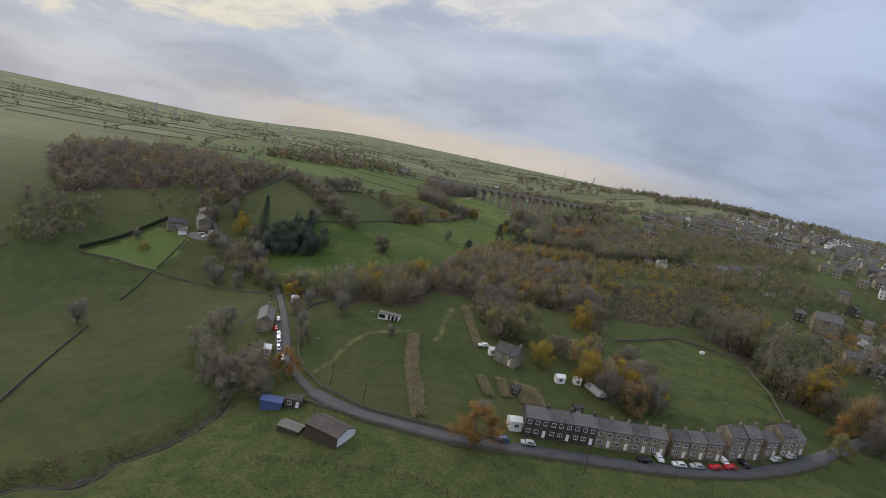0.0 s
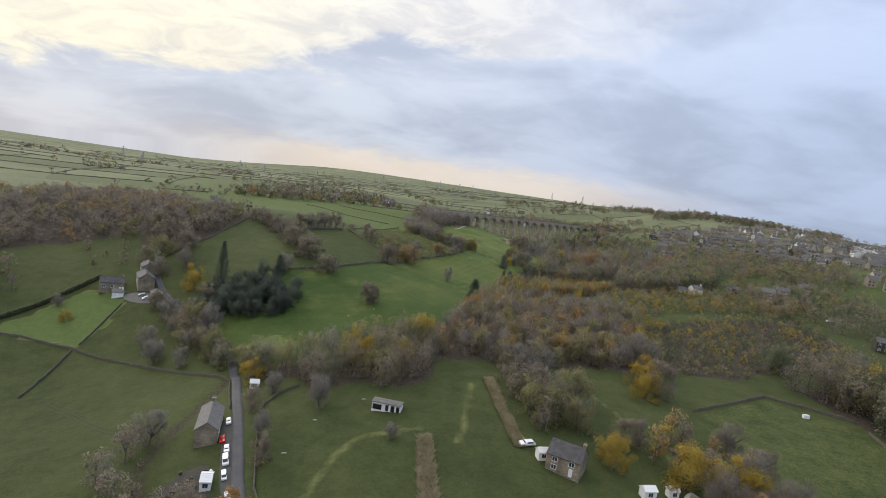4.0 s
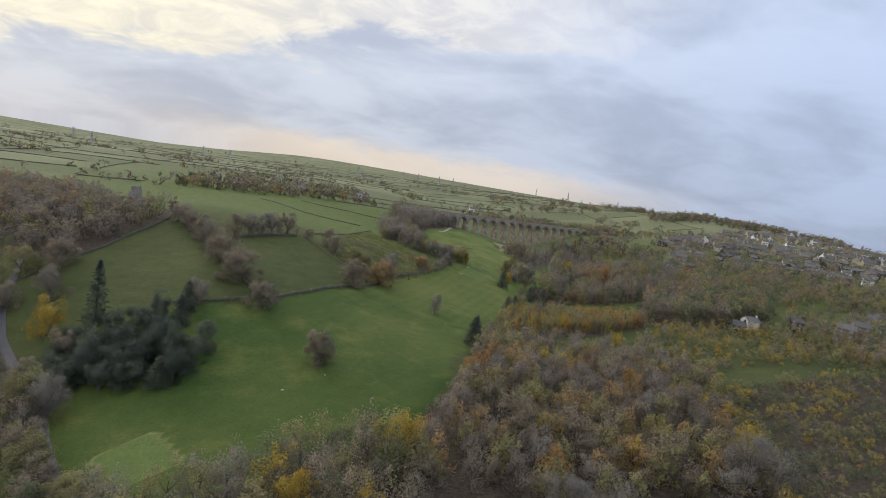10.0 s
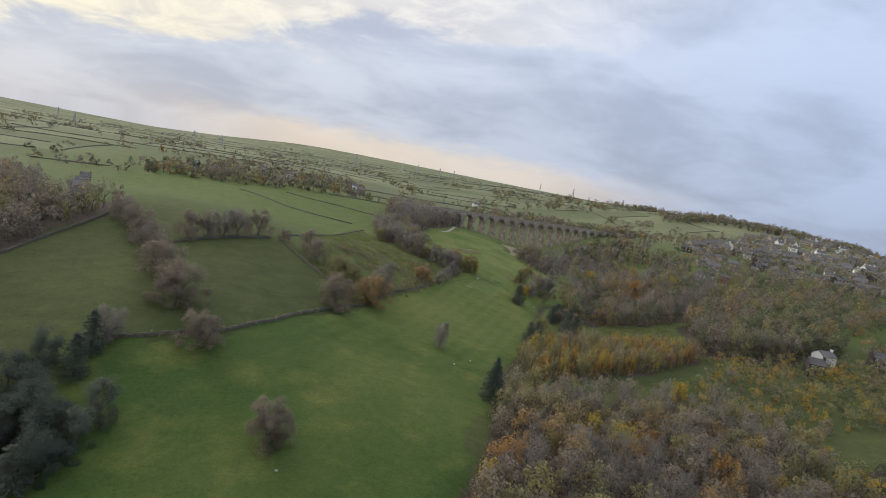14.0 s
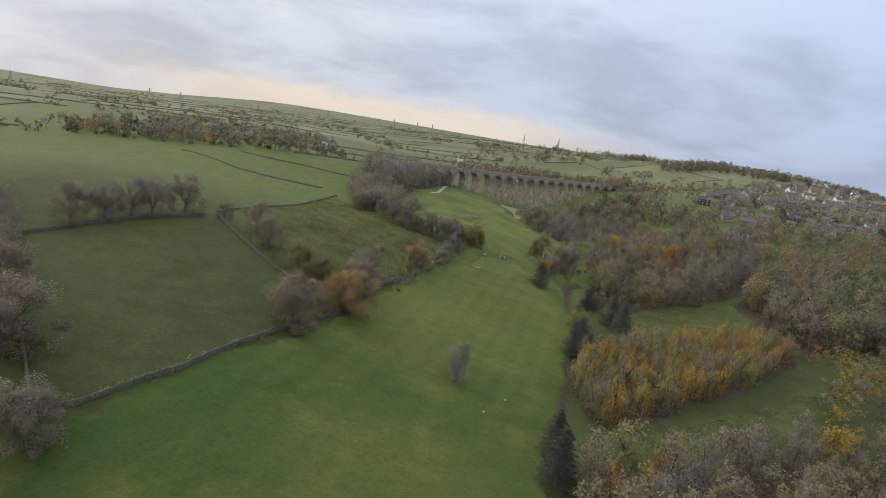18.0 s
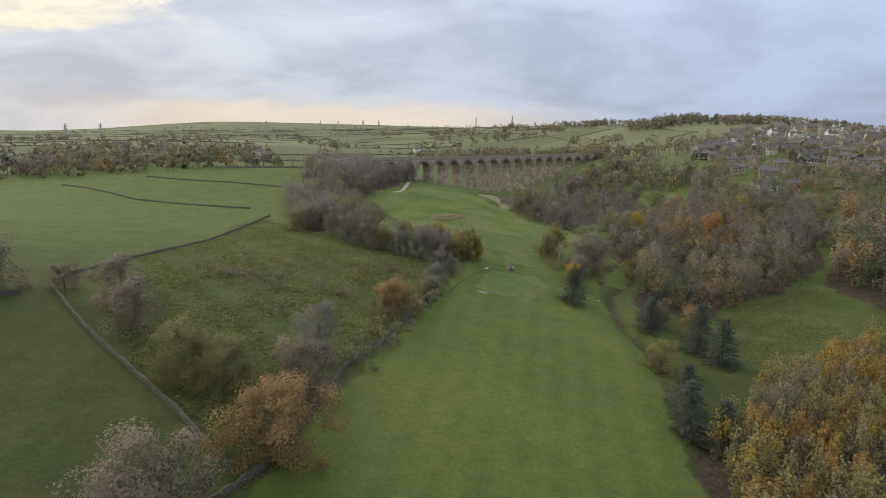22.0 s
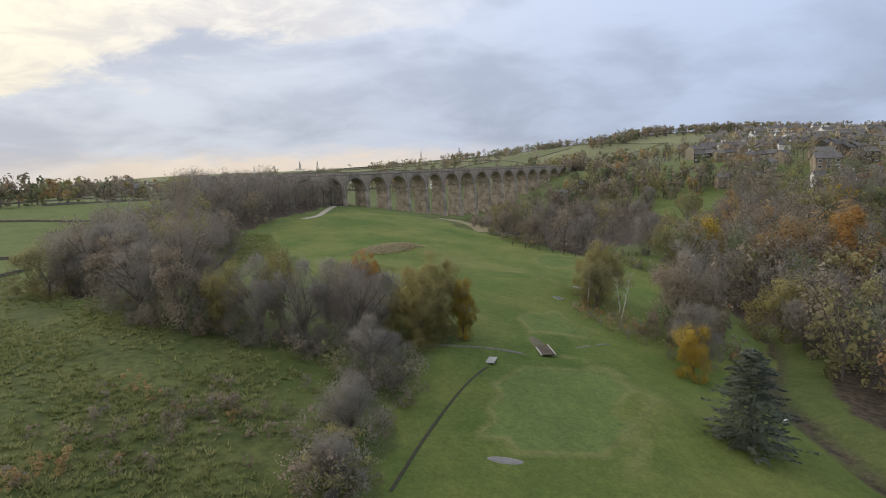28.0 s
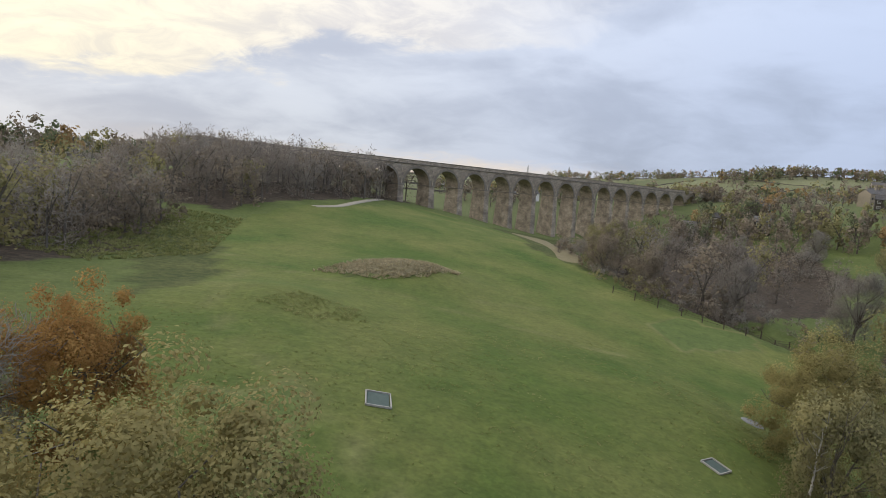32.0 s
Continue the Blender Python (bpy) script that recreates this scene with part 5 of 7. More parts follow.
ROAD = [(-26, 84), (-18, 78), (-6, 72), (8, 69), (22, 66.5), (36, 67.5), (50, 69.5), (64, 71), (78, 73), (93, 75.5), (113, 81), (131, 89), (148, 100), (169, 115), (195, 134), (240, 170)]
LANE = [(-26, 84), (-35, 95), (-41, 106), (-47, 122), (-56, 146), (-61, 158), (-66, 172), (-78, 197), (-93, 216), (-106, 234), (-124, 250), (-139, 265), (-150, 280), (-158, 295), (-170, 320)]
road("road", ROAD, 5.2, "narrow grey asphalt country road past the cottages")
road("lane", LANE, 3.0, "narrow tree-lined asphalt lane climbing the hill")
road("path", [(5, 586), (10, 590), (14, 610), (18, 634)], 2.0, "pale gravel path on the golf course", material("gravel", ((0.26, 0.24, 0.2), (0.36, 0.33, 0.28)), 1.0), 0.05)

WALLS = [
    ([(-28, 78), (-18, 74.5), (-6, 69), (8, 65.5), (22, 63), (36, 64.3), (50, 66), (64, 67.5), (78, 69.5), (93, 72), (113, 77.5), (131, 85.5), (150, 97)], "dark dry stone wall along the road"),
    ([(-24, 87), (-6, 75.5), (8, 72.5), (22, 70), (34, 71)], "dark dry stone wall along the road"),
    ([(-203, 225), (-181, 225), (-155, 219.5), (-125, 205.5), (-108, 196), (-90, 185.5), (-75, 178.5), (-69, 175)], "dark dry stone wall between two pastures"),
    ([(-153.5, 217.5), (-150.5, 198), (-148, 180)], "tumbled dry stone wall across a pasture"), ([(-153, 222), (-154, 255)], "dark dry stone wall below the farm"),
    ([(-117, 60), (-127, 97), (-140, 144)], "low ruined wall in a green pasture"),
    ([(-93, 285), (-77, 289), (-60, 297), (-50, 311), (-46, 320), (-42, 329), (-38, 337), (-31, 350), (-25, 360), (-17, 386), (-5, 408), (6, 434)], "dark dry stone wall along the golf course"),
    ([(-108, 360), (-103, 367), (-98, 377), (-90, 390), (-78, 405)], "dark dry stone wall under a row of trees"),
    ([(-75, 410), (-61, 391), (-51, 380), (-40, 368), (-30, 355)], "dark dry stone wall between two pastures"),
    ([(-152, 590), (-138, 579), (-104, 546), (-88, 541), (-57, 536)], "dark dry stone wall across the hill"), ([(-124, 622), (-106, 612), (-78, 604), (-52, 592), (-38, 590)], "dark dry stone wall across the hill"),
    ([(-76, 414), (-66, 444), (-58, 466), (-52, 494), (-47, 520)], "dark dry stone wall across the hill"), ([(-136, 386), (-121, 371), (-91, 328), (-78, 313), (-62, 290)], "dark dry stone wall in a hedge"),
    ([(93, 174), (129, 196), (156, 184)], "low stone wall round the paddock"), ([(156, 176), (155, 149), (149, 124), (146, 106)], "low stone wall round the paddock"),
    ([(-160, 300), (-146, 335), (-142, 369), (-142, 400)], "dark dry stone wall beside the wood"), ([(-24, 87), (-32, 97), (-38, 108), (-43, 124), (-46.5, 135), (-49.5, 144), (-49.2, 150), (-46.8, 158), (-42, 163)], "dark dry stone wall beside the lane"),
    ([(-59.6, 149), (-63.4, 158), (-66, 165), (-68.8, 173)], "dark dry stone wall beside the lane"),
]
for pts, label in WALLS:
    stone_wall(pts, label, 0.62 if "hill" in label else 1.0)


def far_walls():
    """The net of walls over the far hills, too many to count, as one object."""
    rng = np.random.default_rng(33)
    V, F, base = [], [], 0
    c, s = math.cos(FIELD_TURN), math.sin(FIELD_TURN)
    for axis in (0, 1):
        for k in range(-24, 46):
            t = np.arange(-1700, 2900, 9.0)
            if axis == 0:
                v = t
                u = (k - 0.28 * np.sin(v / 95.0)) * FIELD_W
            else:
                u = t
                v = (k - 0.33 * np.sin(u / 140.0)) * FIELD_H
            x, y = u * c - v * s, u * s + v * c
            ok = (y > 560) & ((y > 660) | (x < -260)) & (y < 2300) & (np.abs(x) < 1500) & ~((x > 150) & (x < 560) & (y < 1000)) & ~((x > -40) & (x < 240) & (y < 800))
            drop = rng.random(len(t) // 8 + 1) < 0.52
            ok &= ~np.repeat(drop, 8)[: len(t)]
            z = land(x, y)
            dx, dy = np.gradient(x), np.gradient(y)
            nn = np.hypot(dx, dy)
            sx, sy = -dy / nn * 0.45, dx / nn * 0.45
            h = 0.8 + rng.uniform(-0.2, 0.3, len(t))
            for i in np.nonzero(ok[:-1] & ok[1:])[0]:
                q = []
                for j in (i, i + 1):
                    q += [(x[j] - sx[j], y[j] - sy[j], z[j] - 0.4), (x[j] - sx[j] * 0.7, y[j] - sy[j] * 0.7, z[j] + h[j]), (x[j] + sx[j] * 0.7, y[j] + sy[j] * 0.7, z[j] + h[j]), (x[j] + sx[j], y[j] + sy[j], z[j] - 0.4)]
                V += q
                F += [(base, base + 1, base + 5, base + 4), (base + 1, base + 2, base + 6, base + 5), (base + 2, base + 3, base + 7, base + 6)]
                base += 8
    tagged(new("field_walls", mesh_of("field_walls", V, F, [DRYSTONE])), "net of dark dry stone walls over the far hill pastures", "stone wall", kind="stuff")


far_walls()


def window(bm_parent, x, y, z, w, h, face, mat=None, pane=True):
    """A framed window on a wall that faces along face (degrees)."""
    m = pose(x, y, z, 0, 0, face)
    bm = bmesh.new()
    t = 0.11
    for cx, cz, sx, sz in ((0, h / 2 - t / 2, w, t), (0, -h / 2 + t / 2, w, t), (-w / 2 + t / 2, 0, t, h - 2 * t), (w / 2 - t / 2, 0, t, h - 2 * t), (0, 0, t * 0.7, h - 2 * t)):
        box(bm, cx, -0.02, cz, sx, 0.12, sz, m)
    fr = part("window", bm, mat or WHITE, bm_parent)
    if pane:
        bm = bmesh.new()
        box(bm, 0, 0.01, 0, w - t, 0.05, h - t, m)
        part("pane", bm, GLASS, fr)
    return fr


def gable_roof(w, d, eaves, rise, over, mat, parent, thick=0.22, name="roof"):
    run, k = d / 2 + over, max(4, int(math.hypot(d / 2, rise) / 0.8))
    outer = []
    for s in (-1, 1):  # courses of slates as small steps
        side = []
        for i in range(k):
            y0, y1 = run * (1 - i / k), run * (1 - (i + 1) / k)
            side += [(s * y0, eaves + rise * (1 - y0 / (d / 2)) + thick + 0.035), (s * y1, eaves + rise * (1 - y1 / (d / 2)) + thick)]
        outer.append(side)
    low = eaves + rise * (1 - run / (d / 2))
    prof = outer[0] + [(0.0, eaves + rise + thick + 0.06)] + outer[1][::-1] + [(run, low + 0.02), (0.0, eaves + rise + 0.02), (-run, low + 0.02)]
    bm = bmesh.new()
    u = w / 2 + over / 2
    a, b = [bm.verts.new((-u, y, z)) for y, z in prof], [bm.verts.new((u, y, z)) for y, z in prof]
    n = len(prof)
    for i in range(n):
        bm.faces.new((a[i], a[(i + 1) % n], b[(i + 1) % n], b[i]))
    half = n - 3
    for vs, flip in ((a, 1), (b, 0)):
        tops, under = vs[:half], [vs[n - 1], vs[n - 2], vs[n - 3]]
        m_ = half // 2
        for loop in (tops[: m_ + 1] + [under[1], under[0]], tops[m_:] + [under[2], under[1]]):
            bm.faces.new(loop[::-1] if flip else loop)
    bmesh.ops.recalc_face_normals(bm, faces=bm.faces)
    return part(name, bm, mat, parent)


def chimney(x, y, z0, h, parent, mat):
    bm = bmesh.new()
    box(bm, x, y, z0 + h / 2, 0.75, 1.0, h)
    box(bm, x, y, z0 + h - 0.1, 0.95, 1.2, 0.18)
    ch = part("chimney", bm, mat, parent)
    for k in (-0.25, 0.25):
        bm = bmesh.new()
        bmesh.ops.create_cone(bm, segments=8, radius1=0.16, radius2=0.12, depth=0.5, cap_ends=True, matrix=Matrix.Translation((x, y + k, z0 + h + 0.22)))
        part("chimney_pot", bm, VTRIM, ch)


def wall_body(w, d, eaves, rise, mat, parent, down=1.6):
    bm = bmesh.new()
    pts = [(-d / 2, -down), (d / 2, -down), (d / 2, eaves), (0, eaves + rise), (-d / 2, eaves)]
    a = [bm.verts.new((-w / 2, y, z)) for y, z in pts]
    b = [bm.verts.new((w / 2, y, z)) for y, z in pts]
    bm.faces.new(a[::-1]), bm.faces.new(b)
    for i in range(5):
        bm.faces.new((a[i], a[(i + 1) % 5], b[(i + 1) % 5], b[i]))
    bmesh.ops.recalc_face_normals(bm, faces=bm.faces)
    return part("wall", bm, mat, parent)


def house(name, w, d, eaves, rise, wall, roof, label, cols=2, rows=2, door=True, chim=True, pane=True, back=True, category="house", group=""):
    """A gabled house at the origin, its front towards -y."""
    top = new(name)
    tagged(top, label, category, group)
    wall_body(w, d, eaves, rise, wall, top)
    gable_roof(w, d, eaves, rise, 0.3, roof, top)
    if chim:
        chimney(w / 2 - 0.5, 0, eaves + rise - 0.5, 1.6, top, wall)
    step = eaves / rows
    for r in range(rows):
        for c in range(cols):
            x = -w / 2 + w * (c + 0.5) / cols
            if door and r == 0 and c == cols - 1:
                bm = bmesh.new()
                box(bm, x, -d / 2, 1.05, 1.0, 0.14, 2.1)
                dr = part("door", bm, WHITE, top)
                bm = bmesh.new()
                box(bm, x + 0.35, -d / 2 - 0.09, 1.0, 0.05, 0.05, 0.16)
                part("door_handle", bm, TIN, dr)
            else:
                window(top, x, -d / 2, step * r + step * 0.55, min(1.5, w / cols * 0.55), 1.35, 0, pane=pane)
            if back:
                window(top, x, d / 2, step * r + step * 0.55, 1.0, 1.2, 180, pane=pane)
    return top


def place(ob, x, y, turn, up=0.0):
    ob.matrix_basis = pose(x, y, gz(x, y) + up, 0, 0, turn)
    return ob


# two terraces of cottages along the road
t1 = house("terraced_cottage", 7.6, 7.2, 5.8, 2.3, DARKSTONE, SLATE, "sooty dark stone cottage with white windows in a terrace", 3, 2, group="terraced cottages by the road")
t2 = house("terraced_cottage", 5.8, 7.2, 5.4, 2.2, GRITSTONE, SLATE, "brown stone cottage with a slate roof in a terrace", 2, 2, group="terraced cottages by the road")
t3 = house("terraced_cottage", 6.0, 8.0, 7.6, 2.4, GRITSTONE, SLATE, "tall buff stone cottage of three floors in a terrace", 2, 3, group="terraced cottages by the road")
a0 = math.degrees(math.atan2(6, 45))
first = {}
for kind, s in ((t1, 0), (t1, 7.7), (t1, 15.4), (t2, 22.2), (t2, 28.1), (t2, 34.0), (t2, 39.9)):
    x, y = 46 + s * math.cos(radians(a0)), 79.5 + s * math.sin(radians(a0))
    if kind in first:
        c = copy_thing(kind, pose(x, y, gz(x, y) + 0.2, 0, 0, a0))
    else:
        first[kind] = place(kind, x, y, a0, 0.2)
for i, (x, y, a) in enumerate(((93, 86, 12), (99, 87.3, 12), (105, 88.6, 12), (113, 92, 18), (119, 94, 20), (127, 97.5, 24), (133, 100, 25), (139, 103, 27))):
    kind = t3 if i in (3, 4, 6) else t2
    if kind in first:
        copy_thing(kind, pose(x, y, gz(x, y) + 0.2, 0, 0, a))
    else:
        first[kind] = place(kind, x, y, a, 0.2)
# garden walls before the second terrace
for x, y, a in ((92, 79.5, 12), (98, 80.8, 12), (104, 82, 12), (110, 84, 14), (117, 86.5, 18), (124, 89.5, 22), (131, 93, 25), (137, 96, 27)):
    q = radians(a + 90)
    stone_wall([(x, y), (x + 3.6 * math.cos(q), y + 3.6 * math.sin(q))], "low stone wall between two front gardens", 0.9, 0.4, name="garden_wall", group="front garden walls")

# barn, sheds, farm
BLUE = material("blue_sheet", ((0.05, 0.08, 0.20), (0.09, 0.13, 0.30)), 1.0, rough=0.5)
PALE_SHEET = material("weathered_sheet", ((0.10, 0.098, 0.09), (0.20, 0.195, 0.18)), 1.0, rough=0.7, bump=0.03)
barn = place(house("barn", 11.5, 8.5, 3.0, 1.5, TIMBER, TIN, "low dark barn with rusty sheet roof and white gable end", 0, 1, False, False, False, back=False, category="barn"), -14, 60.5, -24)
bm = bmesh.new()
for k in range(8):  # white boards on the gable end
    y = -3.7 + 1.05 * k
    tall = 3.0 + 1.5 * (1 - abs(y) / 4.25) - 0.5
    box(bm, 5.8, y, 0.4 + tall / 2, 0.08, 0.98, tall)
part("gable_boarding", bm, RENDER, barn, "white painted boards")
place(house("lean_to_shed", 7, 4.5, 1.1, 0.5, TIMBER, PALE_SHEET, "low collapsed lean-to with a pale sheet roof", 0, 1, False, False, back=False, category="shed"), -25.5, 62.5, -14)
place(house("blue_shed", 6.5, 4, 2.6, 0.6, BLUE, BLUE, "blue sheet metal shed beside the lane", 0, 1, False, False, False, False, category="shed"), -35.5, 74, 4)
place(house("stable", 5, 3.6, 2.6, 0.7, TIMBER, TIN, "dark timber stable with white doors", 2, 1, True, False, False, False, category="shed"), -29, 75.5, 4)
stable = place(house("stable_block", 8.8, 3.2, 2.2, 0.2, RENDER, PALE_SHEET, "long low white stable block with doorways painted as dark openings", 0, 1, False, False, back=False, category="stable"), -11, 143.8, -8)
# near-black panels on the solid wall, coloured as the shade inside open doorways
DOORWAY_SHADE = material("doorway_shade", ((0.010, 0.010, 0.011), (0.022, 0.021, 0.02)), 0.8)
for x, w, h in ((-2.8, 2.7, 1.5), (0.2, 0.9, 1.75), (1.9, 1.1, 1.75), (3.5, 0.9, 1.75)):
    bm = bmesh.new()
    box(bm, x, -1.62, h / 2 + 0.05, w, 0.12, h)
    dr = part("doorway", bm, DOORWAY_SHADE, stable, "doorway panel coloured dark for the shade inside")
    bm = bmesh.new()
    box(bm, x, -1.65, h + 0.12, w + 0.3, 0.14, 0.14)
    part("lintel", bm, PALE_SHEET, dr)
place(house("lane_house", 16, 6, 4.2, 2.1, GRITSTONE, SLATE, "long stone farmhouse with a stone slate roof beside the lane", 4, 2), -60.2, 135, 106)
place(house("cottage", 9, 7.5, 4.2, 2.8, GRITSTONE, SLATE, "small stone cottage among the allotments", 2, 2), 39, 123, -28)
for x, y, a, w, d, e, wl, rf, lab in ((-152, 272, -58, 14, 7.5, 5.2, GRITSTONE, SLATE, "grey stone farmhouse with a slate roof"), (-167, 268, 32, 11, 7, 4.2, GRITSTONE, SLATE, "stone barn in the farmyard"),
                                      (-139.5, 259.5, -58, 6.5, 5, 3.0, GRITSTONE, PALE_SHEET, "small stone outbuilding with a pale sheet roof"), (-157, 284, -58, 10, 7, 4.5, GRITSTONE, SLATE, "stone byre behind the farmhouse"),
                                      (-160, 262, 20, 5, 3.5, 2.3, RENDER, PALE_SHEET, "low white shed in the farmyard")):
    place(house("farm_building", w, d, e, 2.2 if e > 4 else 1.2, wl, rf, lab, 3 if w > 8 else 1, 2 if e > 4.6 else 1, category="farm building", group="farm buildings"), x, y, a)
# the white one at (-50.2, 110) is a caravan, built with the shed shape
for x, y, w, d, h, m, nm, lab in ((40, 79, 4.0, 4.0, 3.0, RENDER, "garden_tent", "white garden tent beside the end cottage"), (41, 101, 3.4, 2.6, 2.2, TIMBER, "garden_shed", "small timber garden shed"), (63, 98, 3.2, 2.4, 2.2, TIMBER, "garden_shed", "small timber garden shed"),
                                  (33, 126, 3, 2.4, 2.2, RENDER, "garden_shed", "small white garden shed"), (-50.2, 110, 2.6, 4.6, 2.2, RENDER, "garden_shed", "white caravan in a yard, built like a small gabled shed"), (-43.9, 101.5, 2.6, 2.4, 2.0, TIN, "garden_shed", "grey sheet metal shed"),
                                  (-57.6, 165, 3.0, 2.2, 1.9, RENDER, "garden_shed", "small white shed among trees"), (59, 117, 3.5, 2.6, 2.2, WHITE, "garden_shed", "small white shed in a garden"), (66, 119, 2.6, 2.2, 2.0, WHITE, "garden_shed", "small white shed in a garden")):
    place(house(nm, w, d, h, 0.8, m, TIN if m is TIMBER else m, lab, 1, 1, False, False, back=False, category="shed"), x, y, 15)


def polytunnel(x, y, turn, l, r):
    top = tagged(new("polytunnel"), "grey plastic polytunnel in a garden", "polytunnel")
    bm = bmesh.new()
    n = 12
    rows = [[bm.verts.new((-r * math.cos(math.pi * k / n), u, r * 0.9 * math.sin(math.pi * k / n))) for k in range(n + 1)] for u in np.linspace(-l / 2, l / 2, 7)]
    for a, b in zip(rows, rows[1:]):
        for k in range(n):
            bm.faces.new((a[k], a[k + 1], b[k + 1], b[k]))
    bm.faces.new(rows[0]), bm.faces.new(rows[-1][::-1])
    part("cover", bm, material("polythene", ((0.32, 0.33, 0.34), (0.46, 0.47, 0.48)), 1.5, rough=0.4), top)
    for u in np.linspace(-l / 2, l / 2, 5):
        bm = bmesh.new()
        for k in range(n):
            a, b = math.pi * k / n, math.pi * (k + 1) / n
            p, q = Vector((-r * math.cos(a), u, r * 0.9 * math.sin(a))), Vector((-r * math.cos(b), u, r * 0.9 * math.sin(b)))
            box(bm, 0, 0, 0, 0.07, 0.07, (q - p).length + 0.05, Matrix.Translation((p + q) / 2) @ (q - p).to_track_quat("Z", "X").to_matrix().to_4x4())
        part("hoop", bm, TIN, top)
    top.matrix_basis = pose(x, y, gz(x, y) - 0.1, 0, 0, turn)


polytunnel(73, 116, 28, 9, 2.2)
TROUGH = tagged(new("trough"), "small pale stone trough in the paddock", "trough")
bm = bmesh.new()
box(bm, 0, 0, 0.7, 2.2, 1.4, 1.4)
bmesh.ops.bevel(bm, geom=bm.edges[:], offset=0.12, segments=2, affect="EDGES")
part("basin", bm, RENDER, TROUGH)
TROUGH.matrix_basis = pose(137, 182, gz(137, 182) - 0.1)


# vehicles
def car(paint, label, van=False, name="car"):
    top = tagged(new(name), label, "car" if not van else "van", "parked vehicles")
    l, w = (5.2, 2.0) if van else (4.5, 1.8)
    prof = [(-l / 2, 0.35), (-l / 2, 0.85), (-l / 2 + 0.15, 1.0), (-l / 2 + (0.9 if van else 1.15), 1.08), (-l / 2 + (1.5 if van else 1.9), 2.0 if van else 1.45), (l / 2 - (0.15 if van else 0.8), 2.0 if van else 1.45), (l / 2 - 0.08, 1.0), (l / 2, 0.8), (l / 2, 0.35)]
    bm = bmesh.new()
    a = [bm.verts.new((x, -w / 2 + (0.16 if z > 1.2 else 0), z)) for x, z in prof]
    b = [bm.verts.new((x, w / 2 - (0.16 if z > 1.2 else 0), z)) for x, z in prof]
    bm.faces.new(a), bm.faces.new(b[::-1])
    n = len(prof)
    for i in range(n):
        bm.faces.new((a[i], b[i], b[(i + 1) % n], a[(i + 1) % n]))
    bmesh.ops.recalc_face_normals(bm, faces=bm.faces)
    bmesh.ops.bevel(bm, geom=bm.edges[:], offset=0.05, segments=1, affect="EDGES")
    body = part("body", bm, paint, top)
    for y in (-1, 1):
        bm = bmesh.new()
        x0, x1, zt = prof[3][0] + 0.25, prof[5][0] - (2.2 if van else 0.1), (1.9 if van else 1.38)
        vs = [bm.verts.new((x, y * yy, z)) for x, yy, z in ((x0, w / 2 + 0.015, 1.02), (x1 + 0.3, w / 2 + 0.015, 1.02), (x1, w / 2 - 0.13, zt), (x0 + 0.6, w / 2 - 0.13, zt))]
        bm.faces.new(vs)
        part("side_window", bm, GLASS, body)
    for x, z0, x2, z2, nm in ((prof[3][0] - 0.03, 1.1, prof[4][0] - 0.03, prof[4][1] - 0.05, "windscreen"), (prof[6][0] + 0.03, 1.05, prof[5][0] + 0.03, prof[5][1] - 0.06, "rear_window")):
        bm = bmesh.new()
        bm.faces.new([bm.verts.new(p) for p in ((x, -w / 2 + 0.2, z0), (x, w / 2 - 0.2, z0), (x2, w / 2 - 0.26, z2), (x2, -w / 2 + 0.26, z2))])
        part(nm, bm, GLASS, body)
    for x in (-l / 2 + 0.85, l / 2 - 0.85):
        for y in (-w / 2 + 0.1, w / 2 - 0.1):
            bm = bmesh.new()
            bmesh.ops.create_cone(bm, segments=12, radius1=0.34, radius2=0.34, depth=0.22, cap_ends=True, matrix=pose(x, y, 0.34, 90))
            wh = part("wheel", bm, TYRE, top)
            bm = bmesh.new()
            bmesh.ops.create_cone(bm, segments=10, radius1=0.2, radius2=0.2, depth=0.25, cap_ends=True, matrix=pose(x, y, 0.34, 90))
            part("rim", bm, RIM, wh)
    return top


TYRE = material("rubber", ((0.02, 0.02, 0.02), (0.035, 0.035, 0.035)), 0.3)
RIM = material("alloy", ((0.4, 0.4, 0.42), (0.55, 0.55, 0.57)), 0.3, rough=0.35, metal=0.7)


def paint(name, c):
    return material(name, (tuple(v * 0.92 for v in c), c), 1.0, rough=0.25, spec=0.5)


CARS = {"white": car(paint("paint_white", (0.75, 0.76, 0.78)), "white hatchback parked by the roadside"), "silver": car(paint("paint_silver", (0.42, 0.43, 0.45)), "silver saloon parked by the road"),
        "black": car(paint("paint_black", (0.02, 0.021, 0.025)), "black hatchback parked by the roadside"), "red": car(paint("paint_red", (0.50, 0.02, 0.025)), "bright red car parked by the road"),
        "blue": car(paint("paint_blue", (0.06, 0.11, 0.24)), "dark blue car parked by the road"), "van": car(paint("paint_van", (0.76, 0.77, 0.79)), "white van parked beside the lane", True, "van")}
PARKED = (("blue", 36, 70.3, 4), ("silver", 44, 71.2, 8), ("black", 81, 76.2, 8), ("white", 86.5, 79.5, 100), ("white", 92.5, 77.8, 10), ("silver", 98.5, 79, 14), ("red", 105, 80.5, 14), ("red", 110.5, 82.5, 20),
          ("white", 109.5, 85.5, 105), ("black", 116.5, 86.5, 108), ("silver", 130, 93, 30), ("silver", 137, 97, 30), ("white", -56.2, 139.5, 110), ("red", -54, 129.5, 110), ("white", -50.9, 124.6, 110),
          ("van", -49, 119.2, 110), ("van", -46.9, 112.9, 111), ("white", -42.9, 105, 115), ("white", 29.5, 131, 20), ("white", 241, 337, 30), ("silver", -148, 262.5, 20), ("white", -144.5, 259.5, 40))
used = set()
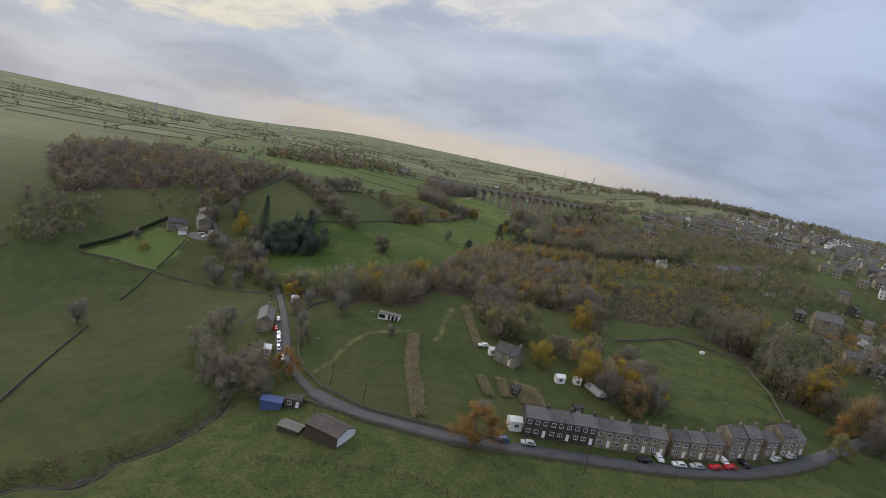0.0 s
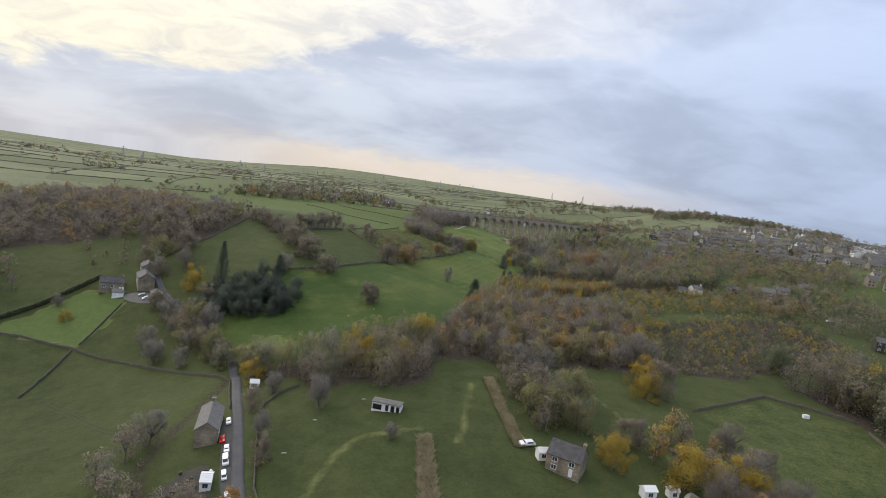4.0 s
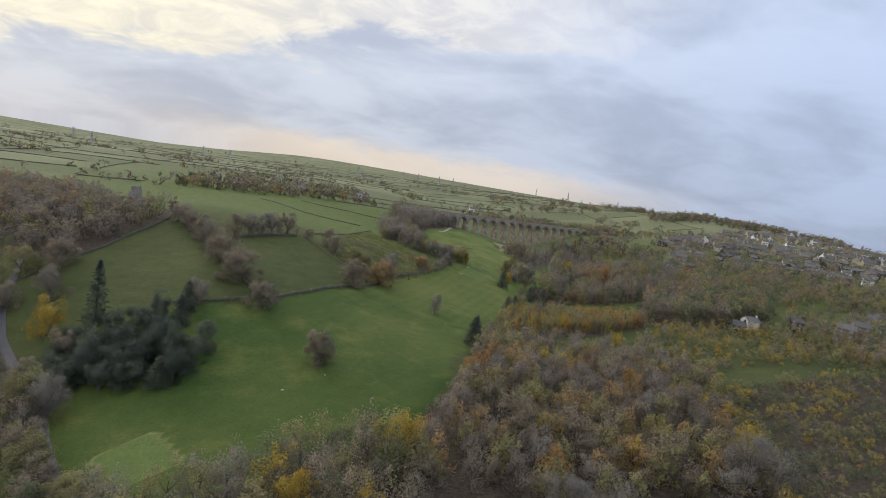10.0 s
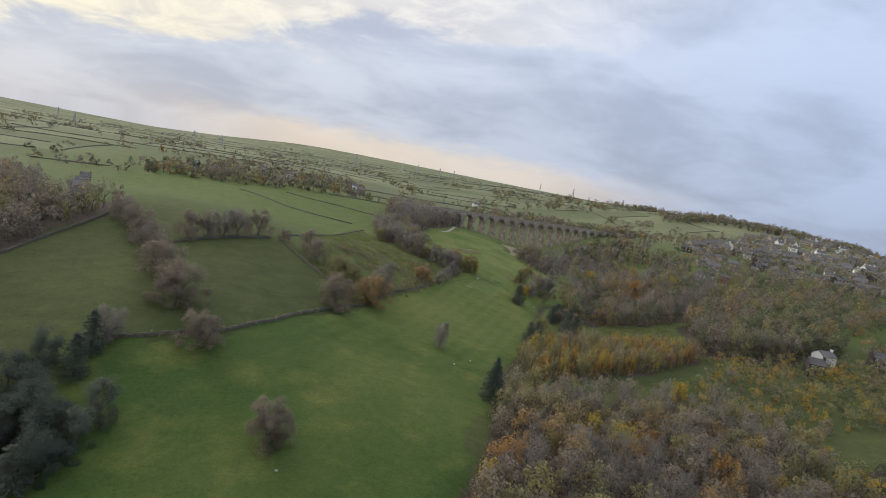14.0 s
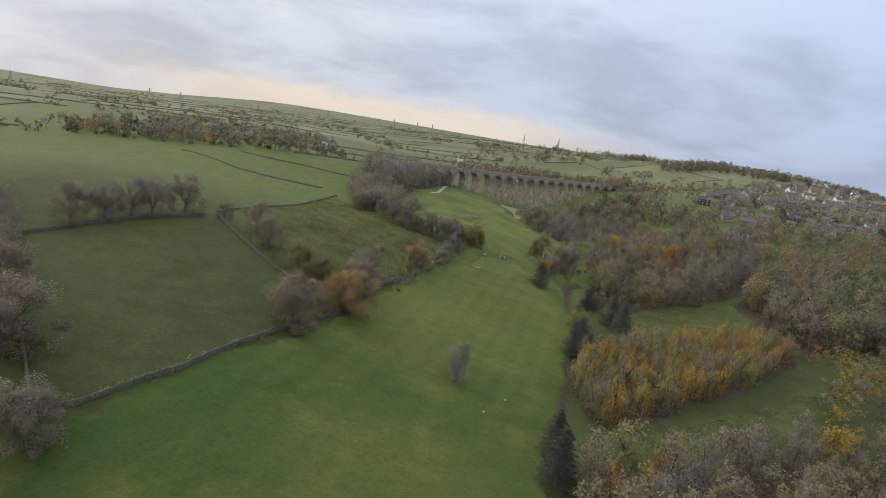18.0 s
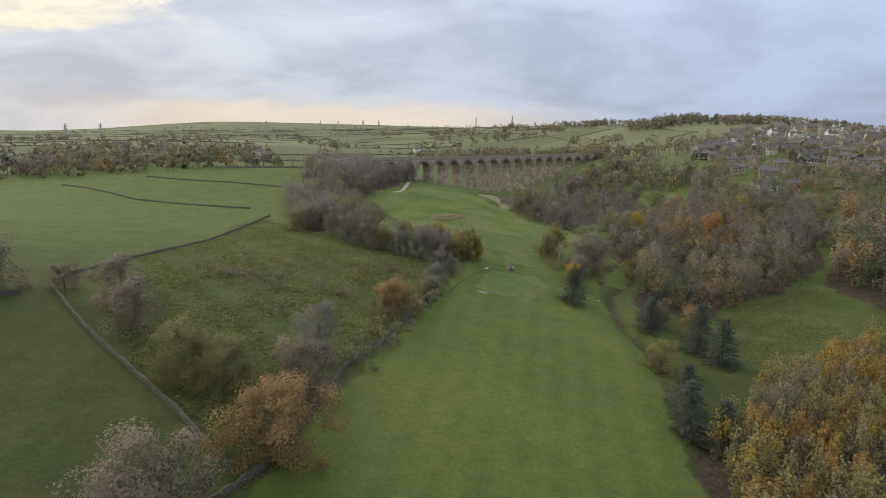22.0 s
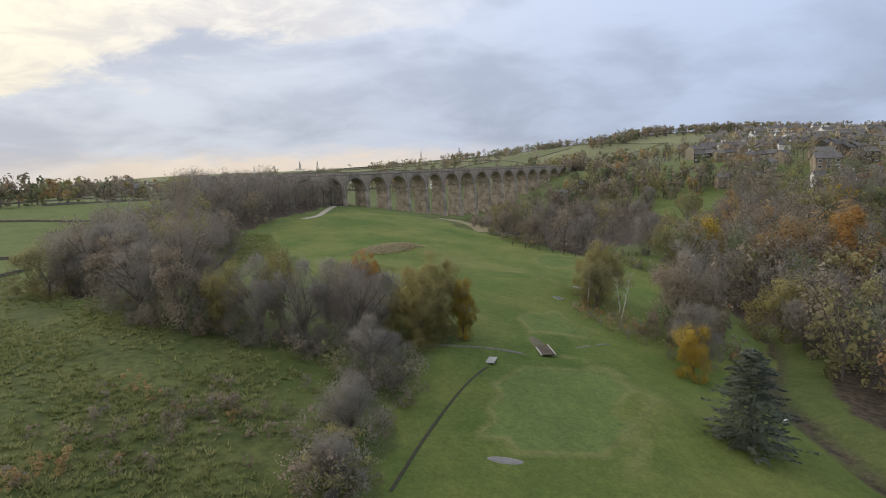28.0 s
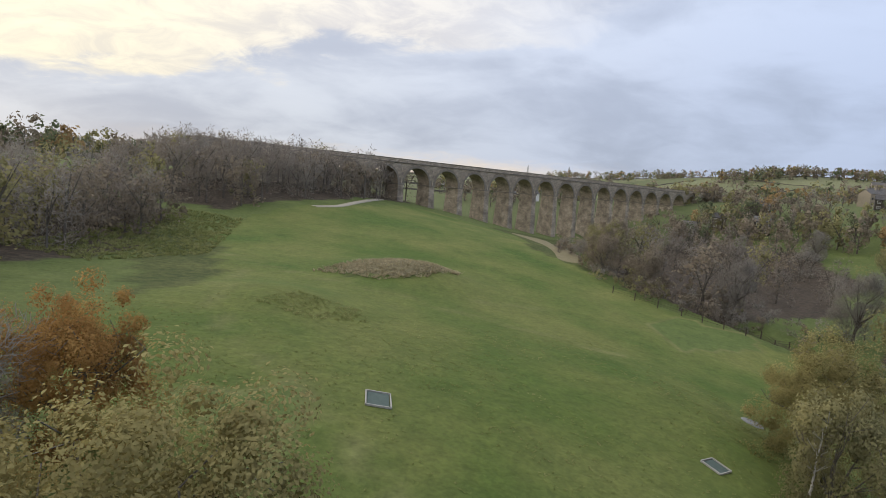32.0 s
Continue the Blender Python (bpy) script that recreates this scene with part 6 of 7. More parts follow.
for k, x, y, a in PARKED:
    up = Vector((gz(x - 0.8, y) - gz(x + 0.8, y), gz(x, y - 0.8) - gz(x, y + 0.8), 1.6)).normalized()
    fwd = Vector((math.cos(radians(a)), math.sin(radians(a)), 0))
    side = up.cross(fwd).normalized()
    fwd = side.cross(up)
    m = Matrix.Translation((x, y, gz(x, y) + 0.12)) @ Matrix((fwd, side, up)).transposed().to_4x4() @ Matrix.Scale(0.8 if x < -40 else 1.0, 4)
    if k in used:
        copy_thing(CARS[k], m)
    else:
        CARS[k].matrix_basis = m
        used.add(k)


# ---- the village and the far hills ----
VILLAGE_KINDS = []
for n_, (w, d, e, r, wl, lab) in enumerate(((5.6, 6.6, 5.0, 2.0, GRITSTONE, "buff stone village house with a slate roof"), (6.4, 6.8, 5.2, 2.1, DARKSTONE, "sooty stone village house with a slate roof"),
                                            (7.5, 6.6, 4.4, 2.0, RENDER, "white rendered village house with a slate roof"), (8.5, 7.5, 7.2, 2.4, GRITSTONE, "tall buff stone house of three floors"), (5.2, 6.6, 5.0, 2.0, GRITSTONE, "small buff stone terraced village house"))):
    VILLAGE_KINDS.append(house("village_house", w, d, e, r, wl, SLATE, lab, 2 if w < 9 else 3, 2 if e < 7 else 3, False, True, False, False, group="village houses"))
VILLAGE = [(236, 650), (262, 742), (330, 748), (420, 700), (430, 600), (360, 520), (300, 570)]
USED = set()


def set_house(k, x, y, turn):
    m = pose(x, y, gz(x, y) + 0.1, 0, 0, turn)
    if k in USED:
        copy_thing(VILLAGE_KINDS[k], m)
    else:
        VILLAGE_KINDS[k].matrix_basis = m
        USED.add(k)


rng_v = np.random.default_rng(41)
widths = (5.6, 6.4, 7.5, 8.5, 5.2)
made_at = []
for gy in np.arange(470, 850, 15.0):
    for gx in np.arange(190, 510, 25.0):
        x, y = gx + rng_v.uniform(-7, 7), gy + rng_v.uniform(-4, 4)
        if not inside(np.array([x]), np.array([y]), VILLAGE)[0] or rng_v.random() < 0.28:
            continue
        turn = rng_v.choice((-28, -22, 62, -35, 10)) + rng_v.uniform(-5, 5)
        k = int(rng_v.choice((0, 0, 1, 1, 2, 3, 4, 4)))
        run = int(rng_v.integers(1, 4)) if k in (0, 1, 4) else 1
        c, s = math.cos(radians(turn)), math.sin(radians(turn))
        for i in range(run):
            u = (i - (run - 1) / 2) * (widths[k] + (0.05 if run > 1 else 0))
            set_house(k, x + u * c, y + u * s, turn)
        made_at.append((x, y))
for x, y, turn, k in ((207, 394, -20, 1), (222, 376, -30, 3), (236, 384, -20, 3), (250, 378, 60, 0), (163, 373, -15, 1), (180, 392, 10, 2), (262, 400, -30, 0), (270, 420, -30, 4), (276, 423, -30, 4), (250, 284, -20, 3), (262, 290, -20, 3),
                      (240, 290, -18, 1), (266, 262, -30, 2), (276, 256, -30, 2), (222, 204, -20, 3), (232, 200, -20, 1), (222, 228, 20, 1), (240, 222, -24, 0), (252, 236, -24, 4), (292, 300, -30, 0), (300, 330, 30, 1), (310, 360, -30, 3),
                      (150, 700, -35, 0), (176, 690, -30, 1), (166, 706, -30, 0), (190, 716, 20, 1), (206, 640, -20, 0), (212, 625, -20, 0),
                      (-219, 640, 20, 0), (-210, 700, 30, 2), (-196, 720, 20, 0), (-183, 760, 0, 1), (-160, 780, 10, 2), (-140, 800, 15, 0), (-120, 770, -10, 0), (-91, 800, 10, 2), (-150, 700, 15, 0), (-140, 704, 15, 0), (-78, 740, 20, 1),
                      (-181, 430, 40, 0), (-190, 450, 30, 0), (-205, 480, 30, 0), (-230, 700, 0, 1), (60, 980, 10, 2), (120, 960, 0, 0), (100, 800, 20, 2), (112, 806, 20, 0), (85, 790, 20, 0)):
    set_house(k, x, y, turn)
place(house("mill", 10, 8.5, 10, 2.6, GRITSTONE, SLATE, "tall buff stone mill of four floors above the valley", 3, 4, False, True, True, False, "mill"), 229, 604, -32)
place(house("white_terrace", 15, 6.5, 5.2, 1.8, RENDER, SLATE, "white terrace of houses with dark roofs below the mill", 5, 2, False, True, True, False), 218, 590, -30)
place(house("brick_house", 7, 6.5, 5.4, 1.9, material("red_brick", ((0.22, 0.10, 0.07), (0.32, 0.16, 0.11)), 0.6), SLATE, "red brick house with white windows beside a terrace", 3, 2, False, True, True, False), 229, 583, -30)
place(house("villa", 15, 11, 8.5, 4, GRITSTONE, SLATE, "large gabled stone villa at the edge of the village", 4, 3, False, True, True, False), 247, 272, -22)


def far_town():
    """Rows of small houses up the far ridge, too many to count, as one object."""
    rng = np.random.default_rng(77)
    stone = [material("far_stone_%s" % n, ((a * 0.8, a * 0.72, a * 0.58), (a, a * 0.88, a * 0.72)), 3.0, rough=0.9) for n, a in (("pale", 0.44), ("buff", 0.33), ("sooty", 0.18))] + [RENDER]
    mats = stone + [SLATE, GLASS]
    V, F, M = [], [], []

    def quad(pts, m, q):
        b = len(V)
        for p in pts:
            V.append(q @ Vector(p))
        F.append(tuple(range(b, b + 4)))
        M.append(m)

    for gy in np.arange(330, 1080, 16.0):
        for gx in np.arange(255, 900, 20.0):
            x, y = gx + rng.uniform(-10, 10), gy + rng.uniform(-7, 7)
            if inside(np.array([x]), np.array([y]), VILLAGE)[0] or not inside(np.array([x]), np.array([y]), TOWN)[0] or rng.random() < 0.3:
                continue
            q = pose(x, y, gz(x, y) - 0.2, 0, 0, rng.choice((-26, -20, 64, -34, 12)) + rng.uniform(-16, 16))
            w, d, e, r = rng.uniform(6, 14), rng.uniform(6.5, 9), rng.uniform(4.5, 7.5), rng.uniform(2.0, 3.2)
            m, a, b = int(rng.choice((0, 0, 1, 1, 1, 2, 3))), w / 2, d / 2
            for s in (-1, 1):
                quad(((-a * s, -b * s, -2), (a * s, -b * s, -2), (a * s, -b * s, e), (-a * s, -b * s, e)), m, q)
                quad(((s * a, -b, -2), (s * a, b, -2), (s * a, b, e), (s * a, -b, e)), m, q)
                quad(((s * a, -b, e), (s * a, b, e), (s * a, 0, e + r), (s * a, 0, e + r)), m, q)
                quad(((-a - 0.3, s * (b + 0.3), e - 0.2), (a + 0.3, s * (b + 0.3), e - 0.2), (a + 0.3, 0, e + r), (-a - 0.3, 0, e + r)), 4, q)
                for i in range(int(w / 2.6)):
                    u = -a + 1.4 + i * 2.6
                    for z in (1.0, 3.7):
                        quad(((u - 0.5, s * (b + 0.03), z), (u + 0.5, s * (b + 0.03), z), (u + 0.5, s * (b + 0.03), z + 1.3), (u - 0.5, s * (b + 0.03), z + 1.3)), 5, q)
            for u in np.arange(-a + 0.8, a, 5.5):
                for s in (-1, 1):
                    quad(((u - 0.4, s * 0.45, e + r - 0.8), (u + 0.4, s * 0.45, e + r - 0.8), (u + 0.4, s * 0.45, e + r + 1.2), (u - 0.4, s * 0.45, e + r + 1.2)), m, q)
                    quad(((u + s * 0.4, -0.45, e + r - 0.8), (u + s * 0.4, 0.45, e + r - 0.8), (u + s * 0.4, 0.45, e + r + 1.2), (u + s * 0.4, -0.45, e + r + 1.2)), m, q)
                quad(((u - 0.4, -0.45, e + r + 1.2), (u + 0.4, -0.45, e + r + 1.2), (u + 0.4, 0.45, e + r + 1.2), (u - 0.4, 0.45, e + r + 1.2)), m, q)
    tagged(new("far_houses", mesh_of("far_houses", V, F, mats, M)), "rows of stone and white houses with slate roofs up the far ridge", "houses", kind="stuff")


TOWN = [(372, 520), (330, 410), (336, 330), (460, 350), (640, 470), (900, 700), (860, 960), (640, 1010), (470, 990), (360, 860), (262, 750), (330, 748), (420, 700), (430, 600)]
far_town()


def far_trees(name, n, box_, label, tints, size, seed, clump=55.0, thresh=0.1, avoid=()):
    rng = np.random.default_rng(seed)
    x, y = rng.uniform(box_[0], box_[1], n * 6), rng.uniform(box_[2], box_[3], n * 6)
    v = np.sin(x / clump + 1.1 * np.sin(y / (clump * 1.7))) * np.sin(y / (clump * 0.8) + 1.3 * np.sin(x / (clump * 1.3)))
    fu, fv = field_uv(x, y)
    hedge = (np.abs(fu - np.round(fu)) < 0.035) | (np.abs(fv - np.round(fv)) < 0.05)
    ok = (v > 0.62 + thresh) | (hedge & (rng.random(len(x)) < 0.32))
    for poly in avoid:
        ok &= ~inside(x, y, poly)
    ok &= ~((x > -45) & (x < 130) & (y < 770))
    x, y = x[ok][:n], y[ok][:n]
    scatter(name, x, y, tints, size, label, "broad", 84, rng, 0.7)


AUTUMN = {"purple": 1.2, "brown": 3.6, "olive": 1.8, "green": 1.4, "russet": 0.6}
far_trees("hill_trees", 620, (-900, 250, 580, 1500), "scattered brown trees along the far field walls", AUTUMN, (4.5, 8.5), 51, avoid=([(-160, 480), (-35, 480), (-35, 560), (-160, 560)],))
far_trees("ridge_trees", 900, (120, 900, 700, 1500), "brown trees on the village ridge", AUTUMN, (7, 12), 52, 40, -0.25)
far_trees("skyline_trees", 260, (-1200, 1300, 1400, 2600), "thin scatter of trees towards the skyline", AUTUMN, (6, 9), 53, 90, 0.15)
wood("village_trees", VILLAGE, 9, AUTUMN, (5, 9.5), "garden trees among the village houses", shape="broad", quads=150, seed=54, keep=0.7, leaf=0.36)
wood("town_trees", TOWN, 17, AUTUMN, (3.5, 7.5), "trees among the houses on the far ridge", shape="broad", quads=90, seed=64, keep=0.6, leaf=0.5)
wood("village_edge_wood", [(205, 530), (240, 450), (330, 440), (365, 515), (300, 565), (240, 640), (232, 580)], 8.5, AUTUMN, (7, 12), "dark trees at the edge of the village", shape="broad", quads=330, seed=55, keep=0.85, leaf=0.36)
wood("roadside_trees", [(196, 330), (250, 300), (300, 350), (300, 440), (232, 430), (190, 385)], 9, AUTUMN, (6, 11), "mixed trees round the village houses", shape="broad", quads=300, seed=56, keep=0.75, leaf=0.33)
wood("east_gardens", [(186, 196), (230, 172), (330, 250), (330, 330), (262, 300), (230, 262)], 9, {**AUTUMN, "orange": 0.8, "yellow": 0.5}, (6, 11), "mixed trees round the village houses", shape="broad", quads=340, seed=57, keep=0.8, leaf=0.33)
wood("slope_trees", [(120, 690), (180, 640), (205, 600), (230, 640), (215, 690), (180, 725)], 9, AUTUMN, (9, 14), "brown trees on the far bank", quads=260, seed=58, keep=0.8, leaf=0.45)
wood("behind_viaduct_wood", [(60, 760), (130, 770), (230, 820), (250, 900), (120, 900), (30, 840)], 11, AUTUMN, (8, 12), "brown wood behind the viaduct", quads=110, seed=59, keep=0.7, leaf=0.6)
wood("ridge_wood", [(380, 1080), (470, 1060), (600, 960), (700, 900), (720, 940), (600, 1040), (470, 1130), (390, 1150)], 11, AUTUMN, (9, 13), "line of trees along the village ridge", quads=70, seed=60, leaf=0.9)
wood("knoll_wood", [(440, 1390), (470, 1390), (490, 1420), (440, 1430)], 8, {"green": 1, "brown": 1}, (10, 14), "clump of trees on the far knoll", quads=90, seed=61, leaf=0.9)
wood("hamlet_screen", [(-240, 600), (-120, 650), (-60, 680), (-62, 700), (-130, 690), (-246, 640)], 9, AUTUMN, (8, 12), "trees below a hamlet on the hill", shape="broad", quads=200, seed=65, leaf=0.6, keep=0.75)
wood("hamlet_trees", [(-240, 620), (-80, 780), (-70, 830), (-200, 860), (-260, 700)], 15, AUTUMN, (8, 12), "trees round a hamlet on the hill", shape="broad", quads=150, seed=62, leaf=0.7, keep=0.6)


# pylons along the skyline
STEEL = material("galvanised_steel", ((0.34, 0.35, 0.36), (0.46, 0.47, 0.48)), 2.0, rough=0.5, metal=0.6)


def beam(bm, a, b, t):
    a, b = Vector(a), Vector(b)
    box(bm, 0, 0, 0, t, t, (b - a).length, Matrix.Translation((a + b) / 2) @ (b - a).to_track_quat("Z", "X").to_matrix().to_4x4())


def pylon():
    top = tagged(new("pylon"), "grey steel lattice electricity pylon on the skyline", "pylon", "pylons on the skyline")
    h = 28.0

    def half(z):
        return 3.4 * (1 - z / h) ** 1.3 + 0.35

    levels = [0, 5, 9.5, 13, 16, 19, 22, 25, h]
    corners = ((-1, -1), (1, -1), (1, 1), (-1, 1))
    for sx, sy in corners:
        bm = bmesh.new()
        rings = [[bm.verts.new((sx * half(z) + dx * 0.21, sy * half(z) + dy * 0.21, z)) for dx, dy in corners] for z in levels]
        for lo, hi in zip(rings, rings[1:]):
            for i in range(4):
                bm.faces.new((lo[i], lo[(i + 1) % 4], hi[(i + 1) % 4], hi[i]))
        bm.faces.new(rings[-1])
        part("leg", bm, STEEL, top)
    bm = bmesh.new()
    for a, b in zip(levels, levels[1:]):
        for (x0, y0), (x1, y1) in zip(corners, corners[1:] + corners[:1]):
            beam(bm, (x0 * half(a), y0 * half(a), a), (x1 * half(b), y1 * half(b), b), 0.26)
            beam(bm, (x1 * half(a), y1 * half(a), a), (x0 * half(b), y0 * half(b), b), 0.26)
    part("bracing", bm, STEEL, top)
    for z, l in ((16, 5), (20.5, 6), (25, 4.2)):
        bm = bmesh.new()
        for s in (-1, 1):
            beam(bm, (0, 0.3, z), (s * l, 0, z + 0.2), 0.34)
            beam(bm, (0, 0, z + 2), (s * l, 0, z + 0.2), 0.26)
        arm = part("cross_arm", bm, STEEL, top)
        for s in (-1, 1):
            bm = bmesh.new()
            bmesh.ops.create_cone(bm, segments=6, radius1=0.18, radius2=0.18, depth=2, cap_ends=True, matrix=Matrix.Translation((s * l, 0, z - 0.9)))
            part("insulator", bm, VTRIM, arm)
    return top


PYLON = pylon()
for i, (x, y) in enumerate(((-950, 1650), (-640, 1720), (-560, 1700), (-235, 1900), (15, 1950), (60, 1990), (300, 1800), (390, 1780), (-760, 1400), (640, 2100), (-110, 2150), (-60, 2300))):
    m = pose(x, y, gz(x, y) - 0.3, 0, 0, 40 + 7 * i)
    if i:
        copy_thing(PYLON, m)
    else:
        PYLON.matrix_basis = m


# ---- golf course and field details ----
SAND = material("bunker_sand", ((0.42, 0.40, 0.37), (0.55, 0.53, 0.49)), 0.8, bump=0.02)
PUDDLE = material("wet_sand", ((0.11, 0.105, 0.10), (0.19, 0.185, 0.18)), 1.5, rough=0.35)


def patch(name, poly, mat, label, lift=0.06, category="bunker", step=0.8):
    """A thin sheet draped on the ground inside a rounded outline."""
    p = np.array(poly, float)
    for _ in range(3):
        q = np.roll(p, -1, 0)
        p = np.stack([0.75 * p + 0.25 * q, 0.25 * p + 0.75 * q], 1).reshape(-1, 2)
    c = p.mean(0)
    n = len(p)
    V, rings = [(*c, gz(*c) + lift)], 4
    for r in range(1, rings + 1):
        q = c + (p - c) * r / rings
        z = land_cut(q[:, 0], q[:, 1]) + (lift if r < rings else -0.05)
        V += np.c_[q, z].tolist()
    bm = bmesh.new()
    vs = [bm.verts.new(v) for v in V]
    for i in range(n):
        j = (i + 1) % n
        bm.faces.new((vs[0], vs[1 + i], vs[1 + j]))
        for r in range(rings - 1):
            a = 1 + r * n
            bm.faces.new((vs[a + i], vs[a + n + i], vs[a + n + j], vs[a + j]))
    bmesh.ops.recalc_face_normals(bm, faces=bm.faces)
    if bm.faces[0].normal.z < 0:
        bmesh.ops.reverse_faces(bm, faces=bm.faces[:])
    ob = part(name, bm, mat, None, smooth=True)
    return tagged(ob, label, category, kind="structure")


LAY_BY = material("lay_by_asphalt", ((0.055, 0.054, 0.053), (0.10, 0.098, 0.095)), 1.2, bump=0.02)
RUT = material("rut_earth", ((0.03, 0.03, 0.02), (0.055, 0.055, 0.035)), 0.6, bump=0.05)
patch("farmyard", [(-159, 264), (-150, 267), (-141, 263), (-136, 255), (-146, 255), (-157, 259)], material("yard_concrete", ((0.10, 0.098, 0.094), (0.17, 0.166, 0.16)), 1.5, bump=0.02), "grey concrete farmyard", 0.08, "yard")
patch("lay_by", [(-59.5, 145), (-56, 146), (-52, 134), (-47, 119.5), (-42, 106), (-39, 101), (-42, 101), (-46, 107), (-50, 117), (-54, 128), (-58, 138)], LAY_BY, "worn grey asphalt strip beside the lane", 0.09, "lay-by")
patch("allotment_yard", [(-63, 104), (-60, 116), (-54, 121), (-50, 115), (-46.5, 105), (-47, 99), (-56, 98)], material("yard_earth", ((0.03, 0.029, 0.024), (0.075, 0.068, 0.055)), 0.8, bump=0.08, fine=0.3), "dark trodden yard full of scrap", 0.07, "yard")
for off in (-0.7, 0.7):
    road("wheel_rut", [(-136 + off * 0.55, 175 + off), (-117 + off * 0.55, 162 + off), (-99 + off * 0.6, 147 + off), (-79 + off * 0.6, 134 + off)], 0.4, "narrow dark wheel rut across a pasture", RUT, 0.03)
rng_y = np.random.default_rng(77)
for n_ in range(16):
    bm = bmesh.new()
    w, d, h = rng_y.uniform(0.6, 1.8), rng_y.uniform(0.5, 1.2), rng_y.uniform(0.3, 0.9)
    box(bm, 0, 0, h / 2, w, d, h)
    bmesh.ops.bevel(bm, geom=bm.edges[:], offset=0.06, segments=1, affect="EDGES")
    x, y = rng_y.uniform(-61, -50), rng_y.uniform(101, 118)
    crate = part("scrap_crate", bm, (TIMBER, TIN, RENDER, TIMBER)[n_ % 4], None)
    tagged(crate, ("dark weathered timber crate in the yard", "rusty grey sheet metal box in the yard", "pale plastic tub in the yard", "dark weathered timber crate in the yard")[n_ % 4], "crate", "scrap in the allotment yard")
    crate.matrix_basis = pose(x, y, gz(x, y) + 0.04, 0, 0, rng_y.uniform(0, 180))
patch("bunker", [(17.3, 436.4), (18.2, 435.5), (20.2, 435.2), (21.2, 435.8), (20.2, 436.3), (18.4, 436.7)], PUDDLE, "shallow grey sand bunker before the putting green")
patch("worn_ground", [(32.6, 463.6), (33.6, 466.8), (34.6, 466.0), (35.4, 460.4), (34.6, 459.4), (33.6, 460)], material("worn_earth", ((0.075, 0.07, 0.045), (0.13, 0.12, 0.08)), 1.0, bump=0.03), "worn bare earth at the ends of a footbridge", category="bare earth")
STONES = material("wet_stones", ((0.06, 0.064, 0.045), (0.17, 0.168, 0.14)), 0.5, bump=0.08, fine=0.25)
road("drain_line", [(9, 432), (14, 441), (19, 449), (24, 455)], 0.28, "narrow dark drain cut across the green", material("drain_earth", ((0.025, 0.026, 0.018), (0.05, 0.05, 0.034)), 0.6, bump=0.05), 0.03)
road("stony_ditch", [(17, 459), (22, 460.5), (27, 460.5), (31, 460)], 0.55, "stony bed of a shallow ditch", STONES, 0.04)
road("stony_ditch", [(38, 463), (42, 465.5), (47, 467.5)], 0.55, "stony bed of a shallow ditch", STONES, 0.04)
patch("bare_scar", [(56, 560), (60, 580), (62, 604), (56, 632), (66, 650), (80, 668), (72, 630), (70, 596), (66, 566)], material("dead_grass", ((0.13, 0.115, 0.065), (0.22, 0.19, 0.11)), 1.5, bump=0.05, fine=0.3), "bank of dead pale grass above the stream", 0.05, "grass bank")
patch("bramble_mound", [(15, 527), (20, 533.5), (27, 537.5), (34, 540.5), (33, 536), (29, 529), (24, 525)], material("bramble", ((0.09, 0.085, 0.045), (0.18, 0.155, 0.09)), 0.8, bump=0.1, fine=0.3), "mound of dead bramble and rough grass", 0.1, "mound")


PALE = material("weathered_board", ((0.26, 0.26, 0.245), (0.36, 0.36, 0.345)), 0.4)


def tee_mat(x, y, turn, w=2.1, d=1.6):
    top = tagged(new("tee_mat"), "green artificial golf tee mat in a pale frame", "golf mat", "golf tee mats")
    bm = bmesh.new()
    box(bm, 0, 0, 0.03, w - 0.2, d - 0.2, 0.06)
    part("mat", bm, material("turf_mat", ((0.05, 0.075, 0.07), (0.09, 0.12, 0.11)), 0.4), top)
    for cx, cy, sx, sy in ((0, d / 2, w, 0.09), (0, -d / 2, w, 0.09), (w / 2, 0, 0.09, d - 0.09), (-w / 2, 0, 0.09, d - 0.09)):
        bm = bmesh.new()
        box(bm, cx, cy, 0.06, sx, sy, 0.14)
        bmesh.ops.bevel(bm, geom=bm.edges[:], offset=0.015, segments=1, affect="EDGES")
        part("frame_rail", bm, PALE, top)
    sx, sy = (gz(x + 0.7, y) - gz(x - 0.7, y)) / 1.4, (gz(x, y + 0.7) - gz(x, y - 0.7)) / 1.4
    top.matrix_basis = Matrix.Translation((x, y, gz(x, y) + 0.02)) @ Vector((-sx, -sy, 1)).to_track_quat("Z", "Y").to_matrix().to_4x4() @ pose(0, 0, 0, 0, 0, turn)


tee_mat(24.8, 487, 20)
tee_mat(48.4, 488.6, 65, 1.5, 1.5)
patch("small_bunker", [(56.2, 499.2), (57.4, 500.4), (58.9, 499.8), (58.6, 498.4), (57.2, 498)], PUDDLE, "small dark wet bunker beside a bush")


def footbridge(x, y, turn, l, w, label, board=None):
    top = tagged(new("footbridge"), label, "footbridge")
    k = int(l / 0.32)
    for i in range(k):
        bm = bmesh.new()
        box(bm, -l / 2 + l * (i + 0.5) / k, 0, 0.16 + 0.01 * (i % 3), l / k - 0.03, w, 0.07)
        part("plank", bm, board or TIMBER, top)
    for s in (-1, 1):
        bm = bmesh.new()
        box(bm, 0, s * (w / 2 + 0.03), 0.17, l, 0.16, 0.18)
        bmesh.ops.bevel(bm, geom=bm.edges[:], offset=0.02, segments=1, affect="EDGES")
        part("kerb_rail", bm, PALE, top, "pale weathered edge board")
    top.matrix_basis = pose(x, y, land(x, y) - 0.1, 0, 0, turn)


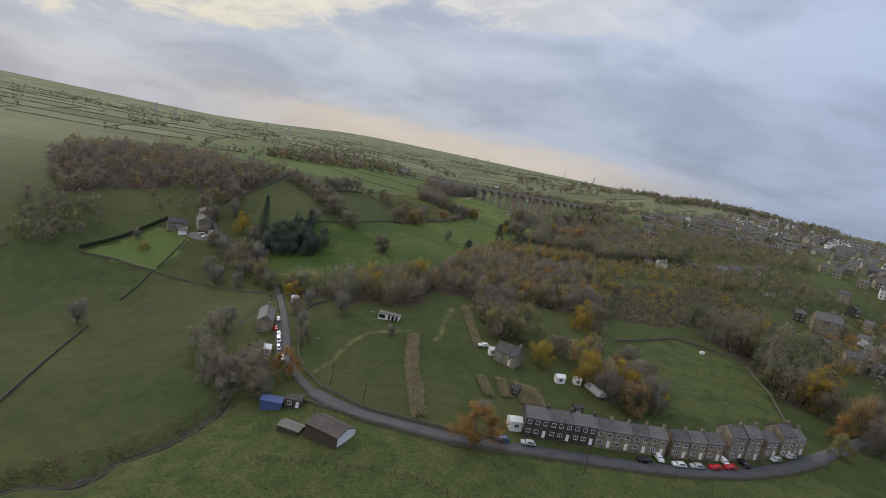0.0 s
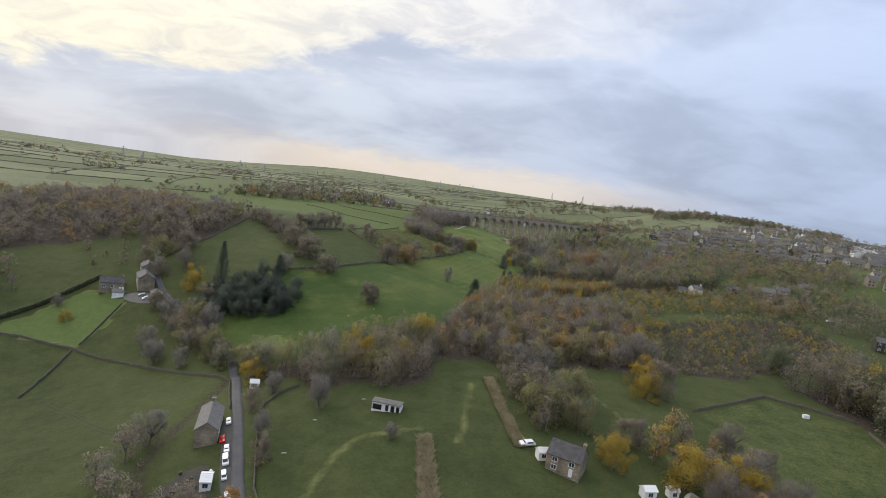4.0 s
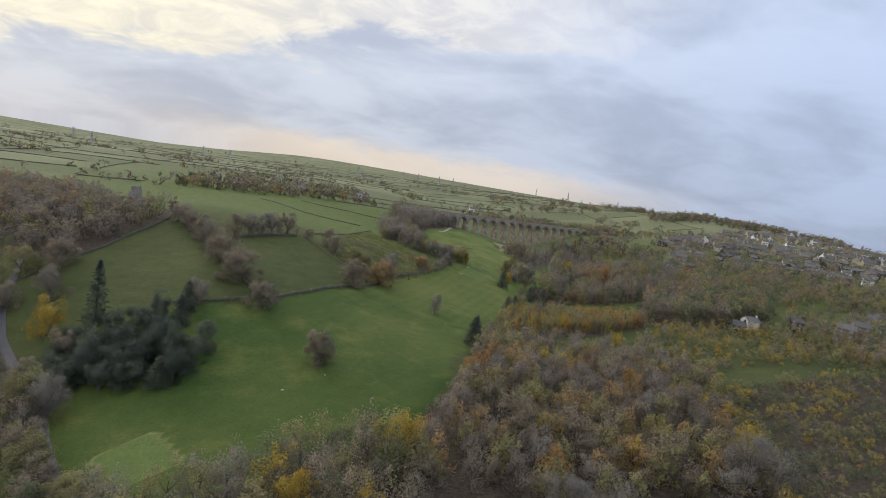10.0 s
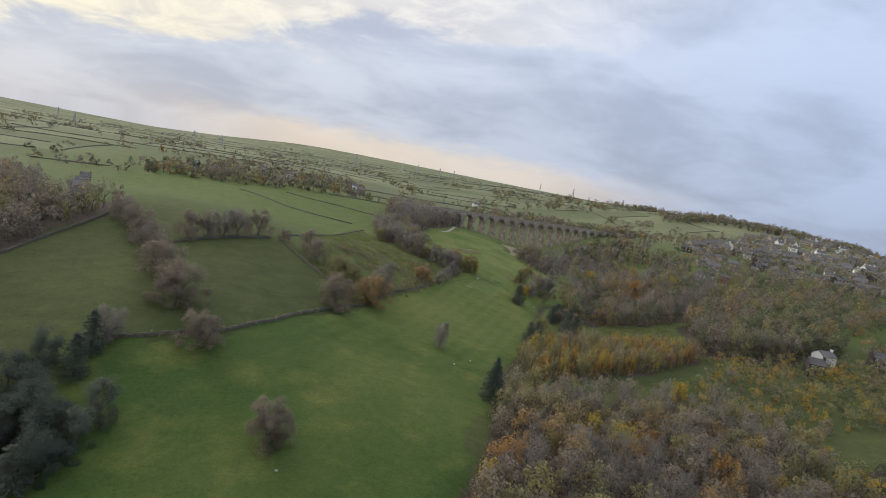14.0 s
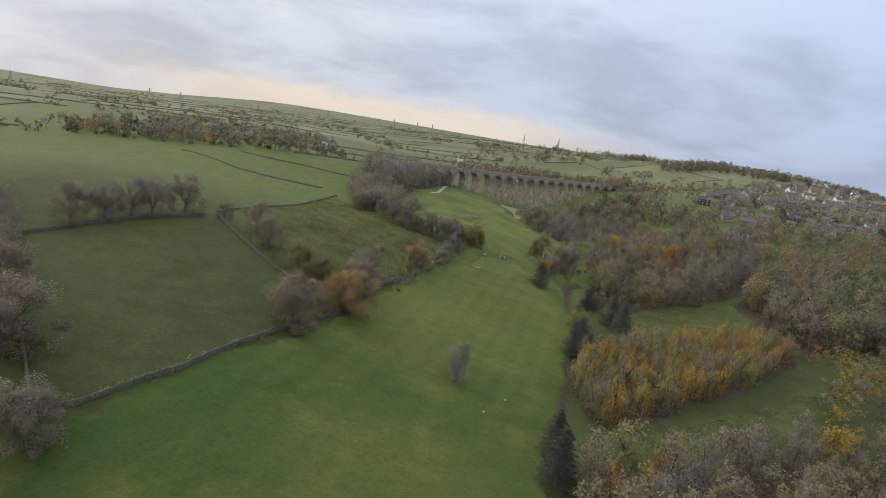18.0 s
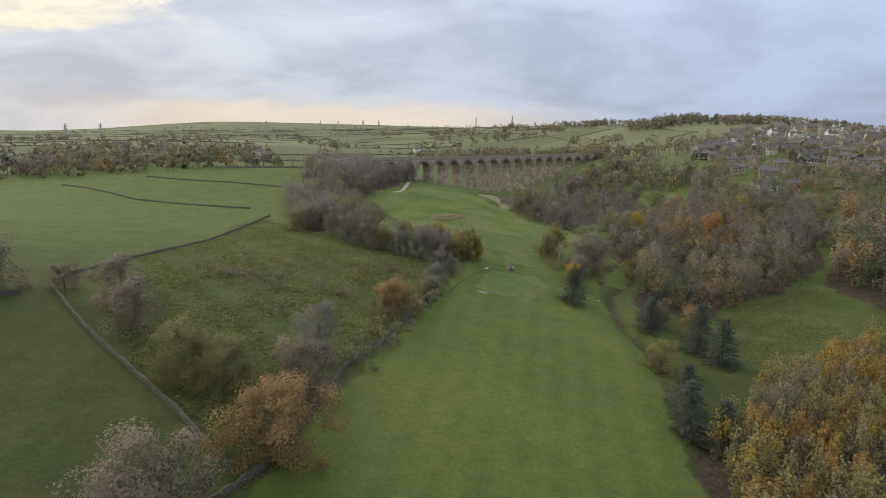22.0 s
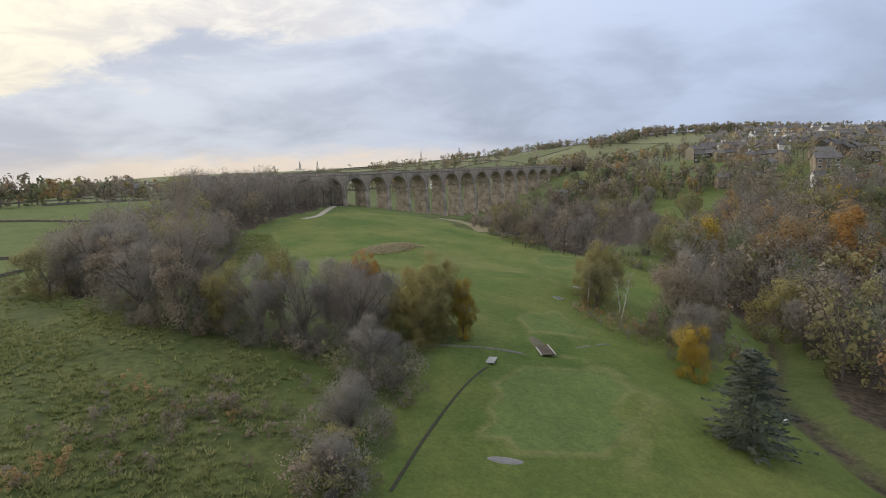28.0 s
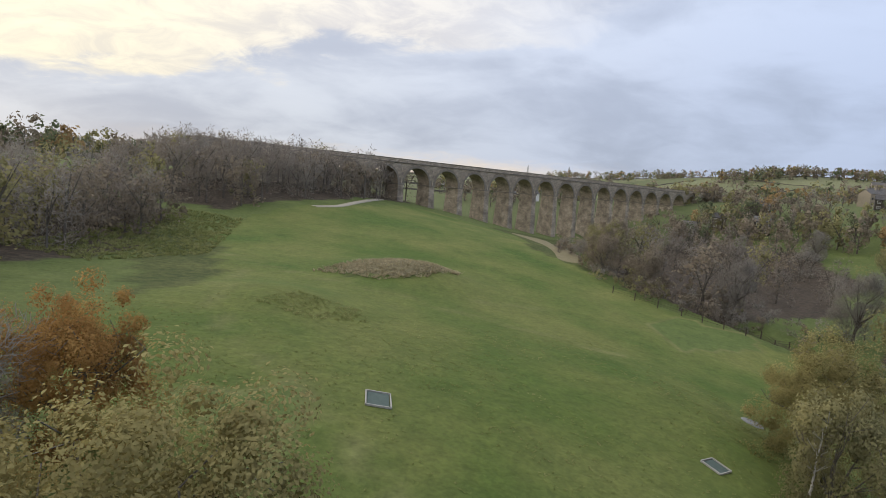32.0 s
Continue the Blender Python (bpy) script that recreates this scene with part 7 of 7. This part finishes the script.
footbridge(33.8, 461.2, 80, 4.2, 1.7, "grey timber footbridge with pale edge boards over a ditch")
footbridge(25.0, 456.6, 60, 2.2, 0.8, "short pale plank bridge over a narrow drain", PALE)
for x, y, w in ((57, 446, 1.6), (-40, 236, 1.4), (-30, 246, 1.0), (-100, 222, 1.4), (8, 322, 0.9), (14, 330, 0.8), (-19, 150, 2.0), (-31, 138, 1.8), (-35, 122, 2.2)):
    top = tagged(new("white_marker"), "small white painted block lying on the grass", "marker block", "white marker blocks")
    bm = bmesh.new()
    box(bm, 0, 0, 0.16, w * 0.6, 0.45, 0.36)
    bmesh.ops.bevel(bm, geom=bm.edges[:], offset=0.05, segments=2, affect="EDGES")
    part("block", bm, PALE, top)
    top.matrix_basis = pose(x, y, gz(x, y) - 0.05, 0, 0, 20)


def blades(name, px, py, height, spread, per, mat, label, seed, category="grass"):
    """Tufts of long grass or reeds, too many to count."""
    rng = np.random.default_rng(seed)
    pz = land_cut(px, py)
    n = len(px)
    c = np.repeat(np.c_[px, py, pz], per, 0)
    a = rng.uniform(0, 6.283, n * per)
    lean = np.stack([np.cos(a), np.sin(a), np.zeros(n * per)], -1)
    h = (height * rng.uniform(0.5, 1.2, n * per))[:, None]
    foot = c + lean * spread * rng.uniform(0, 0.6, (n * per, 1))
    tip = foot + lean * h * rng.uniform(0.4, 1.4, (n * per, 1)) + np.array((0, 0, 1)) * h
    side = np.stack([-np.sin(a), np.cos(a), np.zeros(n * per)], -1) * (0.09 * height + 0.04)
    v = np.stack([foot - side, foot + side, tip], 1).reshape(-1, 3)
    tagged(new(name, mesh_of(name, v, np.arange(len(v)).reshape(-1, 3), [mat])), label, category, kind="stuff")


def spread_in(poly, n, seed, clump=0.0):
    rng = np.random.default_rng(seed)
    xs, ys = [p[0] for p in poly], [p[1] for p in poly]
    x, y = rng.uniform(min(xs), max(xs), n * 4), rng.uniform(min(ys), max(ys), n * 4)
    ok = inside(x, y, poly)
    if clump:
        ok &= (np.sin(x / clump + 0.7) * np.sin(y / (clump * 1.3)) + 0.5 * np.sin(x / (clump * 0.37) + y / (clump * 0.5))) > rng.uniform(-0.9, 0.6, len(x))
    return x[ok][:n], y[ok][:n]


DEAD = leaf_mat("dead_grass_blades", (0.12, 0.105, 0.058), (0.21, 0.18, 0.105), (0.30, 0.255, 0.155))
TUSSOCK = leaf_mat("tussock_grass", (0.125, 0.155, 0.055), (0.205, 0.222, 0.088), (0.330, 0.318, 0.160))
blades("pasture_tussocks", *spread_in(ROUGHS[0], 12000, 71, 5.0), 0.34, 0.45, 9, TUSSOCK, "tussocks of rough grass on the hill pasture", 71)
blades("fairway_rough", *spread_in([(10, 470), (24, 466), (52, 470), (60, 500), (56, 520), (40, 512), (12, 506), (2, 500)], 2600, 72, 4.0), 0.07, 0.3, 6, TUSSOCK, "longer grass at the edge of the fairway", 72)
blades("mound_bramble", *spread_in([(14, 526), (20, 534), (27, 538), (35, 541), (34, 535), (29, 528), (23, 524)], 900, 76), 0.35, 0.4, 7, REED, "dead bramble and grass on a golf mound", 76)
blades("mound_grass", *spread_in([(13, 503), (16, 508), (22, 508), (23, 504), (18, 501)], 350, 77), 0.12, 0.4, 6, TUSSOCK, "brown rough grass on a low mound", 77)
blades("bank_grass", *spread_in([(-20, 520), (-8, 516), (0, 530), (-4, 562), (-18, 566)], 2500, 73), 0.3, 0.4, 9, TUSSOCK, "pale rough grass on the bank below the trees", 73)
blades("meadow_grass", *spread_in(ROUGHS[6], 5000, 74, 6.0), 0.3, 0.4, 7, TUSSOCK, "rough meadow grass between the woods", 74)
blades("foreground_grass", *spread_in([(-50, -10), (150, 0), (120, 76), (93, 70), (22, 60), (-14, 52), (-40, 48), (-60, 30)], 6000, 75, 7.0), 0.28, 0.5, 6, TUSSOCK, "tufts of rough grass in the field below the road", 75)
for i, poly in enumerate(([(-1, 130), (3, 131), (6, 106), (10, 88), (12, 76), (8, 74), (5, 88), (1, 106)], [(19, 172), (22, 173), (25, 150), (29, 130), (26, 129), (22, 150)], [(27.5, 106), (30, 107), (33.5, 95), (31, 94)],
                           [(34.5, 108), (37, 108), (39.5, 97), (36.5, 96)], [(41, 108), (50, 106), (52, 96), (43, 95)])):
    x, y = spread_in(poly, 1400 if i < 2 else 600, 80 + i)
    blades("reed_strip", x, y, 1.0, 0.5, 6, REED, "strip of tall straw-coloured dead grass in a field", 80 + i, "reeds")
road("stream_water", [(-96, 21), (-85, 34), (-69, 36), (-67, 46), (-58, 54), (-53, 64), (-50, 75), (-54, 88), (-72, 100)], 2.5, "narrow dark stream between grass banks", material("stream_water", ((0.012, 0.013, 0.012), (0.03, 0.03, 0.026)), 2.0, rough=0.6, spec=0.15), 0.1)
blades("stream_reeds", *spread_in([(-92, 30), (-66, 42), (-60, 56), (-50, 72), (-54, 78), (-64, 60), (-74, 50), (-95, 38)], 1500, 88, 3.0), 0.45, 0.5, 6, DEAD, "brown dead grass along the stream", 88, "reeds")
blades("larch_edge_grass", *spread_in(ROUGHS[3], 4000, 89, 5.0), 0.3, 0.4, 7, TUSSOCK, "rough grass of a narrow meadow between woods", 89)


def fence(pts, label, gap=3.0):
    top = tagged(new("fence"), label, "fence", "post and wire fences")
    p = resample(pts, gap)
    me = None
    for x, y in p:
        if me is None:
            bm = bmesh.new()
            box(bm, 0, 0, 0.55, 0.14, 0.14, 1.5)
            bmesh.ops.bevel(bm, geom=bm.edges[:], offset=0.02, segments=1, affect="EDGES")
            o = part("post", bm, TIMBER, top)
            me = o.data
        else:
            o = new("post", me)
            o.parent = top
        o.location = (x, y, gz(x, y))
    for h in (0.45, 0.8, 1.15):
        bm = bmesh.new()
        for a, b in zip(p, p[1:]):
            beam(bm, (*a, gz(*a) + h), (*b, gz(*b) + h), 0.035)
        part("wire", bm, TIMBER, top)


fence([(-30, 48), (10, 46), (24, 40), (26, 20)], "post and wire fence across the rough field")
fence([(62, 548), (71, 541), (79, 536), (97, 541), (112, 548)], "post and wire fence along the stream bank")
fence([(-75, 186), (-42, 188), (-28, 206)], "post and wire fence beside the lane wood")
fence([(149, 124), (160, 112), (168, 104)], "post and wire fence beside the road end")


# a telegraph line beside the road
def telegraph_pole(x, y):
    top = tagged(new("telegraph_pole"), "brown wooden telegraph pole beside the road", "telegraph pole", "telegraph poles")
    bm = bmesh.new()
    bmesh.ops.create_cone(bm, segments=8, radius1=0.16, radius2=0.11, depth=8.5, cap_ends=True, matrix=Matrix.Translation((0, 0, 4)))
    part("pole", bm, TIMBER, top)
    bm = bmesh.new()
    box(bm, 0, 0, 7.7, 1.6, 0.12, 0.12)
    part("cross_bar", bm, TIMBER, top)
    top.matrix_basis = pose(x, y, gz(x, y), 0, 0, 15)


for x, y in ((-21, 88), (-8, 77), (54, 75), (60, 63)):
    telegraph_pole(x, y)
